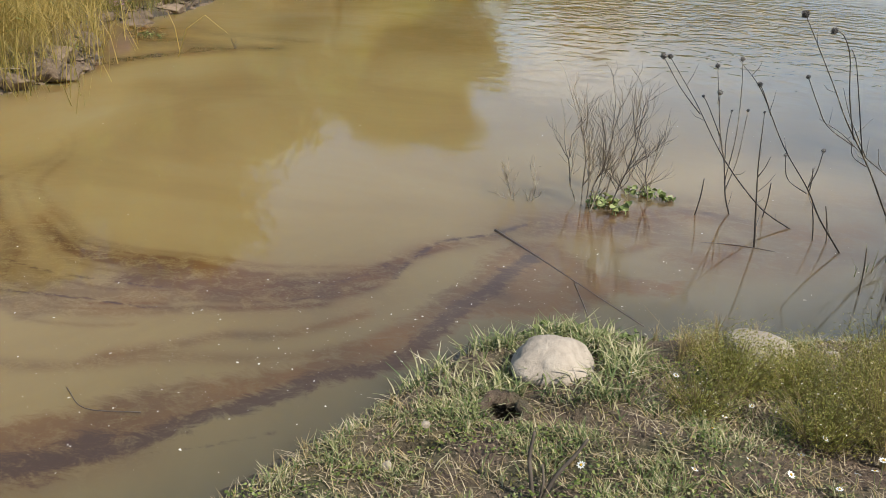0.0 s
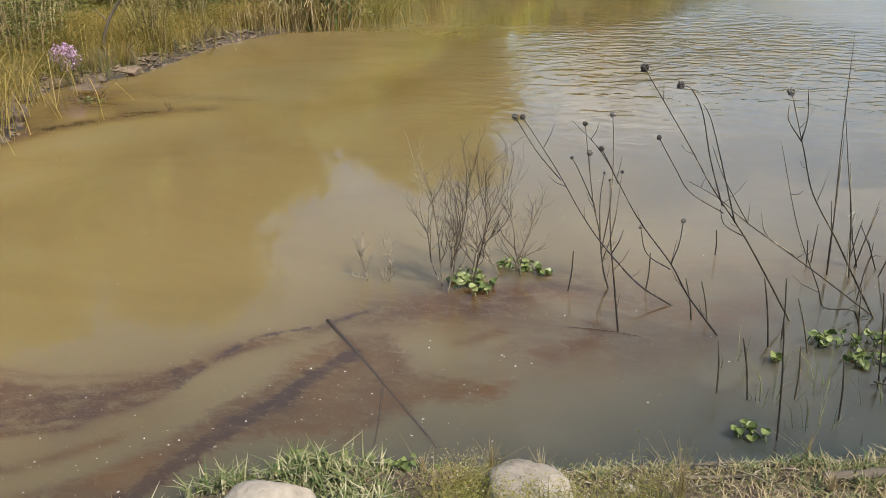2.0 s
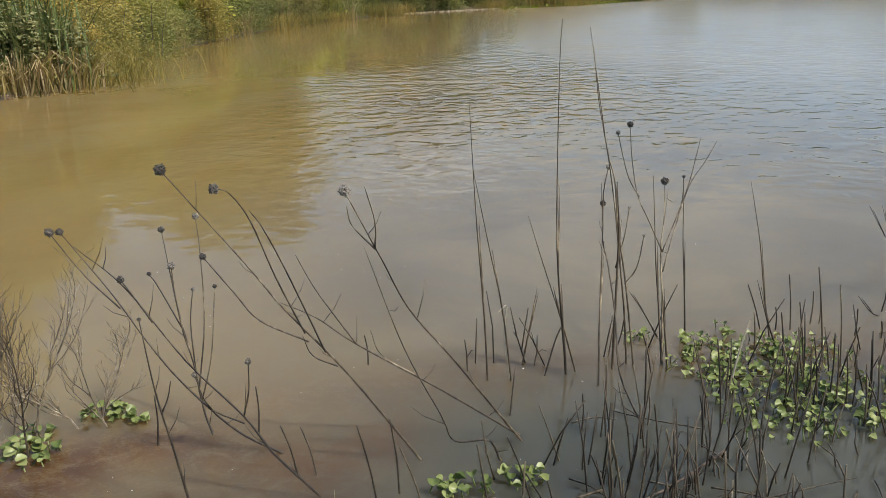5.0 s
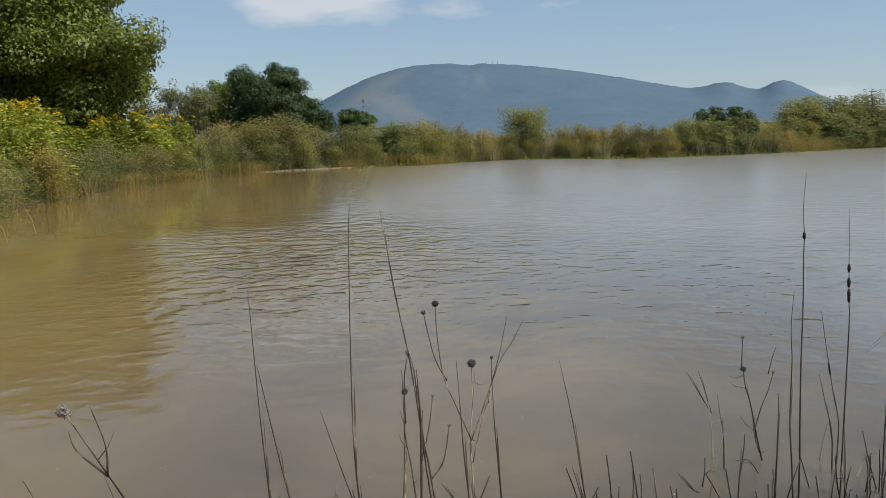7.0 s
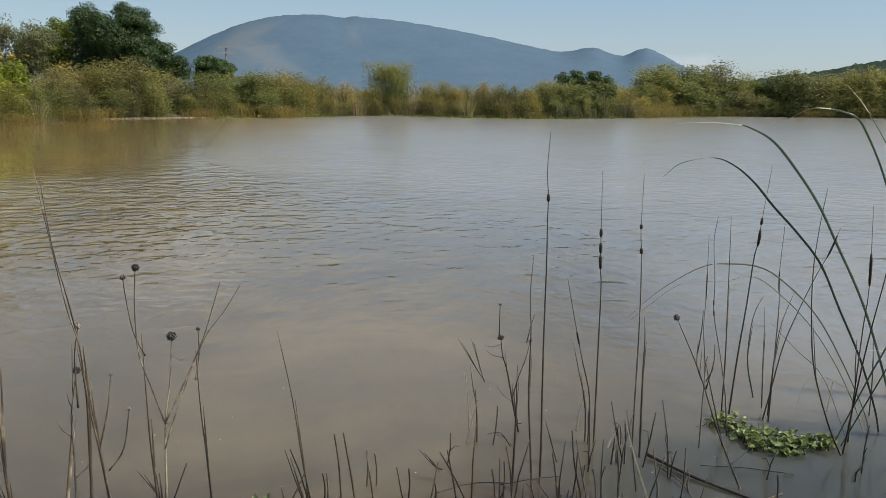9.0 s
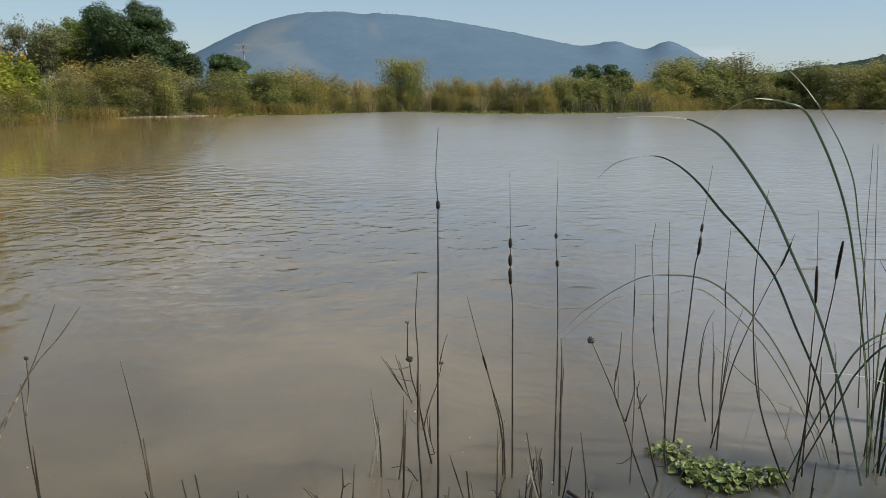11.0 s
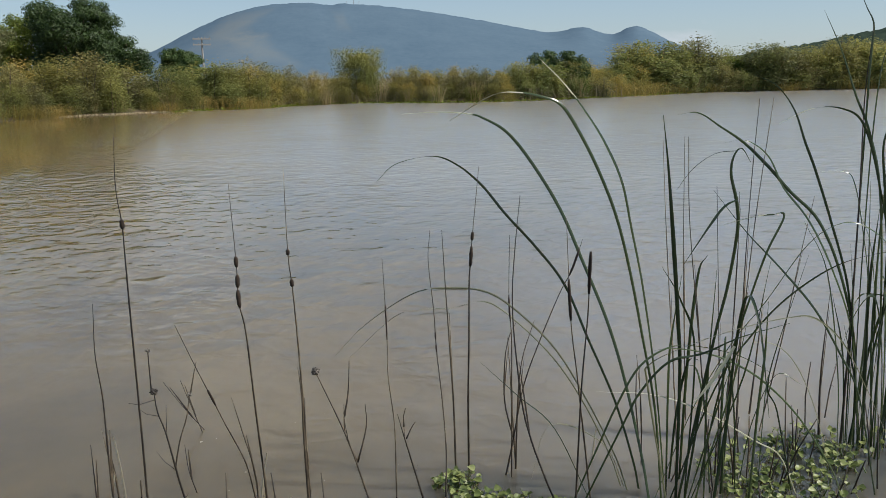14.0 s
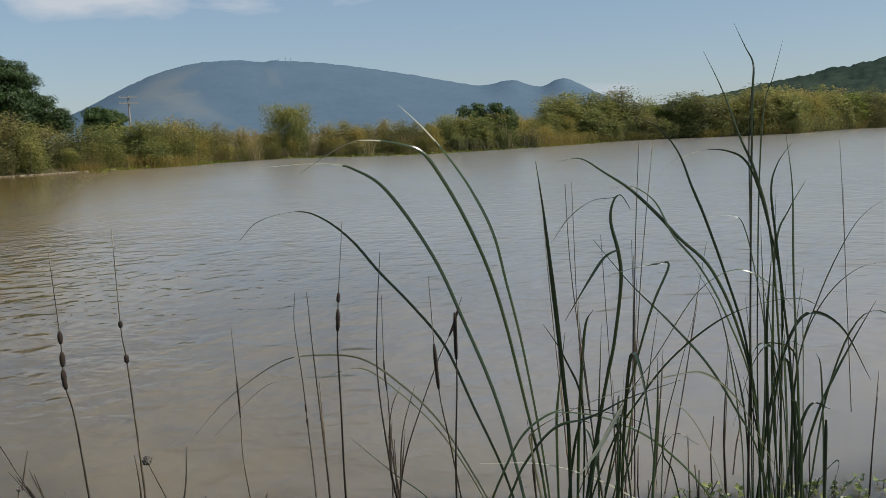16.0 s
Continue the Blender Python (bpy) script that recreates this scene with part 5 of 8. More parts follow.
stub([(4.47, 4.82, 0.00), (4.43, 4.81, 0.54)])
stub([(4.57, 5.18, 0.00), (4.56, 5.18, 0.26)])
stub([(4.73, 5.05, -0.00), (4.71, 5.05, 0.28)])
stub([(5.64, 5.79, -0.00), (5.59, 5.79, 0.29)])
stub([(5.89, 6.40, 0.00), (5.85, 6.40, 0.24)])
stub([(5.60, 5.95, 0.00), (5.57, 5.94, 0.32)])
reed([(4.89, 6.77, 0.00), (4.88, 6.77, 0.33), (4.85, 6.76, 0.87), (4.83, 6.75, 1.41)])
reed([(5.01, 6.76, 0.00), (4.97, 6.78, 0.38), (4.91, 6.80, 0.69), (4.84, 6.82, 1.07)])
dry_leaf([(5.00, 6.79, 0.00), (4.98, 6.78, 0.29), (4.99, 6.78, 0.40), (4.95, 6.78, 0.37)])
reed([(5.29, 6.84, 0.00), (5.26, 6.85, 0.35), (5.24, 6.87, 0.67), (5.24, 6.90, 1.07), (5.25, 6.94, 1.58), (5.26, 6.95, 1.75)])
reed([(5.29, 6.84, 0.00), (5.27, 6.84, 0.27), (5.25, 6.84, 0.49), (5.24, 6.84, 0.67)], 0.0080)
reed([(5.34, 6.87, 0.00), (5.28, 6.87, 0.23), (5.24, 6.86, 0.37), (5.16, 6.86, 0.63), (5.10, 6.85, 0.84)])
stub([(5.18, 6.82, 0.00), (5.23, 6.82, 0.19), (5.26, 6.82, 0.27)])
reed([(5.61, 6.96, 0.00), (5.59, 6.97, 0.30), (5.56, 6.97, 0.56), (5.53, 6.98, 0.83), (5.49, 6.99, 1.10), (5.44, 6.99, 1.36), (5.41, 7.00, 1.62)])
reed([(5.64, 6.91, 0.00), (5.59, 6.92, 0.43), (5.54, 6.93, 0.76), (5.52, 6.94, 0.98), (5.48, 6.95, 1.14), (5.43, 6.96, 1.45), (5.39, 6.97, 1.71)])
reed([(5.53, 6.90, 0.00), (5.54, 6.90, 0.58), (5.54, 6.90, 0.80), (5.52, 6.90, 0.98)], 0.0080)
reed([(5.44, 6.71, 0.00), (5.45, 6.83, 0.33), (5.47, 6.97, 0.67), (5.47, 7.07, 0.95)])
reed([(5.79, 6.96, 0.00), (5.77, 7.00, 0.29), (5.75, 7.03, 0.53), (5.74, 7.06, 0.75), (5.73, 7.10, 0.97)])
reed([(5.82, 6.96, 0.00), (5.79, 6.96, 0.27), (5.77, 6.96, 0.45)], 0.0070)
reed([(5.98, 7.31, 0.00), (5.96, 7.31, 0.31), (5.94, 7.31, 0.56), (5.93, 7.31, 0.82)])
reed([(5.07, 6.96, 0.00), (5.11, 6.96, 0.22), (5.15, 6.97, 0.44)])
seed_plant([
    ([(5.79, 6.95, 0.00), (5.80, 7.06, 0.26), (5.80, 7.18, 0.55), (5.82, 7.24, 0.70), (5.83, 7.32, 0.89)], 0.034),
    ([(5.80, 7.15, 0.56), (5.74, 7.24, 0.70), (5.69, 7.32, 0.82), (5.67, 7.43, 1.00), (5.67, 7.53, 1.16)], 0.028),
    ([(5.71, 7.38, 0.79), (5.66, 7.44, 0.88), (5.63, 7.50, 1.00), (5.61, 7.56, 1.11)], 0.020),
    ([(5.80, 7.15, 0.55), (5.87, 7.23, 0.68), (5.96, 7.35, 0.86), (6.01, 7.43, 1.00), (6.04, 7.48, 1.09)], 0.000),
    ([(5.80, 7.10, 0.46), (5.85, 7.18, 0.60), (5.96, 7.34, 0.85), (6.06, 7.43, 0.97), (6.13, 7.49, 1.07)], 0.000),
    ([(5.92, 7.38, 0.66), (5.94, 7.38, 0.78), (5.94, 7.38, 0.90)], 0.014),
], 'dark branching dead weed with round seed heads')
seed_plant([
    ([(5.60, 6.32, 0.00), (5.55, 6.42, 0.08), (5.51, 6.53, 0.19), (5.51, 6.71, 0.38), (5.49, 6.86, 0.57), (5.47, 6.96, 0.69), (5.48, 7.07, 0.84)], 0.024),
    ([(5.48, 7.05, 0.69), (5.48, 7.05, 0.90), (5.50, 7.05, 1.03)], 0.020),
    ([(5.59, 7.00, 0.43), (5.65, 7.00, 0.52), (5.68, 7.00, 0.69)], 0.013),
    ([(5.55, 7.05, 0.50), (5.59, 7.05, 0.67), (5.61, 7.05, 0.82)], 0.010),
], 'dead seed-head weed with round spiky heads standing in the water')
reed([(5.83, 7.31, 0.00), (5.74, 7.30, 0.16), (5.66, 7.30, 0.28)], 0.0065)
stub([(5.72, 6.86, 0.00), (5.67, 6.86, 0.22)])
stub([(5.58, 7.14, 0.00), (5.62, 7.15, 0.18)])
reed([(6.43, 7.27, 0.00), (6.39, 7.30, 0.25), (6.35, 7.33, 0.55), (6.29, 7.37, 0.87)])
reed([(6.43, 7.16, 0.00), (6.36, 7.15, 0.19), (6.30, 7.15, 0.39)], 0.0065)
reed([(7.76, 8.88, 0.00), (7.66, 8.87, 0.15), (7.56, 8.86, 0.32)], 0.0030)
stub([(6.42, 6.69, 0.00), (6.36, 6.69, 0.45)])
stub([(6.61, 6.98, 0.00), (6.54, 6.98, 0.52)])
stub([(6.68, 6.93, 0.00), (6.63, 6.92, 0.45)])
stub([(6.41, 6.98, 0.00), (6.38, 6.98, 0.28)])
stub([(6.30, 7.10, 0.00), (6.28, 7.10, 0.24)])
stub([(5.87, 6.38, 0.00), (5.85, 6.37, 0.13)])
stub([(5.90, 6.38, 0.00), (5.87, 6.37, 0.15)])
stub([(5.93, 6.29, 0.00), (5.89, 6.29, 0.44)])
stub([(6.75, 6.93, 0.00), (6.75, 6.93, 0.13)])
stub([(6.71, 6.65, 0.00), (6.69, 6.65, 0.28)])
stub([(6.87, 6.93, 0.00), (6.88, 6.93, 0.16)])
stub([(6.65, 6.42, 0.00), (6.62, 6.41, 0.31)])
stub([(6.58, 6.51, 0.00), (6.57, 6.51, 0.24)])
stub([(6.57, 6.35, 0.00), (6.54, 6.34, 0.30)])
stub([(6.50, 6.50, 0.00), (6.48, 6.50, 0.32)])
stub([(6.38, 6.50, 0.00), (6.36, 6.50, 0.32)])
stub([(6.31, 6.48, 0.00), (6.30, 6.48, 0.29)])
stub([(7.06, 6.93, 0.00), (6.99, 6.93, 0.42)])
stub([(6.51, 6.60, 0.00), (6.50, 6.60, 0.33)])
stub([(6.55, 6.51, 0.00), (6.52, 6.50, 0.29)])
stub([(5.32, 6.27, 0.00), (5.32, 6.27, 0.19)])
stub([(5.62, 6.33, 0.00), (5.62, 6.33, 0.15)])
stub([(6.71, 6.46, 0.00), (6.68, 6.46, 0.39)])
stub([(6.45, 6.60, 0.00), (6.41, 6.60, 0.31)])
dry_leaf([(6.08, 6.72, 0.00), (6.11, 6.72, 0.18), (6.15, 6.73, 0.34)])
reed([(5.93, 6.54, 0.00), (5.88, 6.54, 0.19), (5.84, 6.53, 0.35)])
reed([(7.14, 7.60, 0.00), (7.09, 7.60, 0.03), (7.01, 7.59, 0.13)])
reed([(7.42, 7.29, -0.03), (7.43, 7.29, 0.33), (7.43, 7.29, 0.66)], 0.0075)
stub([(7.74, 7.16, 0.00), (7.70, 7.17, 0.18), (7.68, 7.17, 0.35)])
stub([(8.12, 7.46, 0.00), (8.11, 7.46, 0.25)])
dry_leaf([(8.05, 7.06, 0.00), (7.97, 7.08, 0.24), (7.92, 7.09, 0.42)])
stub([(6.42, 7.42, 0.00), (6.34, 7.44, 0.26)])
stub([(6.58, 7.40, 0.00), (6.55, 7.41, 0.33)])
stub([(6.72, 7.49, 0.00), (6.72, 7.49, 0.20)])
stub([(7.17, 7.27, 0.00), (7.05, 7.30, 0.24)])
stub([(6.77, 7.49, 0.00), (6.76, 7.49, 0.18)])
stub([(7.32, 7.25, 0.00), (7.30, 7.25, 0.15)])
stub([(7.36, 7.24, 0.00), (7.36, 7.24, 0.19)])
stub([(7.62, 7.18, 0.00), (7.59, 7.19, 0.24)])
stub([(7.81, 7.14, 0.00), (7.79, 7.15, 0.15)])
stub([(7.92, 7.12, 0.00), (7.90, 7.12, 0.27)])
stub([(7.70, 7.17, 0.00), (7.71, 7.16, 0.24)])
stub([(6.50, 7.40, 0.00), (6.49, 7.40, 0.14)])
stub([(6.90, 7.32, 0.00), (6.90, 7.32, 0.16)])
stub([(7.03, 7.29, 0.00), (7.02, 7.29, 0.10)])
stub([(8.69, 6.93, 0.00), (8.68, 6.93, 0.13)])
reed([(7.59, 7.81, 0.00), (7.53, 7.82, 0.08), (7.46, 7.84, 0.07)], 0.0040)
cattail([(7.60, 7.37, 0.00), (7.60, 7.37, 0.24), (7.60, 7.38, 0.43), (7.60, 7.39, 0.78), (7.60, 7.39, 1.12), (7.60, 7.40, 1.35), (7.60, 7.40, 1.47), (7.59, 7.40, 1.60), (7.60, 7.40, 1.79)], spikes=((0.808, 0.828),))
reed([(7.52, 7.27, 0.00), (7.50, 7.27, 0.30), (7.49, 7.28, 0.49), (7.49, 7.28, 0.71), (7.49, 7.28, 0.85), (7.48, 7.28, 1.01), (7.49, 7.28, 1.20)])
cattail([(8.07, 7.75, 0.00), (8.06, 7.73, 0.21), (8.04, 7.69, 0.55), (8.02, 7.65, 0.93), (8.00, 7.63, 1.07), (8.00, 7.64, 1.23), (7.99, 7.64, 1.57)], spikes=((0.776, 0.805), (0.722, 0.756), (0.667, 0.715),))
cattail([(8.03, 7.74, 0.00), (8.01, 7.70, 0.17), (7.98, 7.65, 0.35), (7.91, 7.60, 0.55), (7.87, 7.57, 0.67), (7.81, 7.52, 0.85), (7.75, 7.47, 1.04)], spikes=((0.625, 0.702),), thick=0.6)
reed([(8.03, 7.78, 0.00), (8.02, 7.78, 0.23), (7.98, 7.79, 0.41), (7.94, 7.80, 0.59)])
dry_leaf([(8.04, 7.93, 0.00), (8.06, 7.93, 0.14), (8.08, 7.92, 0.25)])
cattail([(8.25, 7.63, 0.00), (8.25, 7.63, 0.23), (8.24, 7.61, 0.63), (8.23, 7.60, 0.92), (8.22, 7.60, 1.14), (8.21, 7.60, 1.27), (8.21, 7.60, 1.63)], spikes=((0.775, 0.790), (0.692, 0.711),))
reed([(8.24, 7.52, 0.00), (8.23, 7.52, 0.49), (8.23, 7.52, 0.66), (8.22, 7.52, 0.80)], 0.0075)
seed_plant([
    ([(7.70, 7.99, 0.00), (7.67, 8.00, 0.14), (7.63, 8.02, 0.36), (7.60, 8.03, 0.47), (7.59, 8.04, 0.57)], 0.028),
    ([(7.58, 8.04, 0.58), (7.58, 8.04, 0.66), (7.58, 8.04, 0.77)], 0.016),
    ([(7.66, 8.01, 0.20), (7.69, 8.00, 0.33), (7.73, 7.99, 0.45), (7.75, 7.98, 0.56)], 0.016),
    ([(7.75, 8.04, 0.53), (7.77, 8.04, 0.62), (7.79, 8.03, 0.70)], 0.000),
], 'dead seed-head weed with round spiky heads standing in the water')
reed([(7.75, 8.85, 0.00), (7.70, 8.86, 0.16), (7.65, 8.87, 0.32)], 0.0030)
reed([(7.74, 8.11, 0.00), (7.71, 8.12, 0.12), (7.70, 8.13, 0.25)], 0.0030)
dry_leaf([(7.36, 7.90, 0.00), (7.38, 7.89, 0.12), (7.41, 7.88, 0.26)])
reed([(7.42, 7.90, 0.00), (7.41, 7.90, 0.22), (7.39, 7.90, 0.32), (7.37, 7.91, 0.47)], 0.0060)
dry_leaf([(7.42, 8.07, 0.00), (7.41, 8.07, 0.18), (7.39, 8.08, 0.36)])
dry_leaf([(8.12, 7.67, 0.00), (8.15, 7.67, 0.08), (8.17, 7.66, 0.15)])
stub([(8.19, 7.67, 0.00), (8.17, 7.68, 0.13)])
stub([(8.21, 7.69, 0.00), (8.20, 7.69, 0.12)])
stub([(7.50, 7.85, 0.00), (7.52, 7.85, 0.23)])
cattail([(8.63, 7.56, 0.00), (8.63, 7.56, 0.21), (8.63, 7.56, 0.47), (8.61, 7.57, 0.70), (8.61, 7.57, 0.90), (8.60, 7.57, 1.23)], spikes=((0.704, 0.833),), thick=0.4)
seed_plant([
    ([(8.78, 7.56, 0.00), (8.73, 7.57, 0.19), (8.68, 7.59, 0.39), (8.65, 7.59, 0.51)], 0.000),
    ([(8.70, 7.65, 0.36), (8.72, 7.64, 0.41), (8.74, 7.64, 0.44)], 0.000),
    ([(8.69, 7.65, 0.42), (8.69, 7.65, 0.47), (8.70, 7.65, 0.51)], 0.000),
], 'small forked dead weed over floating leaves')
cattail([(8.89, 7.69, 0.00), (8.92, 7.78, 0.21), (8.93, 7.88, 0.43), (8.93, 7.98, 0.66), (8.92, 7.98, 0.86), (8.90, 7.99, 1.11), (8.91, 7.98, 1.26)], spikes=((0.563, 0.593), (0.513, 0.542),), thick=0.5)
reed([(9.01, 7.94, 0.00), (9.00, 7.93, 0.38), (8.98, 7.92, 0.72), (8.96, 7.91, 1.05), (8.95, 7.91, 1.27)])
cattail([(9.09, 7.98, 0.00), (9.07, 7.91, 0.40), (9.06, 7.85, 0.73), (9.05, 7.80, 1.04), (9.05, 7.77, 1.14), (9.06, 7.77, 1.27), (9.09, 7.76, 1.58)], spikes=((0.784, 0.809), (0.706, 0.766),))
cattail([(9.27, 7.83, 0.00), (9.27, 7.83, 0.36), (9.27, 7.83, 0.72), (9.26, 7.84, 0.92), (9.26, 7.83, 1.24)], spikes=((0.652, 0.763),), thick=0.5)
reed([(9.42, 8.21, 0.00), (9.37, 8.23, 0.23), (9.37, 8.23, 0.46), (9.39, 8.22, 0.60), (9.43, 8.21, 0.69)])
reed([(9.36, 8.03, 0.00), (9.34, 8.03, 0.31), (9.33, 8.03, 0.50), (9.32, 8.04, 0.67)])
reed([(9.32, 7.91, 0.00), (9.33, 7.91, 0.35), (9.35, 7.90, 0.59), (9.41, 7.89, 0.79)])
reed([(9.36, 7.30, 0.00), (9.27, 7.32, 0.19), (9.17, 7.35, 0.50), (9.13, 7.36, 0.78), (9.11, 7.36, 1.04), (9.12, 7.36, 1.26), (9.14, 7.35, 1.50)])
cattail([(9.25, 7.86, 0.00), (9.29, 7.86, 0.19), (9.34, 7.85, 0.47), (9.42, 7.84, 0.70), (9.51, 7.82, 0.93), (9.57, 7.81, 1.05), (9.62, 7.80, 1.20)], spikes=((0.853, 0.963),), thick=0.7)
cattail([(9.39, 7.32, 0.00), (9.37, 7.25, 0.38), (9.35, 7.18, 0.72), (9.34, 7.11, 1.04), (9.33, 7.08, 1.19), (9.32, 7.05, 1.31)], spikes=((0.864, 1.000),), thick=0.9)
cattail([(9.53, 7.45, 0.00), (9.44, 7.34, 0.38), (9.35, 7.23, 0.75), (9.28, 7.14, 1.02), (9.26, 7.15, 1.43)], spikes=((0.709, 0.828),), thick=0.8)
dry_leaf([(9.73, 7.88, 0.00), (9.74, 7.88, 0.10), (9.75, 7.88, 0.20)])
reed([(10.07, 7.61, 0.00), (10.04, 7.61, 0.39), (10.01, 7.62, 0.76), (9.97, 7.63, 1.23), (9.94, 7.64, 1.68)], 0.0040)
reed([(9.96, 7.78, 0.00), (9.95, 7.78, 0.30), (9.92, 7.79, 0.59)], 0.0045)
seed_plant([
    ([(8.57, 7.07, 0.00), (8.46, 7.14, 0.30), (8.38, 7.21, 0.58), (8.27, 7.28, 0.86)], 0.026),
    ([(8.37, 7.23, 0.68), (8.39, 7.24, 0.78), (8.40, 7.25, 0.90)], 0.000),
    ([(8.41, 7.19, 0.50), (8.37, 7.22, 0.61), (8.37, 7.23, 0.73)], 0.000),
    ([(8.41, 7.19, 0.50), (8.45, 7.20, 0.64), (8.45, 7.21, 0.73)], 0.000),
], 'dark dead weed with one seed head over floating leaves')
PLANT = [thing("cattail_clump", (9.95, 7.4, 0), "green cattail clump with long arching blades in the water", "cattail")]
leaf([(9.85, 7.37, 0.00), (9.80, 7.37, 0.47), (9.72, 7.37, 0.85), (9.65, 7.38, 1.17), (9.58, 7.38, 1.40), (9.49, 7.39, 1.61), (9.40, 7.41, 1.78), (9.34, 7.42, 1.86), (9.27, 7.43, 1.89), (9.17, 7.45, 1.91), (9.06, 7.47, 1.90), (8.89, 7.51, 1.80)], 0.013, 'tip')
leaf([(9.88, 7.39, 0.00), (9.81, 7.38, 0.56), (9.73, 7.38, 1.03), (9.66, 7.38, 1.33), (9.61, 7.38, 1.53), (9.53, 7.39, 1.70), (9.44, 7.41, 1.84), (9.35, 7.42, 1.95), (9.26, 7.44, 2.04)], 0.014, 'tip')
leaf([(9.76, 7.34, 0.09), (9.76, 7.41, 0.24), (9.74, 7.56, 0.56), (9.70, 7.68, 0.82), (9.63, 7.82, 1.09), (9.56, 7.94, 1.33), (9.46, 8.07, 1.55), (9.36, 8.16, 1.70), (9.26, 8.24, 1.77), (9.20, 8.28, 1.79), (9.07, 8.37, 1.80), (8.89, 8.49, 1.79)], 0.014, 'tip')
leaf([(9.82, 7.54, 0.00), (9.80, 7.57, 0.14), (9.74, 7.66, 0.42), (9.64, 7.76, 0.71), (9.55, 7.85, 0.97), (9.43, 7.93, 1.15), (9.30, 8.01, 1.31), (9.20, 8.08, 1.45), (9.09, 8.14, 1.55), (8.98, 8.20, 1.59), (8.81, 8.28, 1.55), (8.72, 8.33, 1.46)], 0.012)
leaf([(9.75, 7.59, 0.00), (9.71, 7.64, 0.15), (9.61, 7.72, 0.39), (9.49, 7.81, 0.60), (9.34, 7.90, 0.77), (9.19, 7.98, 0.88), (9.03, 8.06, 0.84), (8.90, 8.12, 0.83), (8.76, 8.19, 0.78), (8.54, 8.32, 0.54)], 0.007, 'pale')
leaf([(9.76, 7.54, 0.00), (9.71, 7.58, 0.17), (9.59, 7.65, 0.44), (9.46, 7.72, 0.68), (9.31, 7.79, 0.85), (9.16, 7.86, 0.96), (8.98, 7.93, 0.98), (8.82, 7.99, 0.95), (8.60, 8.08, 0.79), (8.45, 8.15, 0.62)], 0.008, 'pale')
leaf([(9.76, 7.57, 0.00), (9.68, 7.59, 0.20), (9.56, 7.62, 0.30), (9.44, 7.65, 0.34), (9.37, 7.67, 0.28), (9.32, 7.68, 0.05)], 0.006, 'pale')
leaf([(9.54, 7.47, 0.00), (9.37, 7.51, 0.38), (9.20, 7.55, 0.55), (9.04, 7.59, 0.71)], 0.005)
leaf([(10.51, 7.28, 0.00), (10.42, 7.30, 0.20), (10.30, 7.33, 0.28), (10.06, 7.39, 0.43), (9.83, 7.44, 0.52), (9.57, 7.51, 0.54)], 0.006, 'dry')
leaf([(9.40, 7.42, 0.00), (9.54, 7.39, 0.35), (9.60, 7.37, 0.51), (9.70, 7.35, 0.70), (9.83, 7.32, 0.79), (9.96, 7.29, 0.79), (10.14, 7.24, 0.74), (10.29, 7.20, 0.65)], 0.009)
leaf([(9.45, 7.41, 0.00), (9.64, 7.36, 0.44), (9.71, 7.35, 0.58), (9.83, 7.32, 0.72), (9.98, 7.28, 0.76), (10.13, 7.24, 0.83), (10.34, 7.19, 0.89)], 0.010)
leaf([(9.94, 7.40, 0.02), (9.94, 7.41, 0.62), (9.92, 7.41, 0.87), (9.90, 7.42, 1.12), (9.87, 7.42, 1.39), (9.85, 7.43, 1.60), (9.82, 7.43, 1.80)], 0.016)
leaf([(9.90, 7.42, 0.02), (9.89, 7.42, 0.62), (9.90, 7.42, 0.82), (9.93, 7.41, 1.09)], 0.014)
leaf([(9.98, 7.39, 0.03), (10.00, 7.39, 0.72), (9.93, 7.41, 0.97), (9.84, 7.43, 1.13)], 0.008)
leaf([(9.99, 7.39, 0.06), (10.04, 7.38, 0.49), (10.09, 7.37, 0.82), (10.13, 7.36, 1.02), (10.16, 7.35, 1.28), (10.15, 7.35, 1.41), (10.12, 7.36, 1.54), (10.13, 7.36, 1.62), (10.16, 7.35, 1.65), (10.20, 7.34, 1.59)], 0.013)
leaf([(10.10, 7.27, 1.44), (10.05, 7.29, 1.41), (9.99, 7.30, 1.33), (9.89, 7.33, 1.16)], 0.010, 'fold')
leaf([(10.09, 7.28, 1.65), (10.00, 7.30, 1.64), (9.91, 7.32, 1.58), (9.84, 7.34, 1.48)], 0.009, 'fold')
leaf([(9.86, 7.43, 0.03), (10.01, 7.39, 0.46), (10.16, 7.35, 0.76), (10.30, 7.31, 0.96), (10.47, 7.27, 1.22), (10.61, 7.24, 1.31), (10.72, 7.21, 1.29), (10.83, 7.18, 1.20), (10.90, 7.16, 1.11)], 0.012)
leaf([(9.93, 7.41, 0.03), (10.10, 7.36, 0.56), (10.26, 7.33, 0.81), (10.39, 7.29, 0.97), (10.57, 7.25, 1.10), (10.73, 7.21, 1.16), (10.90, 7.16, 1.18), (11.01, 7.14, 1.13)], 0.011)
leaf([(10.86, 7.17, 0.00), (10.75, 7.20, 0.49), (10.64, 7.23, 0.72), (10.52, 7.26, 0.92), (10.36, 7.30, 1.11), (10.20, 7.34, 1.28), (10.05, 7.38, 1.47)], 0.011)
leaf([(9.82, 7.29, 0.10), (9.73, 7.32, 0.62), (9.74, 7.32, 0.72), (9.91, 7.27, 0.81), (10.13, 7.22, 0.88), (10.31, 7.17, 0.92), (10.42, 7.14, 0.92), (10.54, 7.11, 0.82), (10.65, 7.09, 0.64), (10.81, 7.05, 0.31)], 0.012, 'pale')
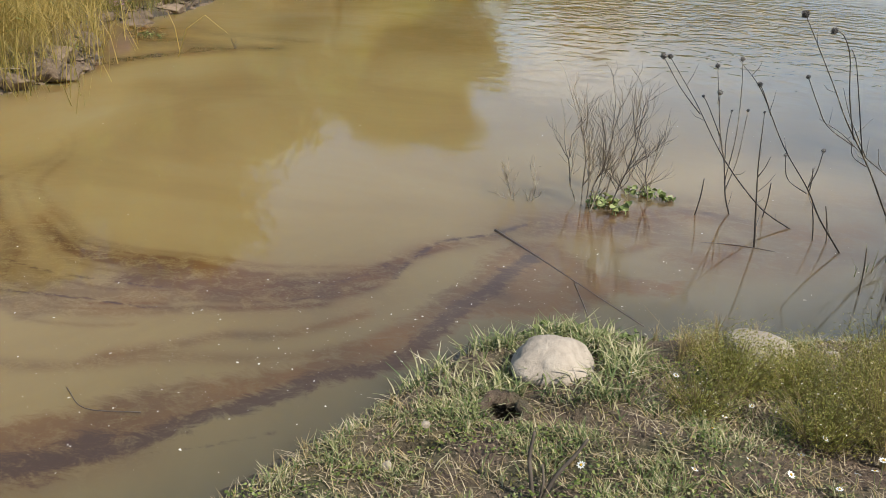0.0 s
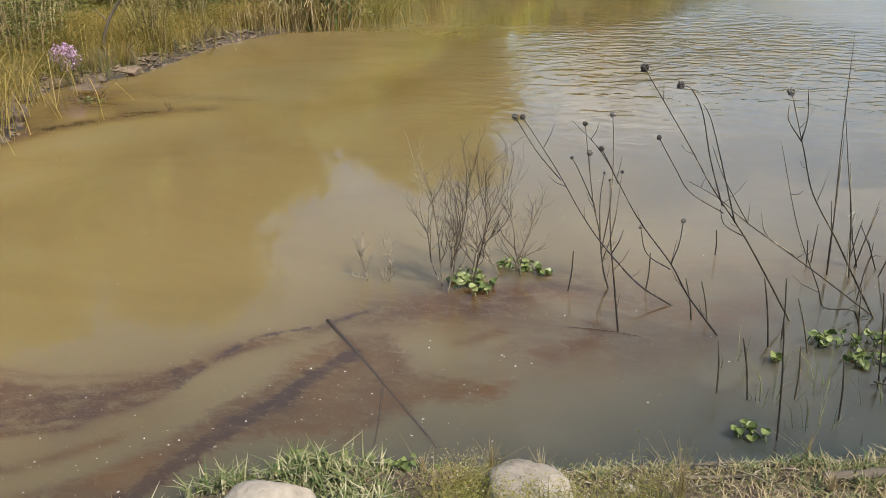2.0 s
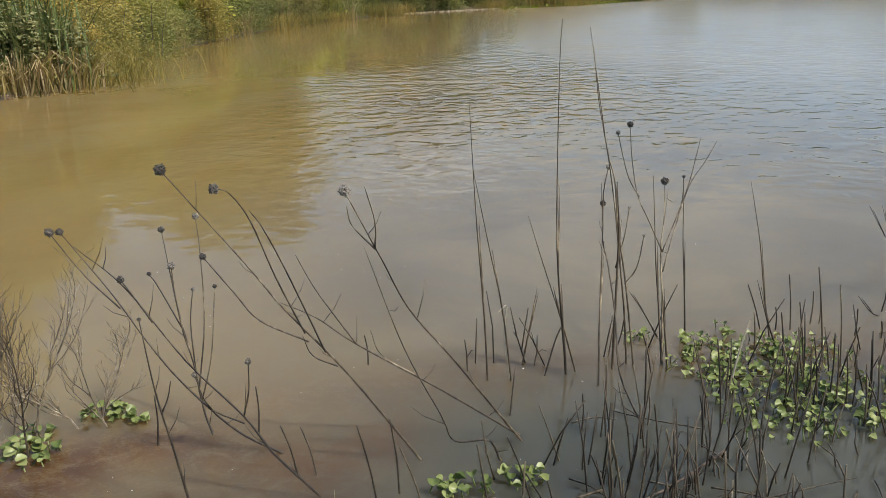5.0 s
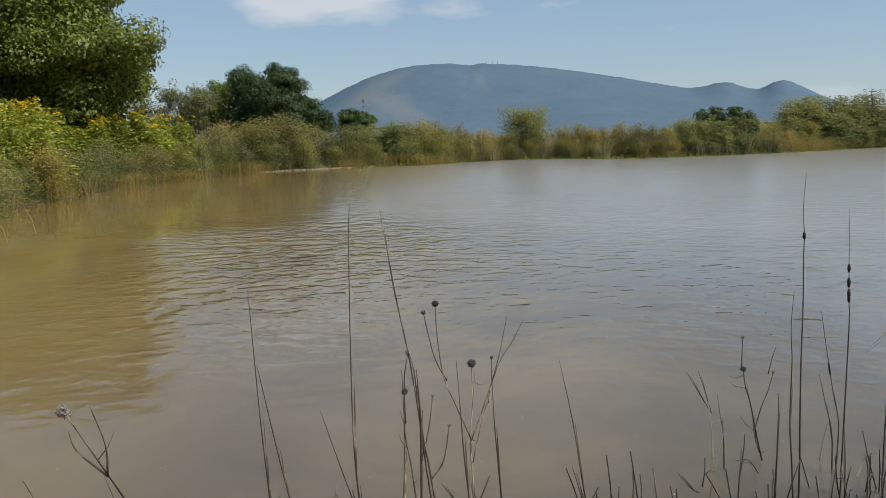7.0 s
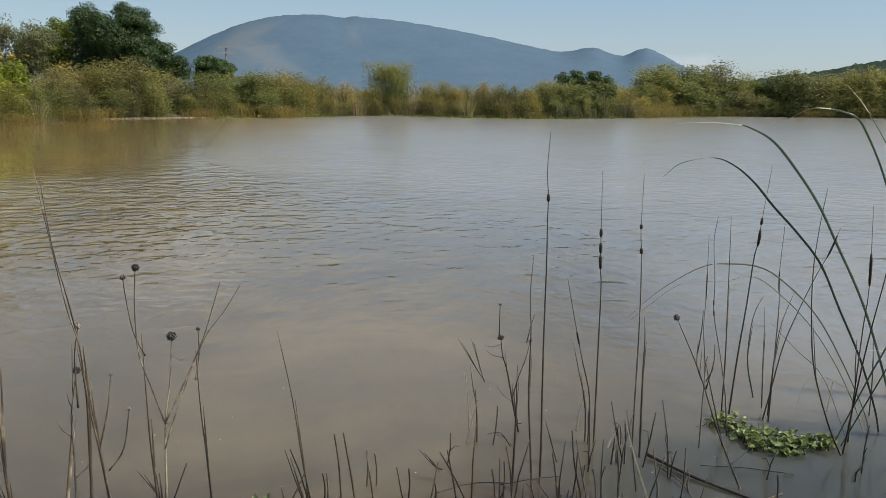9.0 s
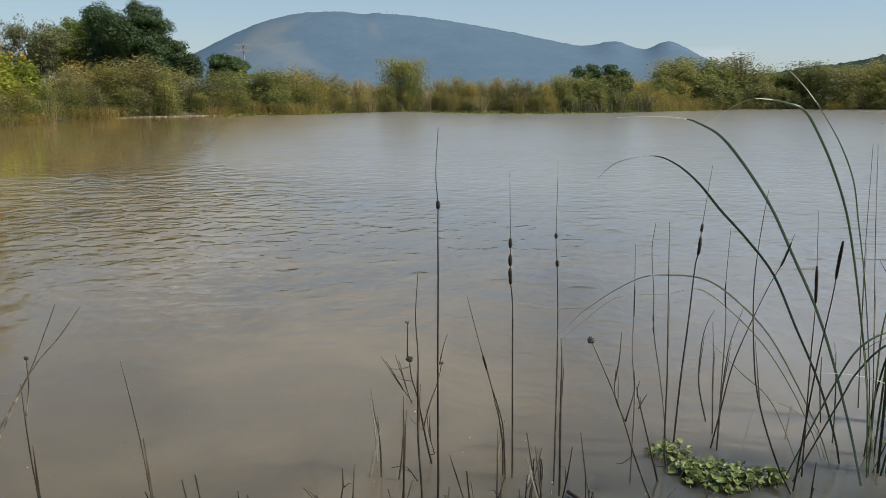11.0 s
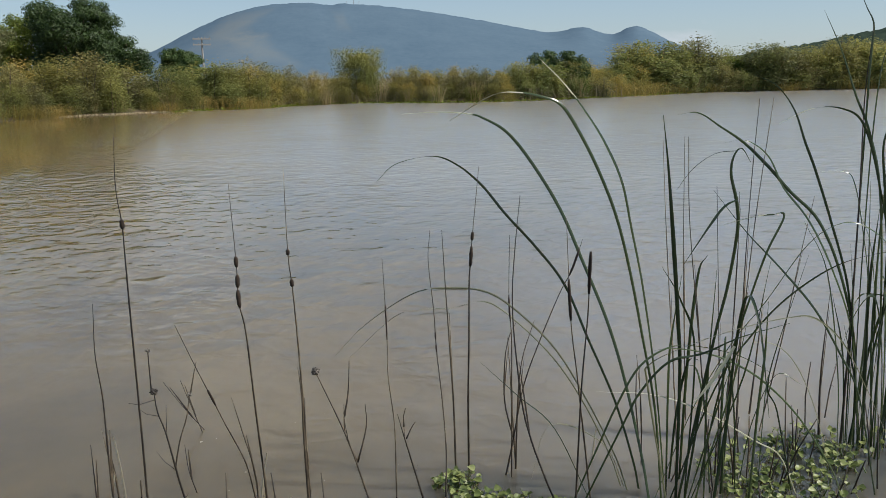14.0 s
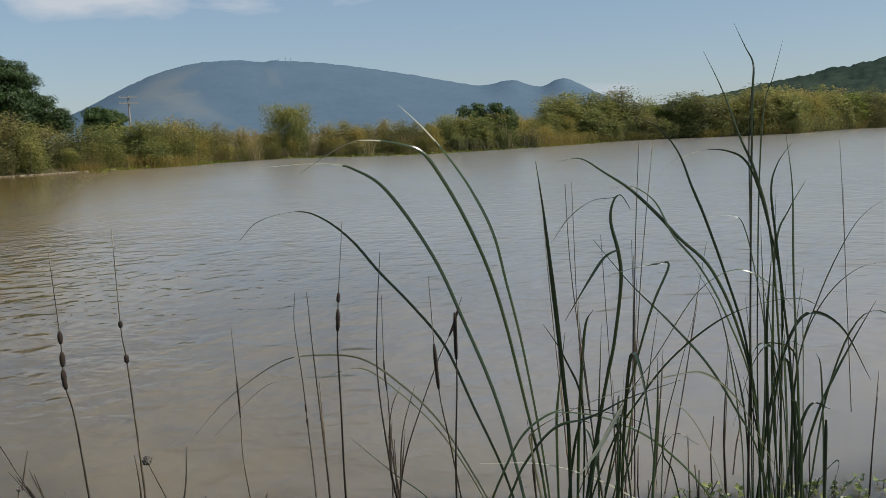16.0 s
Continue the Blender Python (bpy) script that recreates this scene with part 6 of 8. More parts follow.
leaf([(10.70, 7.20, 0.00), (10.64, 7.22, 0.15), (10.48, 7.26, 0.40), (10.31, 7.30, 0.58), (10.16, 7.34, 0.68), (10.02, 7.38, 0.73), (9.88, 7.41, 0.75), (9.77, 7.44, 0.73)], 0.009)
leaf([(9.93, 7.10, 0.00), (9.95, 7.10, 0.19), (9.99, 7.09, 0.58), (10.00, 7.09, 0.85)], 0.011)
leaf([(10.00, 7.09, 0.85), (9.93, 7.11, 0.72), (9.84, 7.13, 0.59)], 0.015, 'dry fold')
leaf([(10.85, 7.48, 0.00), (10.76, 7.50, 0.32), (10.64, 7.53, 0.57), (10.51, 7.56, 0.67), (10.36, 7.60, 0.65)], 0.008, 'pale')
leaf([(10.03, 7.37, 0.00), (10.06, 7.36, 0.23), (10.12, 7.35, 0.57), (10.22, 7.32, 0.97), (10.28, 7.30, 1.19), (10.35, 7.29, 1.35), (10.30, 7.30, 1.36), (10.21, 7.32, 1.35), (10.09, 7.35, 1.32)], 0.009, 'tip')
leaf([(9.94, 7.37, 0.04), (10.03, 7.34, 0.63), (10.09, 7.33, 0.98)], 0.012)
leaf([(10.02, 7.35, 0.04), (10.15, 7.31, 0.57), (10.20, 7.30, 0.87)], 0.011)
leaf([(9.99, 7.36, 0.04), (10.08, 7.33, 0.42), (10.14, 7.32, 0.65)], 0.013)
leaf([(10.05, 7.34, 0.05), (10.04, 7.34, 0.58), (10.06, 7.34, 1.12)], 0.008)
leaf([(10.14, 7.32, 0.03), (10.13, 7.32, 0.47), (10.15, 7.31, 0.95)], 0.009)
leaf([(10.26, 7.29, 0.00), (10.27, 7.28, 0.43), (10.29, 7.28, 0.72), (10.29, 7.28, 0.97)], 0.012)
leaf([(10.46, 7.24, 0.00), (10.36, 7.26, 0.44), (10.31, 7.27, 0.62), (10.45, 7.24, 1.18)], 0.006)
leaf([(10.00, 7.35, 0.04), (10.20, 7.30, 0.62), (10.29, 7.28, 1.16)], 0.008)
reed([(10.15, 7.42, 0.00), (10.09, 7.44, 0.48), (10.03, 7.45, 0.95), (9.99, 7.47, 1.35), (9.97, 7.47, 1.70)], 0.0040)
reed([(10.34, 7.54, 0.00), (10.34, 7.54, 0.47), (10.34, 7.54, 1.06), (10.35, 7.54, 1.51), (10.36, 7.53, 1.86)], 0.0040)
reed([(10.24, 7.50, 0.00), (10.27, 7.50, 0.36), (10.31, 7.49, 0.81), (10.34, 7.48, 1.32), (10.39, 7.47, 1.86)], 0.0045)
reed([(10.29, 7.60, 0.00), (10.28, 7.60, 0.31), (10.26, 7.61, 0.78), (10.22, 7.62, 1.45)], 0.0030)
PLANT = [thing("cattail_clump", (11.2, 7.6, 0), "tall dense green cattail clump with bent blades", "cattail")]
reed([(11.06, 7.65, 0.05), (11.06, 7.65, 0.68), (11.05, 7.65, 1.35), (11.04, 7.66, 1.84), (11.05, 7.65, 2.19)], 0.0070)
leaf([(11.08, 7.64, 0.05), (11.06, 7.65, 0.95), (11.05, 7.65, 1.74), (11.05, 7.65, 2.06), (11.05, 7.65, 2.19), (11.01, 7.66, 2.27), (10.96, 7.68, 2.38)], 0.011)
leaf([(11.22, 7.59, 0.06), (11.19, 7.60, 0.84), (11.14, 7.62, 1.40), (11.07, 7.65, 1.69), (11.00, 7.67, 1.85), (10.92, 7.70, 2.07), (10.83, 7.73, 2.26)], 0.012)
leaf([(11.12, 7.63, 0.06), (11.10, 7.64, 0.68), (11.09, 7.64, 1.22), (11.09, 7.64, 1.66), (11.10, 7.63, 1.99), (11.14, 7.62, 2.13), (11.18, 7.61, 2.29)], 0.013)
leaf([(11.31, 7.56, 0.04), (11.28, 7.57, 0.67), (11.25, 7.58, 1.21), (11.24, 7.59, 1.60), (11.20, 7.60, 1.87)], 0.014)
leaf([(11.15, 7.62, 0.05), (11.09, 7.64, 0.52), (11.03, 7.66, 0.90), (10.93, 7.69, 1.22), (10.84, 7.72, 1.48), (10.78, 7.74, 1.63), (10.72, 7.76, 1.79), (10.63, 7.79, 1.91), (10.53, 7.83, 1.96)], 0.011)
leaf([(11.27, 7.58, 0.11), (11.25, 7.58, 0.67), (11.21, 7.60, 1.05), (11.16, 7.61, 1.40), (11.14, 7.62, 1.61), (11.17, 7.61, 1.73), (11.23, 7.59, 1.82)], 0.010)
leaf([(11.20, 7.60, 0.07), (11.16, 7.61, 0.95), (11.17, 7.61, 1.35), (11.22, 7.59, 1.50), (11.30, 7.57, 1.64)], 0.009)
leaf([(11.25, 7.58, 0.05), (11.26, 7.58, 0.40), (11.29, 7.57, 0.78), (11.37, 7.54, 1.07), (11.47, 7.51, 1.31), (11.56, 7.48, 1.46), (11.69, 7.43, 1.56)], 0.011)
leaf([(11.26, 7.58, 0.11), (11.26, 7.58, 0.51), (11.29, 7.57, 0.78), (11.35, 7.55, 0.97), (11.45, 7.52, 1.12), (11.57, 7.48, 1.21), (11.70, 7.43, 1.23)], 0.007)
leaf([(11.29, 7.57, 0.05), (11.32, 7.56, 0.25), (11.39, 7.54, 0.50), (11.46, 7.51, 0.69), (11.55, 7.48, 0.88), (11.63, 7.45, 1.04)], 0.011)
leaf([(11.30, 7.57, 0.11), (11.29, 7.57, 0.56), (11.26, 7.58, 0.80), (11.13, 7.62, 0.85), (11.08, 7.64, 0.82), (11.05, 7.65, 0.71)], 0.008, 'tip')
leaf([(11.12, 7.63, 0.11), (11.09, 7.64, 0.57), (10.99, 7.67, 0.96), (10.87, 7.71, 1.23), (10.73, 7.76, 1.38), (10.62, 7.80, 1.51), (10.50, 7.84, 1.63), (10.39, 7.88, 1.71), (10.28, 7.91, 1.78), (10.18, 7.95, 1.77)], 0.014)
leaf([(11.14, 7.62, 0.11), (11.07, 7.64, 0.63), (10.95, 7.68, 0.98), (10.83, 7.73, 1.23), (10.70, 7.77, 1.40), (10.62, 7.80, 1.56), (10.51, 7.83, 1.64), (10.41, 7.87, 1.63)], 0.013)
leaf([(11.17, 7.61, 0.10), (11.13, 7.62, 0.84), (11.07, 7.64, 1.22), (11.02, 7.66, 1.43), (10.97, 7.68, 1.48), (10.84, 7.72, 1.48)], 0.009, 'tip')
leaf([(11.21, 7.60, 0.10), (11.20, 7.60, 1.05), (11.13, 7.62, 1.43), (11.04, 7.65, 1.71), (10.94, 7.69, 1.79), (10.80, 7.74, 1.79), (10.66, 7.79, 1.72)], 0.009, 'tip')
leaf([(11.30, 7.47, 0.11), (11.35, 7.45, 0.21), (11.41, 7.43, 0.27), (11.40, 7.43, 0.18), (11.38, 7.44, 0.08)], 0.014, 'tip')
leaf([(11.09, 7.64, 0.05), (11.07, 7.64, 0.68), (11.03, 7.66, 1.11)], 0.012)
leaf([(11.16, 7.61, 0.05), (11.13, 7.62, 0.84), (11.15, 7.62, 1.29)], 0.013)
leaf([(11.26, 7.58, 0.04), (11.23, 7.59, 0.67), (11.20, 7.60, 1.11)], 0.013)
leaf([(11.04, 7.65, 0.05), (11.02, 7.66, 0.41), (10.93, 7.69, 0.96), (10.80, 7.73, 1.23)], 0.010)
leaf([(11.18, 7.61, 0.05), (11.21, 7.60, 0.84), (11.22, 7.59, 1.27)], 0.012)
leaf([(11.24, 7.59, 0.04), (11.20, 7.60, 0.51), (11.13, 7.62, 1.06), (11.06, 7.65, 1.27)], 0.012)
leaf([(11.29, 7.57, 0.04), (11.26, 7.58, 0.51), (11.27, 7.58, 0.89), (11.30, 7.57, 1.21)], 0.011)
leaf([(11.07, 7.64, 0.05), (11.04, 7.66, 0.52), (10.96, 7.68, 0.85)], 0.013)
leaf([(11.14, 7.62, 0.05), (11.11, 7.63, 0.35), (11.03, 7.66, 0.68)], 0.012)
leaf([(11.33, 7.56, 0.04), (11.30, 7.57, 0.34), (11.28, 7.57, 0.67)], 0.012)
leaf([(11.21, 7.60, 0.05), (11.16, 7.61, 0.68), (11.16, 7.61, 1.58)], 0.009)
leaf([(11.11, 7.63, 0.05), (11.13, 7.62, 0.68), (11.10, 7.64, 1.43)], 0.010)
reed([(11.69, 7.50, 0.00), (11.69, 7.49, 0.30), (11.71, 7.49, 0.67)], 0.0060)
reed([(12.58, 8.51, 0.00), (12.51, 8.53, 0.99), (12.47, 8.54, 1.51), (12.45, 8.55, 1.78)], 0.0030)
reed([(10.47, 8.21, 0.00), (10.44, 8.22, 0.55), (10.42, 8.23, 1.02), (10.40, 8.23, 1.64)], 0.0040)
reed([(11.03, 7.78, 0.00), (11.02, 7.79, 0.36), (11.03, 7.78, 0.82)], 0.0090)
reed([(10.87, 8.18, 0.00), (10.90, 8.18, 0.43), (10.91, 8.17, 0.71)], 0.0070)
reed([(10.71, 8.17, 0.04), (10.72, 8.16, 0.88), (10.71, 8.16, 1.33)], 0.0040)
reed([(10.79, 7.94, 0.11), (10.87, 7.91, 0.63), (10.92, 7.89, 1.03), (10.97, 7.88, 1.33)], 0.0040)
# ---- floating water plants ----
M_PAD = leaf_material("floating_leaf", [(0.05, (0.040, 0.062, 0.018)), (0.36, (0.085, 0.12, 0.034)), (0.66, (0.20, 0.235, 0.075)), (1.0, (0.40, 0.42, 0.20))], 0.25, 0.38, 6.0, scatter=0.55)


def pad_mesh(seed):
    rs = random.Random(seed)
    b = Builder()
    verts = [(0, 0, 0.0)]
    k = 9
    for ring, (q, h) in enumerate(((0.55, 0.005), (1.0, 0.013))):
        for i in range(k):
            a = 2 * math.pi * i / k
            r = 0.0215 * q * (1 + rs.uniform(-0.1, 0.1)) * (0.86 if i == 0 else 1.0)
            verts.append((r * math.cos(a) * 1.12, r * math.sin(a), h * (1 + 0.7 * math.sin(2 * a + seed)) * rs.uniform(0.6, 1.2)))
    faces = [(0, 1 + i, 1 + (i + 1) % k) for i in range(k)] + [(1 + i, 1 + k + i, 1 + k + (i + 1) % k, 1 + (i + 1) % k) for i in range(k)]
    b.add(verts, faces)
    b.tube([(0, 0, 0), (-0.012, 0.003, -0.035), (-0.03, 0.0, -0.075)], [0.003, 0.004, 0.005], 4)
    return b.mesh("leaf", M_PAD, True)


PADS = [pad_mesh(i) for i in range(5)]


def water_plants(spots, n, label):
    """A drifting mat of floating plants; spots: (x, y, radius x, radius y)."""
    cx, cy = spots[0][:2]
    ob = thing("water_hyacinth_mat", (cx, cy, 0), label, "water plant", "floating water plants")
    weight = np.array([s[2] * s[3] for s in spots])
    weight /= weight.sum()
    for i in range(n):
        sx, sy, rx, ry = spots[int(rng.choice(len(spots), p=weight))]
        a, q = rng.uniform(0, 6.28), rng.random() ** 0.6
        leaf_ob = part("leaf", PADS[int(rng.integers(5))], ob)
        leaf_ob.matrix_local = pose(sx - cx + math.cos(a) * q * rx, sy - cy + math.sin(a) * q * ry, rng.uniform(0.006, 0.042), rng.normal(0, 13), rng.normal(0, 13), rng.uniform(0, 360)) @ Matrix.Scale(rng.uniform(0.55, 1.0) * (1.2 if n < 70 else 1.0), 4)
    return ob


MAT = "mat of small glossy green floating leaves among dead reeds"
SMALL = "small rosette of glossy green floating leaves"
water_plants([(2.83, 6.1, 0.11, 0.16), (2.95, 6.0, 0.06, 0.1)], 44, SMALL)
water_plants([(3.07, 6.38, 0.12, 0.07), (3.23, 6.34, 0.07, 0.04)], 38, SMALL)
water_plants([(4.80, 5.8, 0.12, 0.07), (4.86, 5.62, 0.08, 0.06), (5.05, 5.88, 0.11, 0.07), (5.0, 5.66, 0.07, 0.06), (5.1, 5.56, 0.05, 0.04)], 62, MAT)
water_plants([(4.52, 5.53, 0.03, 0.03)], 6, SMALL)
water_plants([(4.36, 4.82, 0.07, 0.05)], 14, SMALL)
water_plants([(2.7, 4.1, 0.09, 0.04), (2.88, 4.16, 0.05, 0.04), (3.03, 4.2, 0.09, 0.05)], 22, "green creeping leaves at the water's edge")
water_plants([(6.2, 7.05, 0.3, 0.3), (6.0, 7.0, 0.2, 0.3), (6.5, 7.1, 0.3, 0.22), (5.72, 7.28, 0.12, 0.07), (6.2, 7.38, 0.12, 0.08)], 225, "broad mat of glossy floating leaves among reed stubs")
water_plants([(6.25, 6.6, 0.32, 0.3), (6.6, 6.6, 0.25, 0.3), (6.3, 6.35, 0.35, 0.2)], 225, "broad mat of glossy floating leaves among reed stubs")
water_plants([(6.75, 6.3, 0.22, 0.22), (6.95, 6.75, 0.13, 0.2)], 70, MAT)
water_plants([(9.1, 7.5, 0.2, 0.17), (8.98, 7.84, 0.13, 0.09), (9.3, 7.45, 0.14, 0.08), (8.97, 7.62, 0.1, 0.12)], 270, MAT)
water_plants([(10.6, 7.5, 0.45, 0.35), (10.95, 7.7, 0.3, 0.25), (10.4, 7.3, 0.25, 0.25)], 290, MAT)
water_plants([(11.5, 7.5, 0.4, 0.3)], 80, MAT)
water_plants([(-3.35, 10.6, 0.18, 0.12)], 16, SMALL)

# more blades in the two green clumps
for cx, cy, n in ((10.2, 7.45, 6), (11.2, 7.55, 9)):
    PLANT = [thing("cattail_clump", (cx, cy, 0), "dense upright green cattail clump in the shallows", "cattail")]
    for _ in range(n):
        x, y = cx + rng.normal(0, 0.13), cy + rng.normal(0, 0.1)
        h, a, k = rng.uniform(0.5, 1.2), rng.uniform(0, 6.28), abs(rng.normal(0, 0.2))
        dx, dy = math.cos(a) * k * h, math.sin(a) * k * h
        leaf([(x, y, 0), (x + dx * 0.2, y + dy * 0.2, h * 0.5), (x + dx * 0.6, y + dy * 0.6, h * 0.88), (x + dx * 1.1, y + dy * 1.1, h - k * h * 0.5)], rng.uniform(0.009, 0.017))
    for _ in range(n // 3):         # blades whose tips have folded over
        x, y = cx + rng.normal(0, 0.12), cy + rng.normal(0, 0.1)
        h, a = rng.uniform(0.6, 1.3), rng.uniform(0, 6.28)
        dx, dy = math.cos(a) * h, math.sin(a) * h
        leaf([(x, y, 0), (x + dx * 0.08, y + dy * 0.08, h * 0.6), (x + dx * 0.22, y + dy * 0.22, h * 0.97), (x + dx * 0.42, y + dy * 0.42, h * 0.92), (x + dx * 0.6, y + dy * 0.6, h * 0.62)], rng.uniform(0.010, 0.018))

# loose stubs in the shallows
STUBS = []
for i in range(5):
    b = Builder()
    h = 0.10 + 0.075 * i
    b.tube([(0, 0, -0.25), (0.006, 0, h * 0.5), (0.0, 0.012 * (i - 2), h)], [0.0042, 0.0038, 0.0027], 5)
    if i % 2:
        b.tube([(0.004, 0, h * 0.4), (0.03, 0.01, h * 0.62), (0.05, 0.03, h * 0.6)], [0.003, 0.002, 0.001], 3)
    STUBS.append(b.mesh("stalk", M_STALK, True))


def loose_stubs(n, cx, cy, rx, ry):
    for _ in range(n):
        x, y = cx + rng.normal(0, rx), cy + rng.normal(0, ry)
        if shore_distance([x], [y])[0] > -0.06:
            continue
        ob = thing("reed_stub", (x, y, 0), "short broken dark reed stub in the water", "reed", "reed stubs in the shallows")
        piece = part("stalk", STUBS[int(rng.integers(5))], ob)
        piece.matrix_local = pose(0, 0, 0, rng.normal(0, 9), rng.normal(0, 9), rng.uniform(0, 360))


loose_stubs(70, 5.75, 5.75, 0.24, 0.28)
loose_stubs(64, 6.6, 6.5, 0.38, 0.28)
loose_stubs(40, 8.0, 7.0, 0.5, 0.3)
loose_stubs(26, 5.4, 5.7, 0.2, 0.42)
loose_stubs(10, 5.3, 7.0, 0.3, 0.12)
loose_stubs(34, 10.3, 7.5, 0.5, 0.25)

# ---- dry bushes in the water ----


def dry_bush(at, height, stems, spread, label):
    ob = thing("dry_bush", (*at, 0), label, "dry bush")
    for i in range(stems):
        b = Builder()

        def grow_twig(p, d, length, r, depth):
            line = [p]
            q, dd = p.copy(), d.copy()
            for _ in range(4):
                dd = dd + rng.normal(size=3) * 0.14 + np.array((0, 0, 0.06))
                dd /= np.linalg.norm(dd)
                q = q + dd * length / 4
                line.append(q)
            b.tube(line, taper(5, r, r * 0.55), 4 if depth else 5)
            if depth < 3:
                for j in range(2 if depth == 0 else 1, 5):
                    for _ in range(3 if depth == 0 else 2 if depth < 2 else 1):
                        if rng.random() < 0.8:
                            side = rng.normal(size=3) * 0.42
                            side[2] = abs(side[2]) * 0.3
                            e = dd + side
                            grow_twig(line[j], e / np.linalg.norm(e), length * rng.uniform(0.32, 0.5), r * 0.5, depth + 1)

        a = 2 * math.pi * i / stems + rng.uniform(-0.3, 0.3)
        wide = rng.uniform(0.2, 1.0) * 0.17 * height
        d = np.array((math.cos(a) * spread, math.sin(a) * spread, 1.0))
        foot = np.array((math.cos(a) * wide, math.sin(a) * wide, -0.2))
        grow_twig(foot, d / np.linalg.norm(d), (height + 0.2) * rng.uniform(0.6, 0.85), 0.0052, 0)
        part("branch", b.mesh("branch", M_TWIG), ob)
    return ob


dry_bush((2.74, 6.05), 0.66, 7, 0.1, "leafless grey-brown twiggy bush standing in the water")
dry_bush((3.08, 6.33), 0.5, 3, 0.2, "small leafless bush among floating leaves")
dry_bush((2.30, 5.98), 0.22, 2, 0.5, "tiny leafless twig in the water")
dry_bush((-2.1, 10.3), 0.08, 2, 0.8, "tiny twig caught in algae film")


def drift_stick(pts, r, label="dark waterlogged stick floating in the pond"):
    foot = pts[0]
    b = Builder()
    line = glide(local(pts, foot))
    b.tube(line, taper(len(line), r, r * 0.55), 6)
    ob = new("driftwood_stick", b.mesh("driftwood_stick", M_DARKSTICK, True))
    ob.matrix_world = pose(*foot)
    return tagged(ob, label, "stick")


M_DARKSTICK = grain_material("wet_wood", [(0.25, (0.022, 0.014, 0.01)), (0.55, (0.07, 0.047, 0.033)), (0.85, (0.15, 0.11, 0.08))], 25, 0.5, 0.4, 0.004)
drift_stick([(2.25, 5.38, -0.002), (2.5, 5.12, -0.006), (2.74, 4.86, -0.007), (2.95, 4.63, -0.006), (3.16, 4.4, -0.004)], 0.0125)
drift_stick([(2.79, 4.77, 0.002), (2.87, 4.5, 0.0), (2.94, 4.23, 0.0)], 0.004)
drift_stick([(3.25, 5.58, -0.005), (3.45, 5.63, -0.0035), (3.62, 5.65, 0.0015), (3.8, 5.64, 0.0005), (3.96, 5.6, -0.004), (4.3, 5.42, -0.006)], 0.0045)
drift_stick([(8.28, 7.51, 0.02), (8.4, 7.2, 0.015), (8.6, 6.9, 0.0)], 0.012)
drift_stick([(5.9, 6.1, 0.01), (5.6, 5.8, 0.02), (5.35, 5.65, 0.0)], 0.007)
drift_stick([(1.35, 3.05, 0.012), (1.15, 3.0, 0.02), (0.98, 3.12, 0.004)], 0.0028)

# fallen reeds lying on the water


def fallen_reeds(n, cx, cy, rx, ry):
    for _ in range(n):
        x, y = cx + rng.normal(0, rx), cy + rng.normal(0, ry)
        if shore_distance([x], [y])[0] > -0.02:
            continue
        k, a, sag = rng.uniform(0.15, 0.5), rng.uniform(0, 360), rng.uniform(-0.03, 0.03)
        b = Builder()
        line = glide([(-k / 2, 0, 0.0), (0, sag, 0.012), (k / 2, 0, 0.004)])
        b.tube(line, taper(len(line), 0.0045, 0.002), 4)
        ob = new("fallen_reed", b.mesh("fallen_reed", M_STALK, True))
        ob.matrix_world = pose(x, y, rng.uniform(0.0, 0.02), 0, rng.normal(0, 4), a)
        tagged(ob, "dead reed stalk fallen flat on the water", "reed", "fallen reeds in the shallows")


fallen_reeds(46, 5.7, 5.5, 0.45, 0.16)
fallen_reeds(24, 6.6, 6.0, 0.5, 0.25)
fallen_reeds(20, 8.1, 6.9, 0.5, 0.2)

# thin green grass rising from the shallows
for gx, gy, k in ((4.45, 5.15, 16), (4.7, 5.3, 18), (4.95, 5.25, 18), (4.3, 5.45, 8), (5.3, 5.35, 14), (4.62, 4.95, 10)):
    ob = thing("water_grass", (gx, gy, 0), "sparse thin green grass rising from the shallows", "grass tuft", "grass in the shallows")
    for _ in range(k):
        b = Builder()
        a, q, h = rng.uniform(0, 6.28), rng.uniform(0, 0.12), rng.uniform(0.08, 0.26)
        c = np.array((math.cos(a) * q, math.sin(a) * q, -0.05))
        d = np.array((math.cos(a + 0.5), math.sin(a + 0.5), 0)) * rng.uniform(0.1, 0.6) * h
        b.ribbon([c, c + d * 0.3 + np.array((0, 0, h * 0.6)), c + d + np.array((0, 0, h))], [0.004, 0.0035, 0.0008], (d[1], -d[0], 0.01))
        part("blade", b.mesh("blade", M_GRASS), ob)

# pale petals and seeds adrift
n = 900
pick = rng.random(n)
fx = np.where(pick < 0.6, rng.uniform(0.2, 3.4, n), rng.uniform(-3, 9, n))
fy = np.where(pick < 0.6, 2.6 + (fx - 0.2) * 0.72 + rng.normal(0, 0.45, n), rng.uniform(3, 9, n))
keep = shore_distance(fx, fy) < -0.05
fx, fy = fx[keep], fy[keep]
size = 0.0012 + 0.0055 * rng.random(len(fx)) ** 3.5
ang = rng.uniform(0, 6.28, len(fx))
corner = np.array([(-1, -0.6), (1, -0.5), (0.8, 0.6), (-0.9, 0.5)])
quads = np.zeros((len(fx), 4, 3))
for i, (cx, cy) in enumerate(corner):
    quads[:, i, 0] = fx + size * (cx * np.cos(ang) - cy * np.sin(ang))
    quads[:, i, 1] = fy + size * (cx * np.sin(ang) + cy * np.cos(ang))
    quads[:, i, 2] = 0.004 + size * 0.25 * (i % 2)
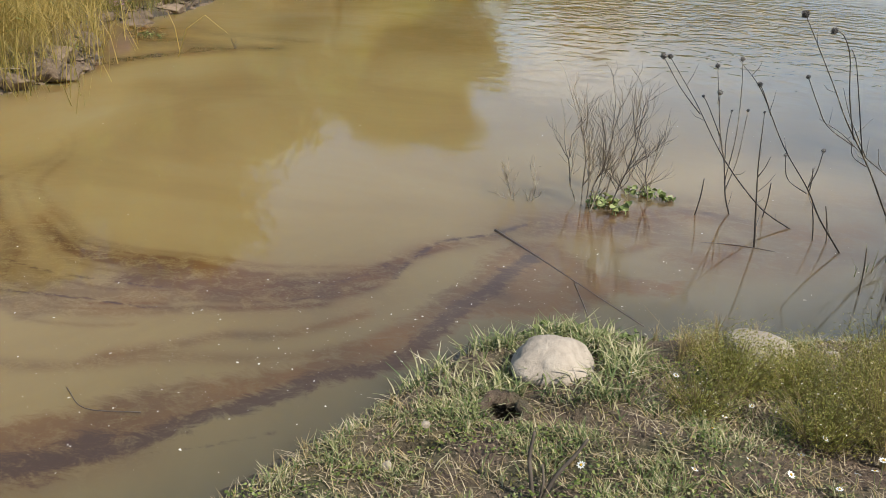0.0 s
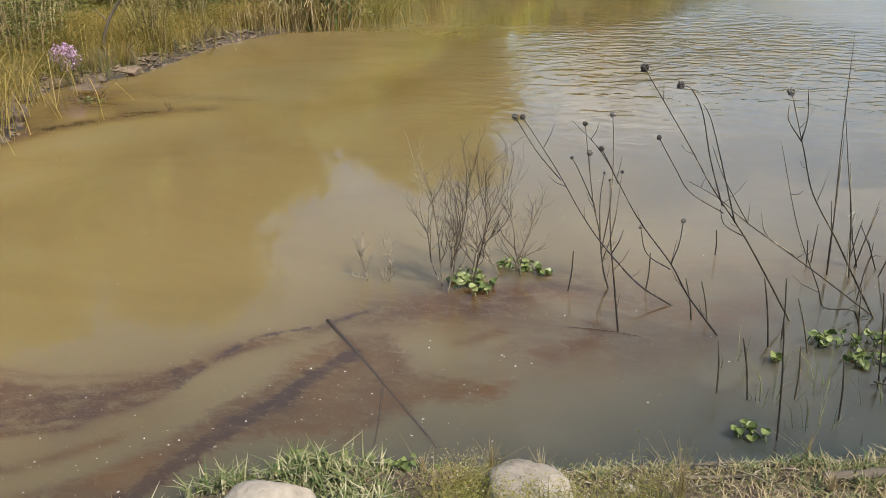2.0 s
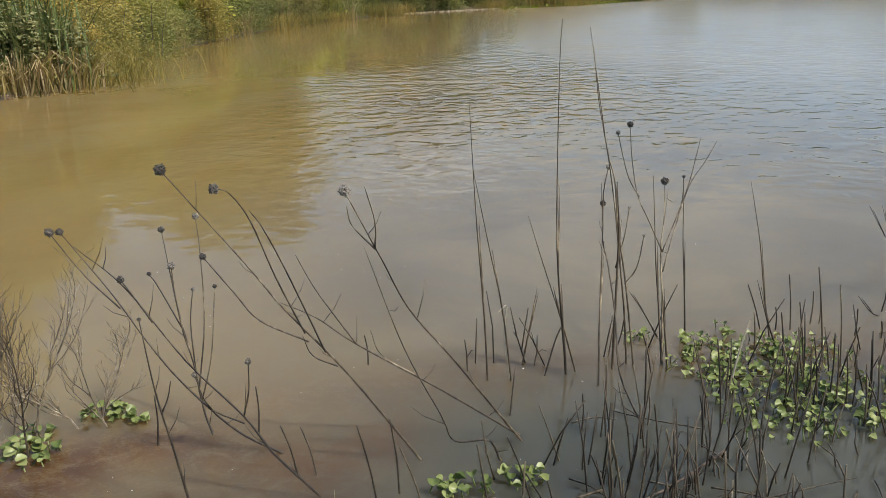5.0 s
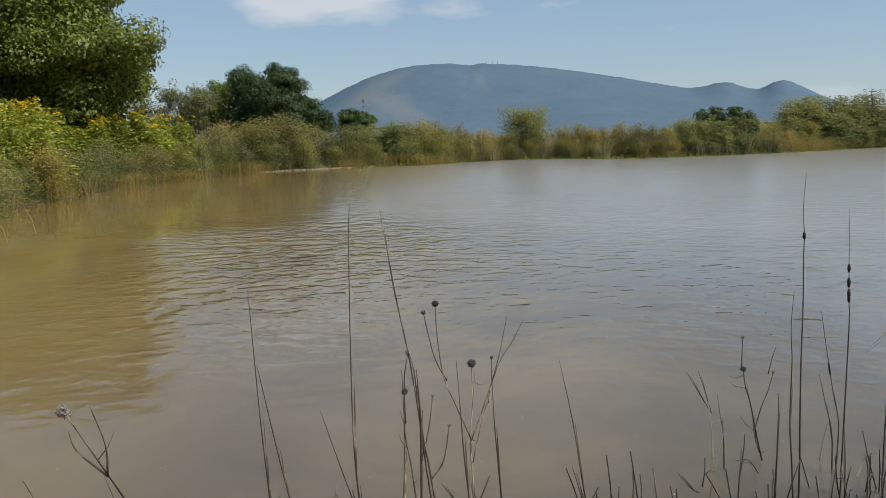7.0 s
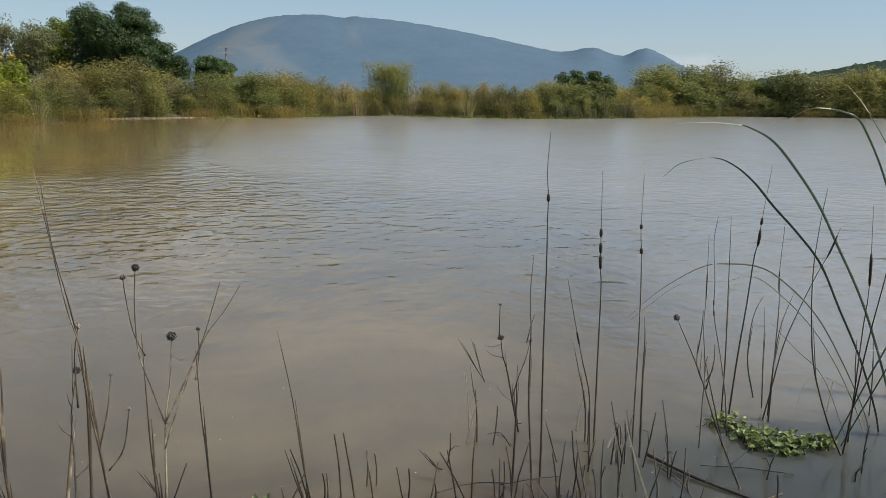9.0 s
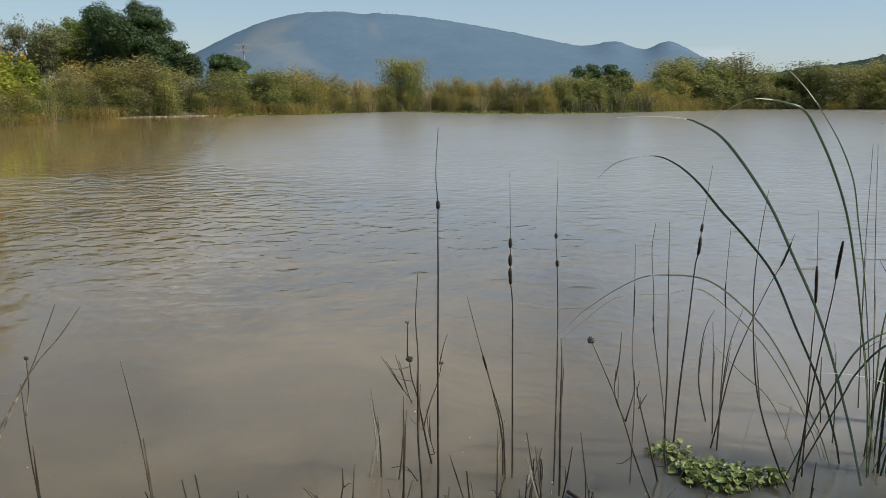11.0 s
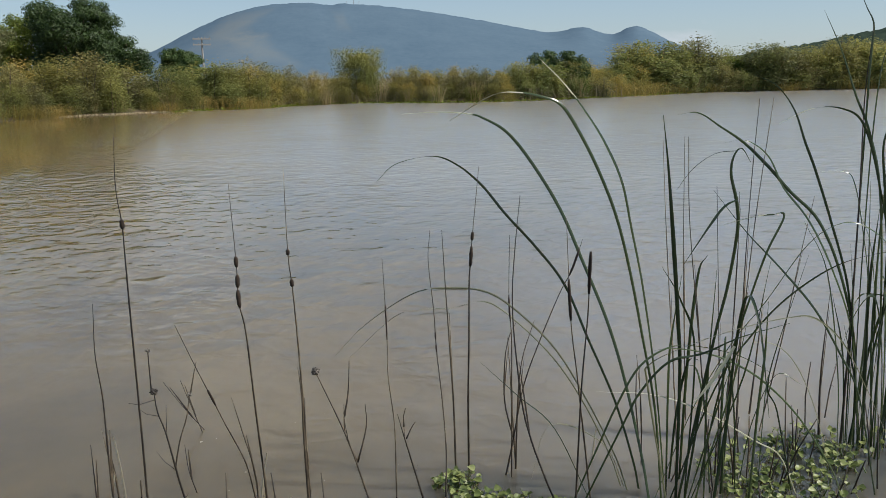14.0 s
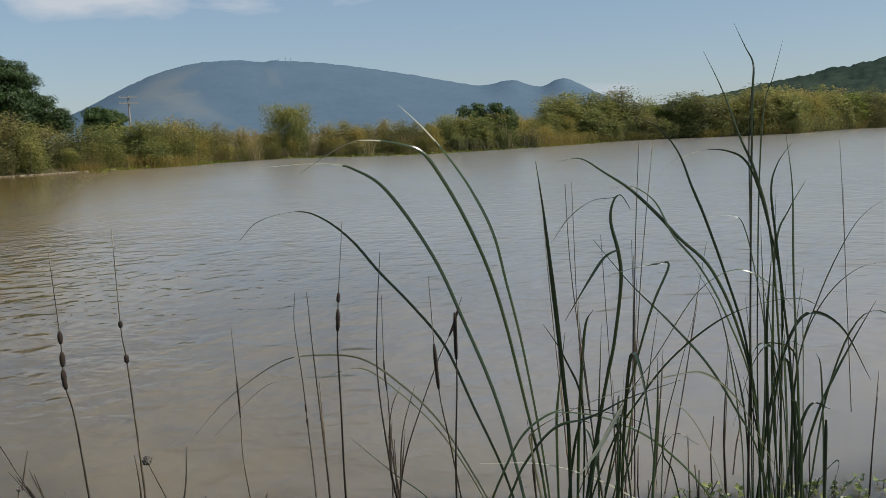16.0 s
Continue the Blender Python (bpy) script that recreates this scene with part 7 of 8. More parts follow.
M_PETAL = leaf_material("pale_petals", [(0.1, (0.20, 0.16, 0.10)), (0.5, (0.42, 0.37, 0.28)), (1.0, (0.72, 0.68, 0.60))], 0.1, 0.7, scatter=0.8)
tagged(new("floating_petals", quad_mesh("floating_petals", quads, M_PETAL)), "pale petals and seeds drifting on the pond", "debris", kind="stuff")

# ---- the near bank ----
M_STRAW = leaf_material("pale_straw", [(0.05, (0.20, 0.15, 0.085)), (0.5, (0.46, 0.38, 0.25)), (1.0, (0.72, 0.65, 0.50))], 0.2)


def blades(n, xs, ys, h, w, lean=0.5, patch=0.0, rim=0.03):
    """Bent grass blades on the ground inside a stretch of the plan: two quads each."""
    x, y = rng.uniform(*xs, n), rng.uniform(*ys, n)
    d = shore_distance(x, y)
    ok = (d > rim) & (np.hypot((x - 2.675) / 0.075, (y - 3.285) / 0.075) > 1) & (np.hypot((x - 2.42) / 0.09, (y - 3.03) / 0.045) > 1)
    if patch:
        cover = np.zeros(n)
        cover[ok] = 0.7 * wobble(x[ok], y[ok], 2.6) + 0.8 * wobble(x[ok], y[ok], 8.5)
        ok &= cover + rng.normal(0, 0.12, n) > patch
    x, y = x[ok], y[ok]
    z = ground_height(x, y) - 0.006
    m = len(x)
    hh = h * rng.uniform(0.4, 1.3, m)
    a = rng.uniform(0, 6.28, m)
    k = hh * rng.uniform(0.2, 1.0, m) * lean * 2
    dx, dy = np.cos(a), np.sin(a)
    ww = w * rng.uniform(0.6, 1.3, m)
    p0, p1, p2 = (np.stack([x + dx * k * f, y + dy * k * f, z + hh * g], 1) for f, g in ((0, 0), (0.4, 0.62), (1.0, 0.9)))
    s = np.stack([-dy, dx, np.zeros(m)], 1)
    q1 = np.stack([p0 - s * ww[:, None] / 2, p0 + s * ww[:, None] / 2, p1 + s * ww[:, None] * 0.42, p1 - s * ww[:, None] * 0.42], 1)
    q2 = np.stack([p1 - s * ww[:, None] * 0.42, p1 + s * ww[:, None] * 0.42, p2 + s * ww[:, None] * 0.06, p2 - s * ww[:, None] * 0.06], 1)
    return np.concatenate([q1, q2])


def stuff(name, quads, mat, label):
    return tagged(new(name, quad_mesh(name, quads, mat)), label, "grass", kind="stuff")


stuff("grass", blades(110000, (1.6, 4.9), (2.2, 4.95), 0.042, 0.0042, 0.8, 0.31), M_GRASS, "tufts of short green grass on the worn bank")
stuff("grass", blades(30000, (1.6, 4.9), (2.2, 4.95), 0.018, 0.0035, 0.9, -0.05), M_FINE, "very short faded grass between the tufts")
stuff("dry_grass", blades(17000, (1.6, 5.6), (2.0, 5.2), 0.022, 0.0034, 2.4, -0.35), M_STRAW, "scattered pale straw lying on the bank")
stuff("dry_grass", blades(20000, (1.6, 5.6), (2.0, 5.2), 0.036, 0.0026, 1.2, -0.05), M_DRYGRASS, "dead grass on the bank")
stuff("grass", blades(5200, (2.2, 3.15), (3.36, 4.3), 0.085, 0.007, 0.8, -0.05), M_GRASS, "longer green grass round the boulder")
stuff("grass", blades(14000, (4.5, 12.0), (4.4, 6.4), 0.06, 0.006, 0.6, -0.05), M_GRASS, "green grass along the bank")
stuff("dry_grass", blades(16000, (4.2, 12.0), (3.2, 6.4), 0.05, 0.004, 0.8), M_DRYGRASS, "dry straw along the bank")
stuff("grass", blades(60000, (-1.5, 13.0), (-3.0, 6.4), 0.045, 0.006, 0.8, 0.12), M_GRASS, "tufts of short green grass over the worn bank")
stuff("dry_grass", blades(40000, (-1.5, 13.0), (-3.0, 6.4), 0.03, 0.0045, 1.4, -0.1), M_DRYGRASS, "scattered dead grass over the worn bank")
stuff("dry_grass", blades(60000, (-9, -2.2), (6.5, 21), 0.3, 0.006, 0.9, -0.3, 0.3), M_OCHRE, "dry ochre grass on the far side")
stuff("grass", blades(26000, (-9, -2.2), (6.5, 27), 0.16, 0.008, 0.7, -0.1, 0.04), M_WEED, "green grass along the opposite bank")


def leafy(n, xs, ys, h, size, patch, mat, label, rim=0.0):
    x, y = rng.uniform(*xs, n), rng.uniform(*ys, n)
    d = shore_distance(x, y)
    ok = (d > rim) & (np.hypot((x - 2.675) / 0.075, (y - 3.285) / 0.075) > 1) & (np.hypot((x - 2.42) / 0.09, (y - 3.03) / 0.045) > 1)
    cover = np.full(n, -9.0)
    cover[ok] = wobble(x[ok] + 9, y[ok], 2.2) + 0.4 * wobble(x[ok], y[ok] + 5, 6.0)
    ok &= cover > patch
    x, y = x[ok], y[ok]
    c = np.stack([x, y, ground_height(x, y) + rng.uniform(0, h, len(x))], 1)
    return stuff("ground_cover", leaf_quads(c, size, size * 0.75, up=1.6), mat, label)


M_BRIGHTWEED = leaf_material("low_weed_leaves", [(0.05, (0.06, 0.09, 0.022)), (0.45, (0.15, 0.19, 0.045)), (0.8, (0.27, 0.29, 0.075)), (1.0, (0.38, 0.37, 0.13))], 0.3, 0.5, 3.0)
leafy(16000, (1.7, 4.9), (2.3, 4.9), 0.03, 0.012, 0.05, M_GRASS, "small creeping green leaves on the bank")
leafy(9000, (1.7, 3.4), (2.2, 4.4), 0.04, 0.014, 0.1, M_BRIGHTWEED, "bright green low weeds at the water's edge", -0.02)


def soft_shrub(at, h, r, n, mat, label, leaf_size=(0.013, 0.0026)):
    z = float(ground_height([at[0]], [at[1]])[0])
    ob = thing("fine_leaved_weed", (*at, z), label, "weed")
    stems, pts = Builder(), []
    for _ in range(130):
        a, q = rng.uniform(0, 6.28), rng.uniform(0.1, 1.0) * r
        top = np.array((math.cos(a) * q, math.sin(a) * q, h * rng.uniform(0.55, 1.1)))
        foot = np.array((math.cos(a) * q * 0.3, math.sin(a) * q * 0.3, -0.02))
        mid = (top + foot) / 2 + np.array((0, 0, h * 0.12))
        stems.tube([foot, mid, top], [0.0016, 0.0012, 0.0006], 3)
        for s in np.linspace(0.25, 1, 9):
            c = foot * (1 - s) + top * s
            pts.append(c + rng.normal(size=(max(2, n // 500), 3)) * (0.012 + 0.012 * s))
    pts = np.concatenate(pts)
    tagged(part("dry_base", stems.mesh("dry_base", M_DRYGRASS), ob), kind="stuff")
    part("foliage", quad_mesh("foliage", leaf_quads(pts[pts[:, 2] > 0], *leaf_size), mat), ob)
    high = pts[pts[:, 2] > h * 0.6]
    tagged(part("bloom", quad_mesh("bloom", leaf_quads(high[rng.integers(len(high), size=70)], 0.007, 0.006, up=2.0), M_PETAL), ob, "tiny pale blossoms"), kind="stuff")
    return ob


soft_shrub((3.48, 3.66), 0.22, 0.2, 4410, M_FEATHER, "feathery yellow-green weed on the bank")
soft_shrub((3.72, 3.76), 0.17, 0.22, 5040, M_FEATHER, "feathery yellow-green weed beside the boulder")
soft_shrub((3.92, 3.62), 0.26, 0.2, 4410, M_FEATHER, "feathery yellow-green weed on the bank")
soft_shrub((3.35, 3.42), 0.14, 0.2, 1890, M_FEATHER, "low feathery green weed on the bank")
soft_shrub((3.75, 3.35), 0.2, 0.22, 3276, M_FEATHER, "feathery weed among daisies")
soft_shrub((3.95, 3.35), 0.26, 0.2, 3000, M_GOLD, "feathery golden weed among daisies")
soft_shrub((4.02, 3.75), 0.3, 0.22, 3000, M_GOLD, "tall feathery golden weed on the bank")
soft_shrub((3.38, 3.98), 0.12, 0.14, 1260, M_FEATHER, "low feathery weed near the boulder")


def straw_tuft(at, h, n, label, mat=M_DRYGRASS):
    z = float(ground_height([at[0]], [at[1]])[0])
    ob = thing("straw_tuft", (*at, z), label, "grass tuft", "dry tufts on the bank")
    b = Builder()
    for _ in range(n):
        a, k, hh = rng.uniform(0, 6.28), abs(rng.normal(0, 0.5)), h * rng.uniform(0.5, 1.2)
        d = np.array((math.cos(a), math.sin(a), 0))
        b.ribbon([d * 0.01 - np.array((0, 0, 0.02)), d * k * hh * 0.35 + np.array((0, 0, hh * 0.6)), d * k * hh + np.array((0, 0, hh))], [0.0022, 0.0018, 0.0006], (-d[1], d[0], 0))
    tagged(part("blade_mass", b.mesh("blade_mass", mat), ob), kind="stuff")
    return ob


for x, y, h, k in ((3.45, 4.12, 0.26, 60), (3.62, 4.16, 0.2, 40), (3.2, 4.1, 0.14, 40), (4.1, 4.1, 0.24, 60), (4.35, 3.9, 0.22, 60), (2.05, 2.95, 0.12, 24), (2.25, 3.3, 0.12, 24), (2.5, 3.85, 0.16, 22), (4.6, 4.35, 0.1, 40), (5.0, 4.6, 0.12, 40), (2.95, 2.95, 0.1, 40), (4.05, 3.35, 0.26, 90), (4.2, 3.6, 0.28, 90), (4.15, 3.2, 0.22, 80), (3.98, 3.5, 0.30, 110), (3.8, 3.45, 0.24, 70), (3.88, 3.7, 0.3, 90), (3.9, 3.2, 0.24, 80), (3.3, 3.9, 0.3, 40), (4.3, 3.75, 0.26, 80), (4.55, 4.6, 0.14, 30)):
    straw_tuft((x, y), h * (0.85 if x > 3.9 else 0.5), k, "dry pale grass tuft on the bank")
for i in range(90):
    x, y, nx, ny = shore_points(31, 39, 0.3)
    j = int(rng.integers(len(x)))
    straw_tuft((x[j] + nx[j] * rng.uniform(0.1, 0.5), y[j] + ny[j] * rng.uniform(0.1, 0.5)), rng.uniform(0.16, 0.3), 130, "dry brown grass tuft hanging over the muddy bank", (M_DRYGRASS, M_OCHRE, M_DEADREED)[i % 3])
for i in range(26):
    x, y, nx, ny = shore_points(32, 39, 0.75)
    j = int(rng.integers(len(x)))
    straw_tuft((x[j] + nx[j] * rng.uniform(0.3, 1.6), y[j] + ny[j] * rng.uniform(0.3, 1.6)), rng.uniform(0.3, 0.45), 160, "large dry ochre grass tuft on the bank", M_OCHRE)

# daisies
M_WHITE = leaf_material("white_petals", [(0.1, (0.66, 0.66, 0.62)), (1.0, (0.82, 0.82, 0.8))], 0.25)
M_DISC = leaf_material("daisy_disc", [(0.1, (0.5, 0.3, 0.02)), (1.0, (0.65, 0.42, 0.03))], 0.05)
b = Builder()
for i in range(9):
    a = 2 * math.pi * i / 9
    u, v = np.array((math.cos(a), math.sin(a), 0)), np.array((-math.sin(a), math.cos(a), 0))
    b.add([u * 0.003, u * 0.008 + v * 0.003, u * 0.0135 + np.array((0, 0, 0.001)), u * 0.008 - v * 0.003], [(0, 1, 2, 3)])
PETALS = b.mesh("petals", M_WHITE)
b = Builder()
b.ball((0, 0, 0.001), 0.004, 4, 7, 0.6)
DISC = b.mesh("disc", M_DISC, True)
b = Builder()
b.tube([(0, 0, 0), (0.004, 0, -0.06), (0, 0.004, -0.14)], [0.0009, 0.001, 0.0012], 4)
FLOWERSTEM = b.mesh("stem", M_GRASS)
spots = [(3.70, 2.72), (3.86, 2.70), (3.98, 2.78), (4.05, 2.92), (4.02, 3.08), (3.6, 2.7), (3.92, 2.62), (4.1, 3.2), (3.76, 2.98), (3.42, 3.3), (3.36, 3.1), (3.62, 3.06), (3.3, 2.86), (3.55, 2.84), (3.78, 2.92), (3.9, 3.1), (3.72, 3.22), (3.45, 2.92), (3.2, 2.98), (3.95, 2.9), (3.86, 2.84), (4.0, 3.24), (3.1, 3.42), (3.68, 2.84), (3.26, 3.5), (3.83, 3.02), (3.98, 3.0), (3.52, 3.42), (2.98, 2.84)]
for x, y in spots:
    z = float(ground_height([x], [y])[0])
    ob = thing("daisy", (x, y, z + rng.uniform(0.05, 0.12)), "small white daisy with a yellow centre", "flower", "daisies on the bank")
    tilt = pose(0, 0, 0, rng.normal(0, 18), rng.normal(0, 18), rng.uniform(0, 360)) @ Matrix.Scale(rng.uniform(0.75, 1.1), 4)
    for nm, me in (("stem", FLOWERSTEM), ("petals", PETALS), ("disc", DISC)):
        part(nm, me, ob).matrix_local = tilt


def dead_twig(at):
    z = float(ground_height([at[0]], [at[1]])[0])
    ob = thing("dead_twig", (*at, z), "forked grey dead twig stuck in the bank", "twig")
    for pts, r in (([(0, 0, -0.05), (-0.02, 0.0, 0.08), (-0.03, 0.02, 0.13), (-0.024, 0.03, 0.21)], 0.008), ([(0.01, 0, -0.04), (0.05, 0.02, 0.07), (0.1, 0.05, 0.14), (0.13, 0.07, 0.19)], 0.0075), ([(0.01, 0, -0.02), (0.02, 0.0, 0.06), (0.01, 0.02, 0.11)], 0.005)):
        b = Builder()
        line = glide(pts)
        b.tube(line, taper(len(line), r, r * 0.6), 6)
        part("branch", b.mesh("branch", M_BARK, True), ob)


dead_twig((2.86, 2.78))
for x, y, r in ((3.28, 3.72, 0.022), (2.42, 3.16, 0.02), (3.93, 4.15, 0.028), (2.36, 2.9, 0.018)):
    boulder((x, y), (r * 1.3, r), r * 0.8, "small pale stone lying on the bank", M_STONE, x, "stone", cuts=2)

# an animal's burrow under a lip of earth


def burrow(cx, cy, r):
    """A crumbling rim of soil thrown up round the burrow's hole."""
    b = Builder()
    seg, rings = 48, 10
    verts, faces = [], []
    for s in range(seg):
        a = 2 * math.pi * s / seg
        u = (math.cos(a), math.sin(a))
        wave = noise.noise((u[0] * 1.6, u[1] * 1.6, 2.0))
        thick = r * (0.30 + 0.14 * wave + 0.10 * u[1])
        high = 0.014 + 0.012 * wave + 0.012 * max(0.0, u[1])
        for k in range(rings):
            c = 2 * math.pi * k / rings
            lump = 1 + 0.35 * noise.noise((u[0] * 5, u[1] * 5, c * 1.2)) + 0.2 * noise.noise((u[0] * 14, u[1] * 14, c * 3))
            q = r * (1.12 + 0.14 * noise.noise((u[0] * 2.4, u[1] * 2.4, 7))) + thick * lump * math.cos(c)
            x, y = cx + u[0] * q, cy + u[1] * q
            verts.append((x, y, RIM + 0.006 + high * lump * math.sin(c)))
            faces.append((s * rings + k, (s + 1) % seg * rings + k, (s + 1) % seg * rings + (k + 1) % rings, s * rings + (k + 1) % rings))
    b.add(verts, faces)
    return tagged(new("burrow", b.mesh("burrow", ground.data.materials[0], True)), "dark animal burrow with a crumbling rim of brown soil", "burrow")


RIM = float(np.mean(ground_height([2.58, 2.77, 2.675, 2.675], [3.285, 3.285, 3.19, 3.38])))
burrow(2.675, 3.285, 0.072)


def clods(name, n, xs, ys, sizes, rim, mat, label, edge=9.0):
    """Crumbs of soil and gravel pressed into the ground."""
    x, y = rng.uniform(*xs, n), rng.uniform(*ys, n)
    d = shore_distance(x, y)
    ok = (d > rim) & (d < edge)
    x, y = x[ok], y[ok]
    z = ground_height(x, y)
    b = Builder()
    for px, py, pz in zip(x, y, z):
        r = rng.uniform(*sizes) * rng.uniform(0.5, 1.0)
        turn = rng.uniform(0, 6.28)
        ring = [(px + r * rng.uniform(0.7, 1.3) * math.cos(turn + k * 1.257), py + r * rng.uniform(0.7, 1.3) * math.sin(turn + k * 1.257), pz + r * rng.uniform(-0.1, 0.4)) for k in range(5)]
        top = (px + r * rng.uniform(-0.3, 0.3), py + r * rng.uniform(-0.3, 0.3), pz + r * rng.uniform(0.5, 0.9))
        low = (px, py, pz - r * 0.6)
        b.add(ring + [top, low], [(k, (k + 1) % 5, 5) for k in range(5)] + [((k + 1) % 5, k, 6) for k in range(5)])
    return tagged(new(name, b.mesh(name, mat)), label, "soil", kind="stuff")


clods("soil_crumbs", 9000, (1.6, 4.9), (2.2, 4.95), (0.004, 0.013), 0.02, ground.data.materials[0], "crumbs of dry soil scattered over the bank")
clods("bank_rubble", 11000, (-6.5, -2.4), (6.0, 20.0), (0.015, 0.075), -0.1, M_WETROCK, "dark muddy rubble along the water's edge", 0.9)
x, y = rng.uniform(1.7, 4.9, 16000), rng.uniform(2.3, 4.9, 16000)
ok = (shore_distance(x, y) > 0.03) & (np.hypot(x - 2.675, y - 3.285) > 0.075)
c = np.stack([x[ok], y[ok], ground_height(x[ok], y[ok]) + rng.uniform(0.002, 0.018, int(ok.sum()))], 1)
M_LITTER = leaf_material("dead_leaf_litter", [(0.05, (0.09, 0.06, 0.035)), (0.5, (0.24, 0.175, 0.11)), (1.0, (0.50, 0.42, 0.30))], 0.1)
stuff("leaf_litter", leaf_quads(c, 0.016, 0.005, up=1.5), M_LITTER, "brown dead leaf litter between the grass")

# dead twigs and stalks caught along the opposite waterline
for i in range(60):
    x, y, nx, ny = shore_points(31, 39, 0.1)
    j = int(rng.integers(len(x)))
    o, k, a, up = rng.uniform(0.0, 0.7), rng.uniform(0.2, 0.6), rng.uniform(0, 6.28), rng.uniform(0.0, 0.3)
    px, py = x[j] + nx[j] * o, y[j] + ny[j] * o
    b = Builder()
    line = glide([(0, 0, 0), (math.cos(a) * k * 0.5, math.sin(a) * k * 0.5, up * 0.6 + rng.uniform(-0.02, 0.05)), (math.cos(a) * k, math.sin(a) * k, up)], 3)
    b.tube(line, taper(len(line), 0.006, 0.003), 4)
    ob = new("bank_twig", b.mesh("bank_twig", M_TWIG, True))
    ob.matrix_world = pose(px, py, float(ground_height([px], [py])[0]) + 0.005)
    tagged(ob, "dry pale twig lying on the muddy bank", "twig", "twigs on the opposite bank")

# a dead branch that leans up from the opposite bank
b = Builder()
line = glide([(0, 0, -0.1), (0.03, -0.05, 0.3), (0.22, 0.02, 0.72), (0.5, 0.1, 1.02), (0.62, 0.12, 1.08)])
b.tube(line, taper(len(line), 0.03, 0.012), 6)
for k, side in ((8, -0.2), (12, 0.16), (15, -0.12)):
    b.tube([line[k], line[k] + np.array((side, 0.05, 0.12)), line[k] + np.array((side * 1.6, 0.05, 0.2))], [0.012, 0.008, 0.004], 4)
limb = new("dead_branch", b.mesh("dead_branch", M_BARK, True))
limb.matrix_world = pose(-5.05, 13.2, float(ground_height([-5.05], [13.2])[0]))
tagged(limb, "dark dead branch leaning up from the grassy bank", "branch")

# a driftwood log, flat dry sticks and broad-leaved plants at the water's edge


def lying(name, pts, r, mat, label):
    """A tapered stick resting on the ground along the given places."""
    b = Builder()
    line = glide([(x, y, float(ground_height([x], [y])[0]) + r * 0.8 + up) for x, y, up in pts])
    sizes = [q * (1 + 0.12 * math.sin(i * 2.3)) for i, q in enumerate(taper(len(line), r, r * 0.7))]
    foot = line[0]
    b.tube([q - foot for q in line], sizes, 7)
    ob = new(name, b.mesh(name, mat, True))
    ob.matrix_world = pose(*foot)
    return tagged(ob, label, "stick")


lying("driftwood_log", [(4.58, 4.42, 0), (4.72, 4.49, 0.0), (4.95, 4.6, 0), (5.25, 4.72, 0.02)], 0.021, M_BARK, "dark driftwood log lying along the grassy bank")
lying("flat_stick", [(4.06, 4.27, 0), (4.18, 4.31, 0), (4.32, 4.36, 0)], 0.009, M_TWIG, "pale dry stick lying on the bank")
lying("flat_stick", [(4.2, 4.42, 0), (4.34, 4.5, 0.01), (4.47, 4.52, 0)], 0.007, M_STALK, "dark dead stick lying at the water's edge")
lying("flat_stick", [(4.0, 4.33, 0), (4.25, 4.46, 0.03), (4.5, 4.62, 0.01)], 0.005, M_TWIG, "thin dry stick lying at the water's edge")
lying("flat_stick", [(4.5, 4.55, 0), (4.7, 4.6, 0.02), (4.95, 4.78, 0.0)], 0.006, M_TWIG, "thin dry stick lying at the water's edge")
for i in range(16):
    x, y = rng.uniform(3.9, 5.2), 0.0
    y = 4.22 + (x - 3.9) * 0.42 + rng.normal(0, 0.07)
    k, a = rng.uniform(0.08, 0.22), rng.normal(0.45, 0.5)
    lying("dead_stalk", [(x, y, 0), (x + math.cos(a) * k / 2, y + math.sin(a) * k / 2, rng.uniform(0, 0.03)), (x + math.cos(a) * k, y + math.sin(a) * k, rng.uniform(0, 0.02))], 0.003, M_TWIG, "broken dry stalk in the heap at the water's edge")


def broadleaf(x, y, n, big):
    z = max(0.0, float(ground_height([x], [y])[0]))
    ob = thing("broadleaf_weed", (x, y, z), "green broad-leaved weed at the water's edge", "weed", "broad-leaved weeds at the edge")
    for _ in range(n):
        a, q, h = rng.uniform(0, 6.28), rng.uniform(0.02, 0.07), rng.uniform(0.012, 0.045)
        piece = part("leaf", PADS[int(rng.integers(5))], ob)
        piece.matrix_local = pose(math.cos(a) * q, math.sin(a) * q, h, rng.normal(20, 18), rng.normal(0, 20), rng.uniform(0, 360)) @ Matrix.Scale(big * rng.uniform(0.7, 1.2), 4)
        b = Builder()
        b.tube([(0, 0, -0.01), (math.cos(a) * q * 0.6, math.sin(a) * q * 0.6, h * 0.6), (math.cos(a) * q, math.sin(a) * q, h)], 0.0022, 4)
        part("leaf_stalk", b.mesh("leaf_stalk", M_GRASS), ob)


for x, y, n, big in ((2.76, 4.02, 9, 0.8), (2.84, 4.0, 7, 0.7), (2.92, 4.1, 4, 0.65), (3.04, 4.15, 8, 0.8), (3.1, 4.18, 6, 0.7)):
    broadleaf(x, y, n, big)

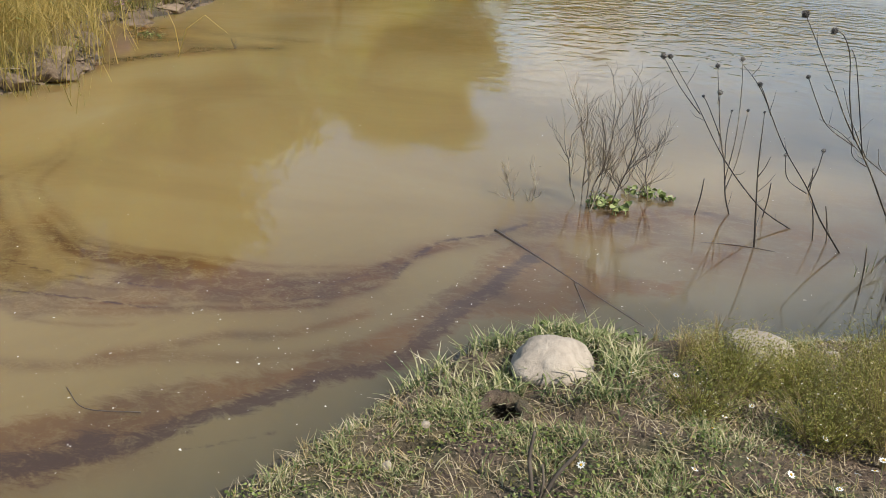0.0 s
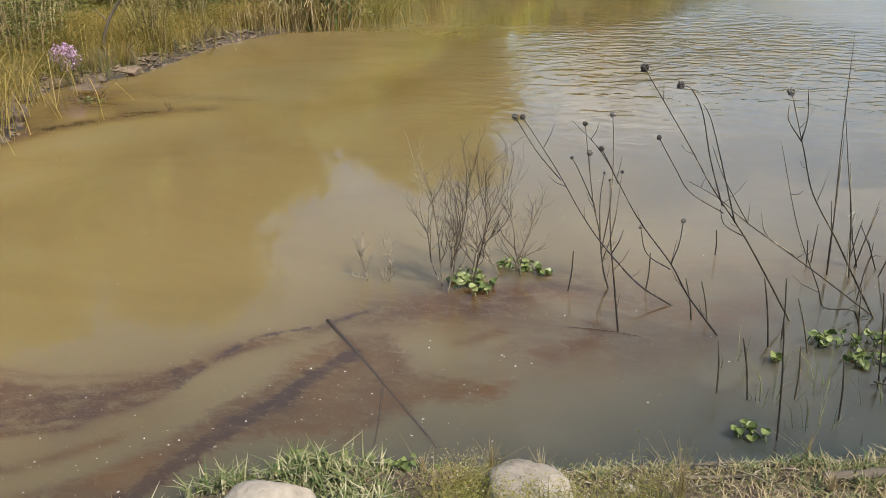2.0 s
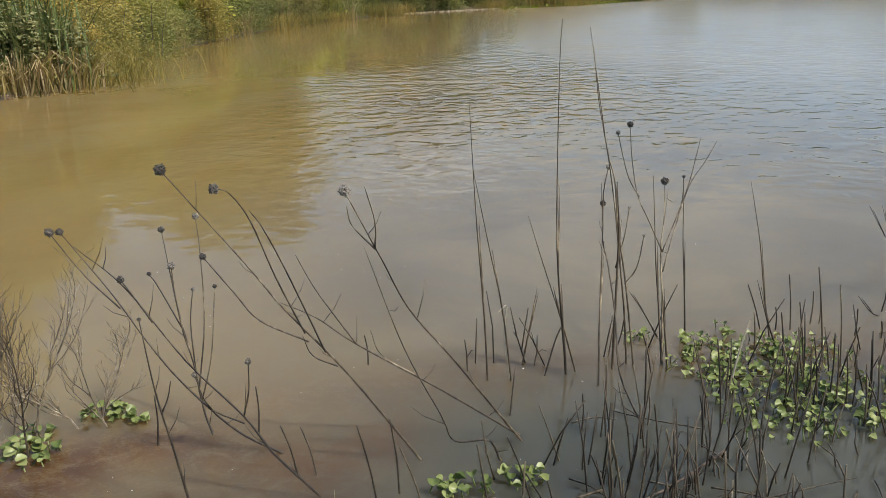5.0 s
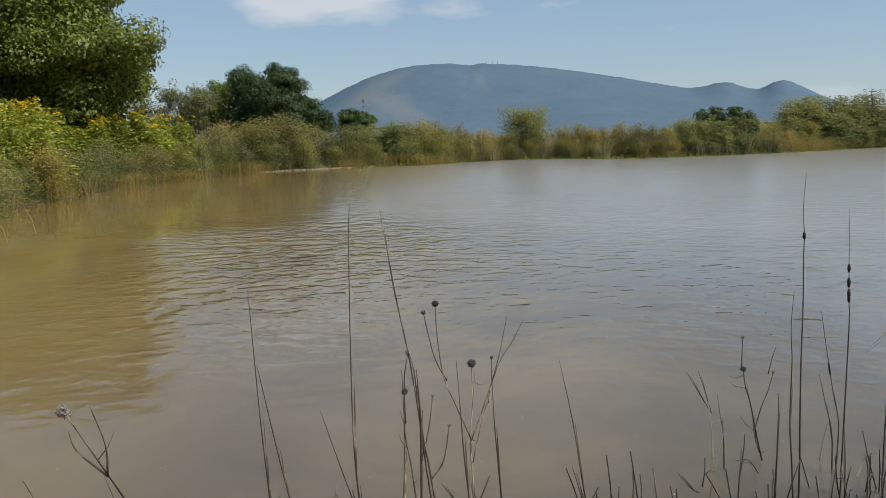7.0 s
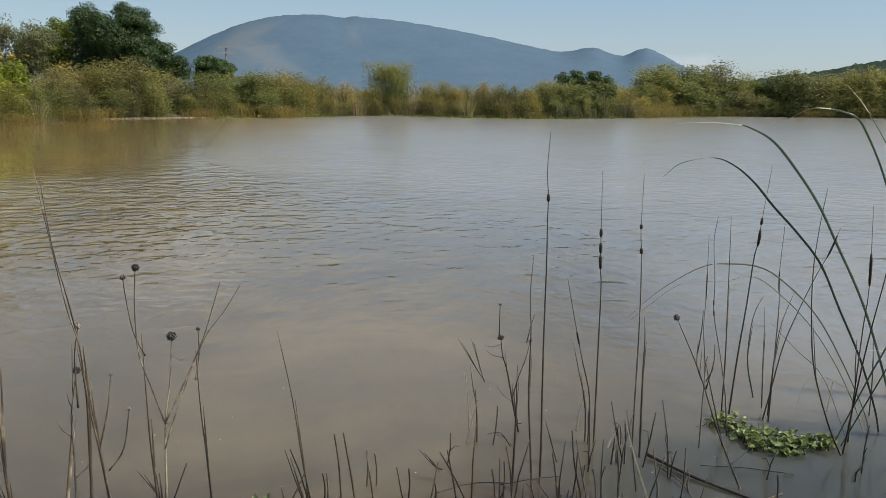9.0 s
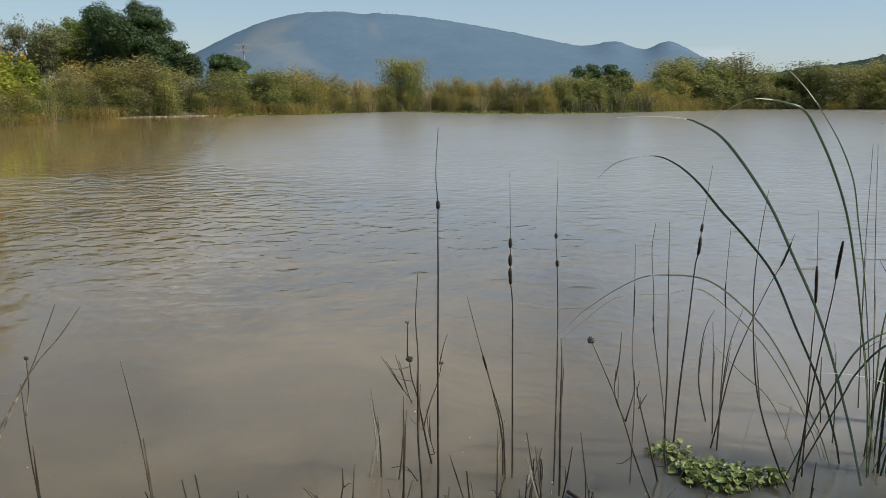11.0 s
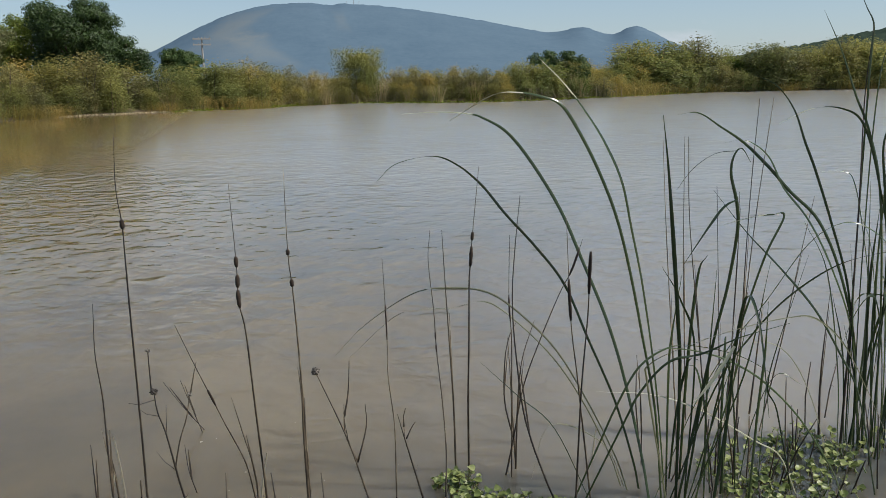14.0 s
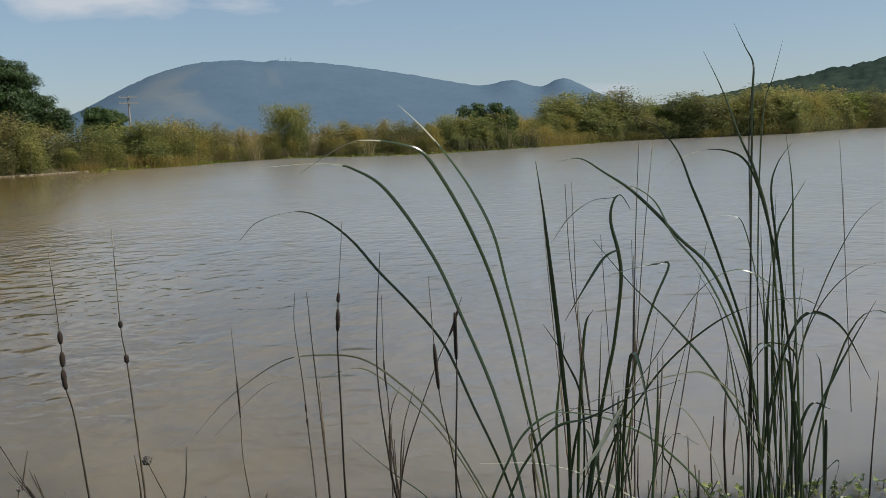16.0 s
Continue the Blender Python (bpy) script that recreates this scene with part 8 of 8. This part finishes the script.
# ---- the opposite bank's rocks and flowers ----
for x, y, r, s in ((-2.72, 7.85, 0.22, 0.15), (-3.0, 8.3, 0.2, 0.13), (-3.4, 9.15, 0.22, 0.15), (-3.65, 9.45, 0.16, 0.1), (-2.8, 7.3, 0.16, 0.09), (-4.1, 11.5, 0.19, 0.1), (-4.4, 11.95, 0.2, 0.08), (-4.6, 11.45, 0.13, 0.09), (-4.35, 12.75, 0.2, 0.06), (-4.25, 10.3, 0.14, 0.07), (-3.1, 8.0, 0.1, 0.06), (-2.75, 8.25, 0.09, 0.05), (-3.6, 9.35, 0.1, 0.06), (-4.1, 10.0, 0.1, 0.05)):
    boulder((x, y), (r * 1.45, r * 1.2), s * 1.1, "rough brown rock on the muddy water's edge", M_WETROCK, x + y, "rock", lumpy=0.42, facets=6, hard=0.97, sit=0.1)
M_PINK = leaf_material("pink_petals", [(0.1, (0.55, 0.30, 0.48)), (0.6, (0.70, 0.50, 0.66)), (1.0, (0.80, 0.70, 0.78))], 0.35)
pink = thing("pink_flower_bush", (-4.82, 12.0, float(ground_height([-4.82], [12.0])[0]) - 0.06), "bush of pink-mauve flowers beside the water", "flowering bush")
b = Builder()
for i in range(9):
    a = 0.7 * i
    b.tube([(0, 0, -0.05), (math.cos(a) * 0.1, math.sin(a) * 0.1, 0.2), (math.cos(a) * 0.24, math.sin(a) * 0.2, 0.42)], [0.008, 0.006, 0.003], 4)
part("dry_base", b.mesh("dry_base", M_BARK), pink)
part("foliage", quad_mesh("foliage", leaf_quads(blob_points(260, (0, 0, 0.22), (0.3, 0.25, 0.2), 0.2), 0.07, 0.03), M_WEED), pink)
part("bloom", quad_mesh("bloom", leaf_quads(blob_points(900, (0.03, -0.08, 0.28), (0.24, 0.18, 0.2), 0.3), 0.036, 0.03), M_PINK), pink, "pink-mauve petals")

# green drift of water plants along the far shore
x, y, nx, ny = shore_points(20, 25, 0.05)
k = rng.uniform(-1.6, 0.1, len(x)) * (0.6 + 0.4 * np.sin(x * 0.31))
c = np.stack([x + nx * k, y + ny * k, rng.uniform(0.02, 0.12, len(x))], 1)
c = np.repeat(c, 3, 0) + rng.normal(size=(len(c) * 3, 3)) * (0.12, 0.12, 0.03)
tagged(new("far_water_plants", quad_mesh("far_water_plants", leaf_quads(c, 0.17, 0.13, up=2.0), M_BROAD)), "pale green strip of water plants along the far shore", "water plant", kind="stuff")

x, y, nx, ny = shore_points(24, 26, 0.02)
k = rng.uniform(-0.7, -0.1, len(x)) * (0.5 + 0.5 * np.sin(x * 1.1) ** 2)
c = np.stack([x + nx * k, y + ny * k, rng.uniform(0.01, 0.05, len(x))], 1)
tagged(new("shore_debris", quad_mesh("shore_debris", leaf_quads(c, 0.14, 0.1, up=3.0), M_STRAW)), "pale floating debris along the far waterline", "debris", kind="stuff")
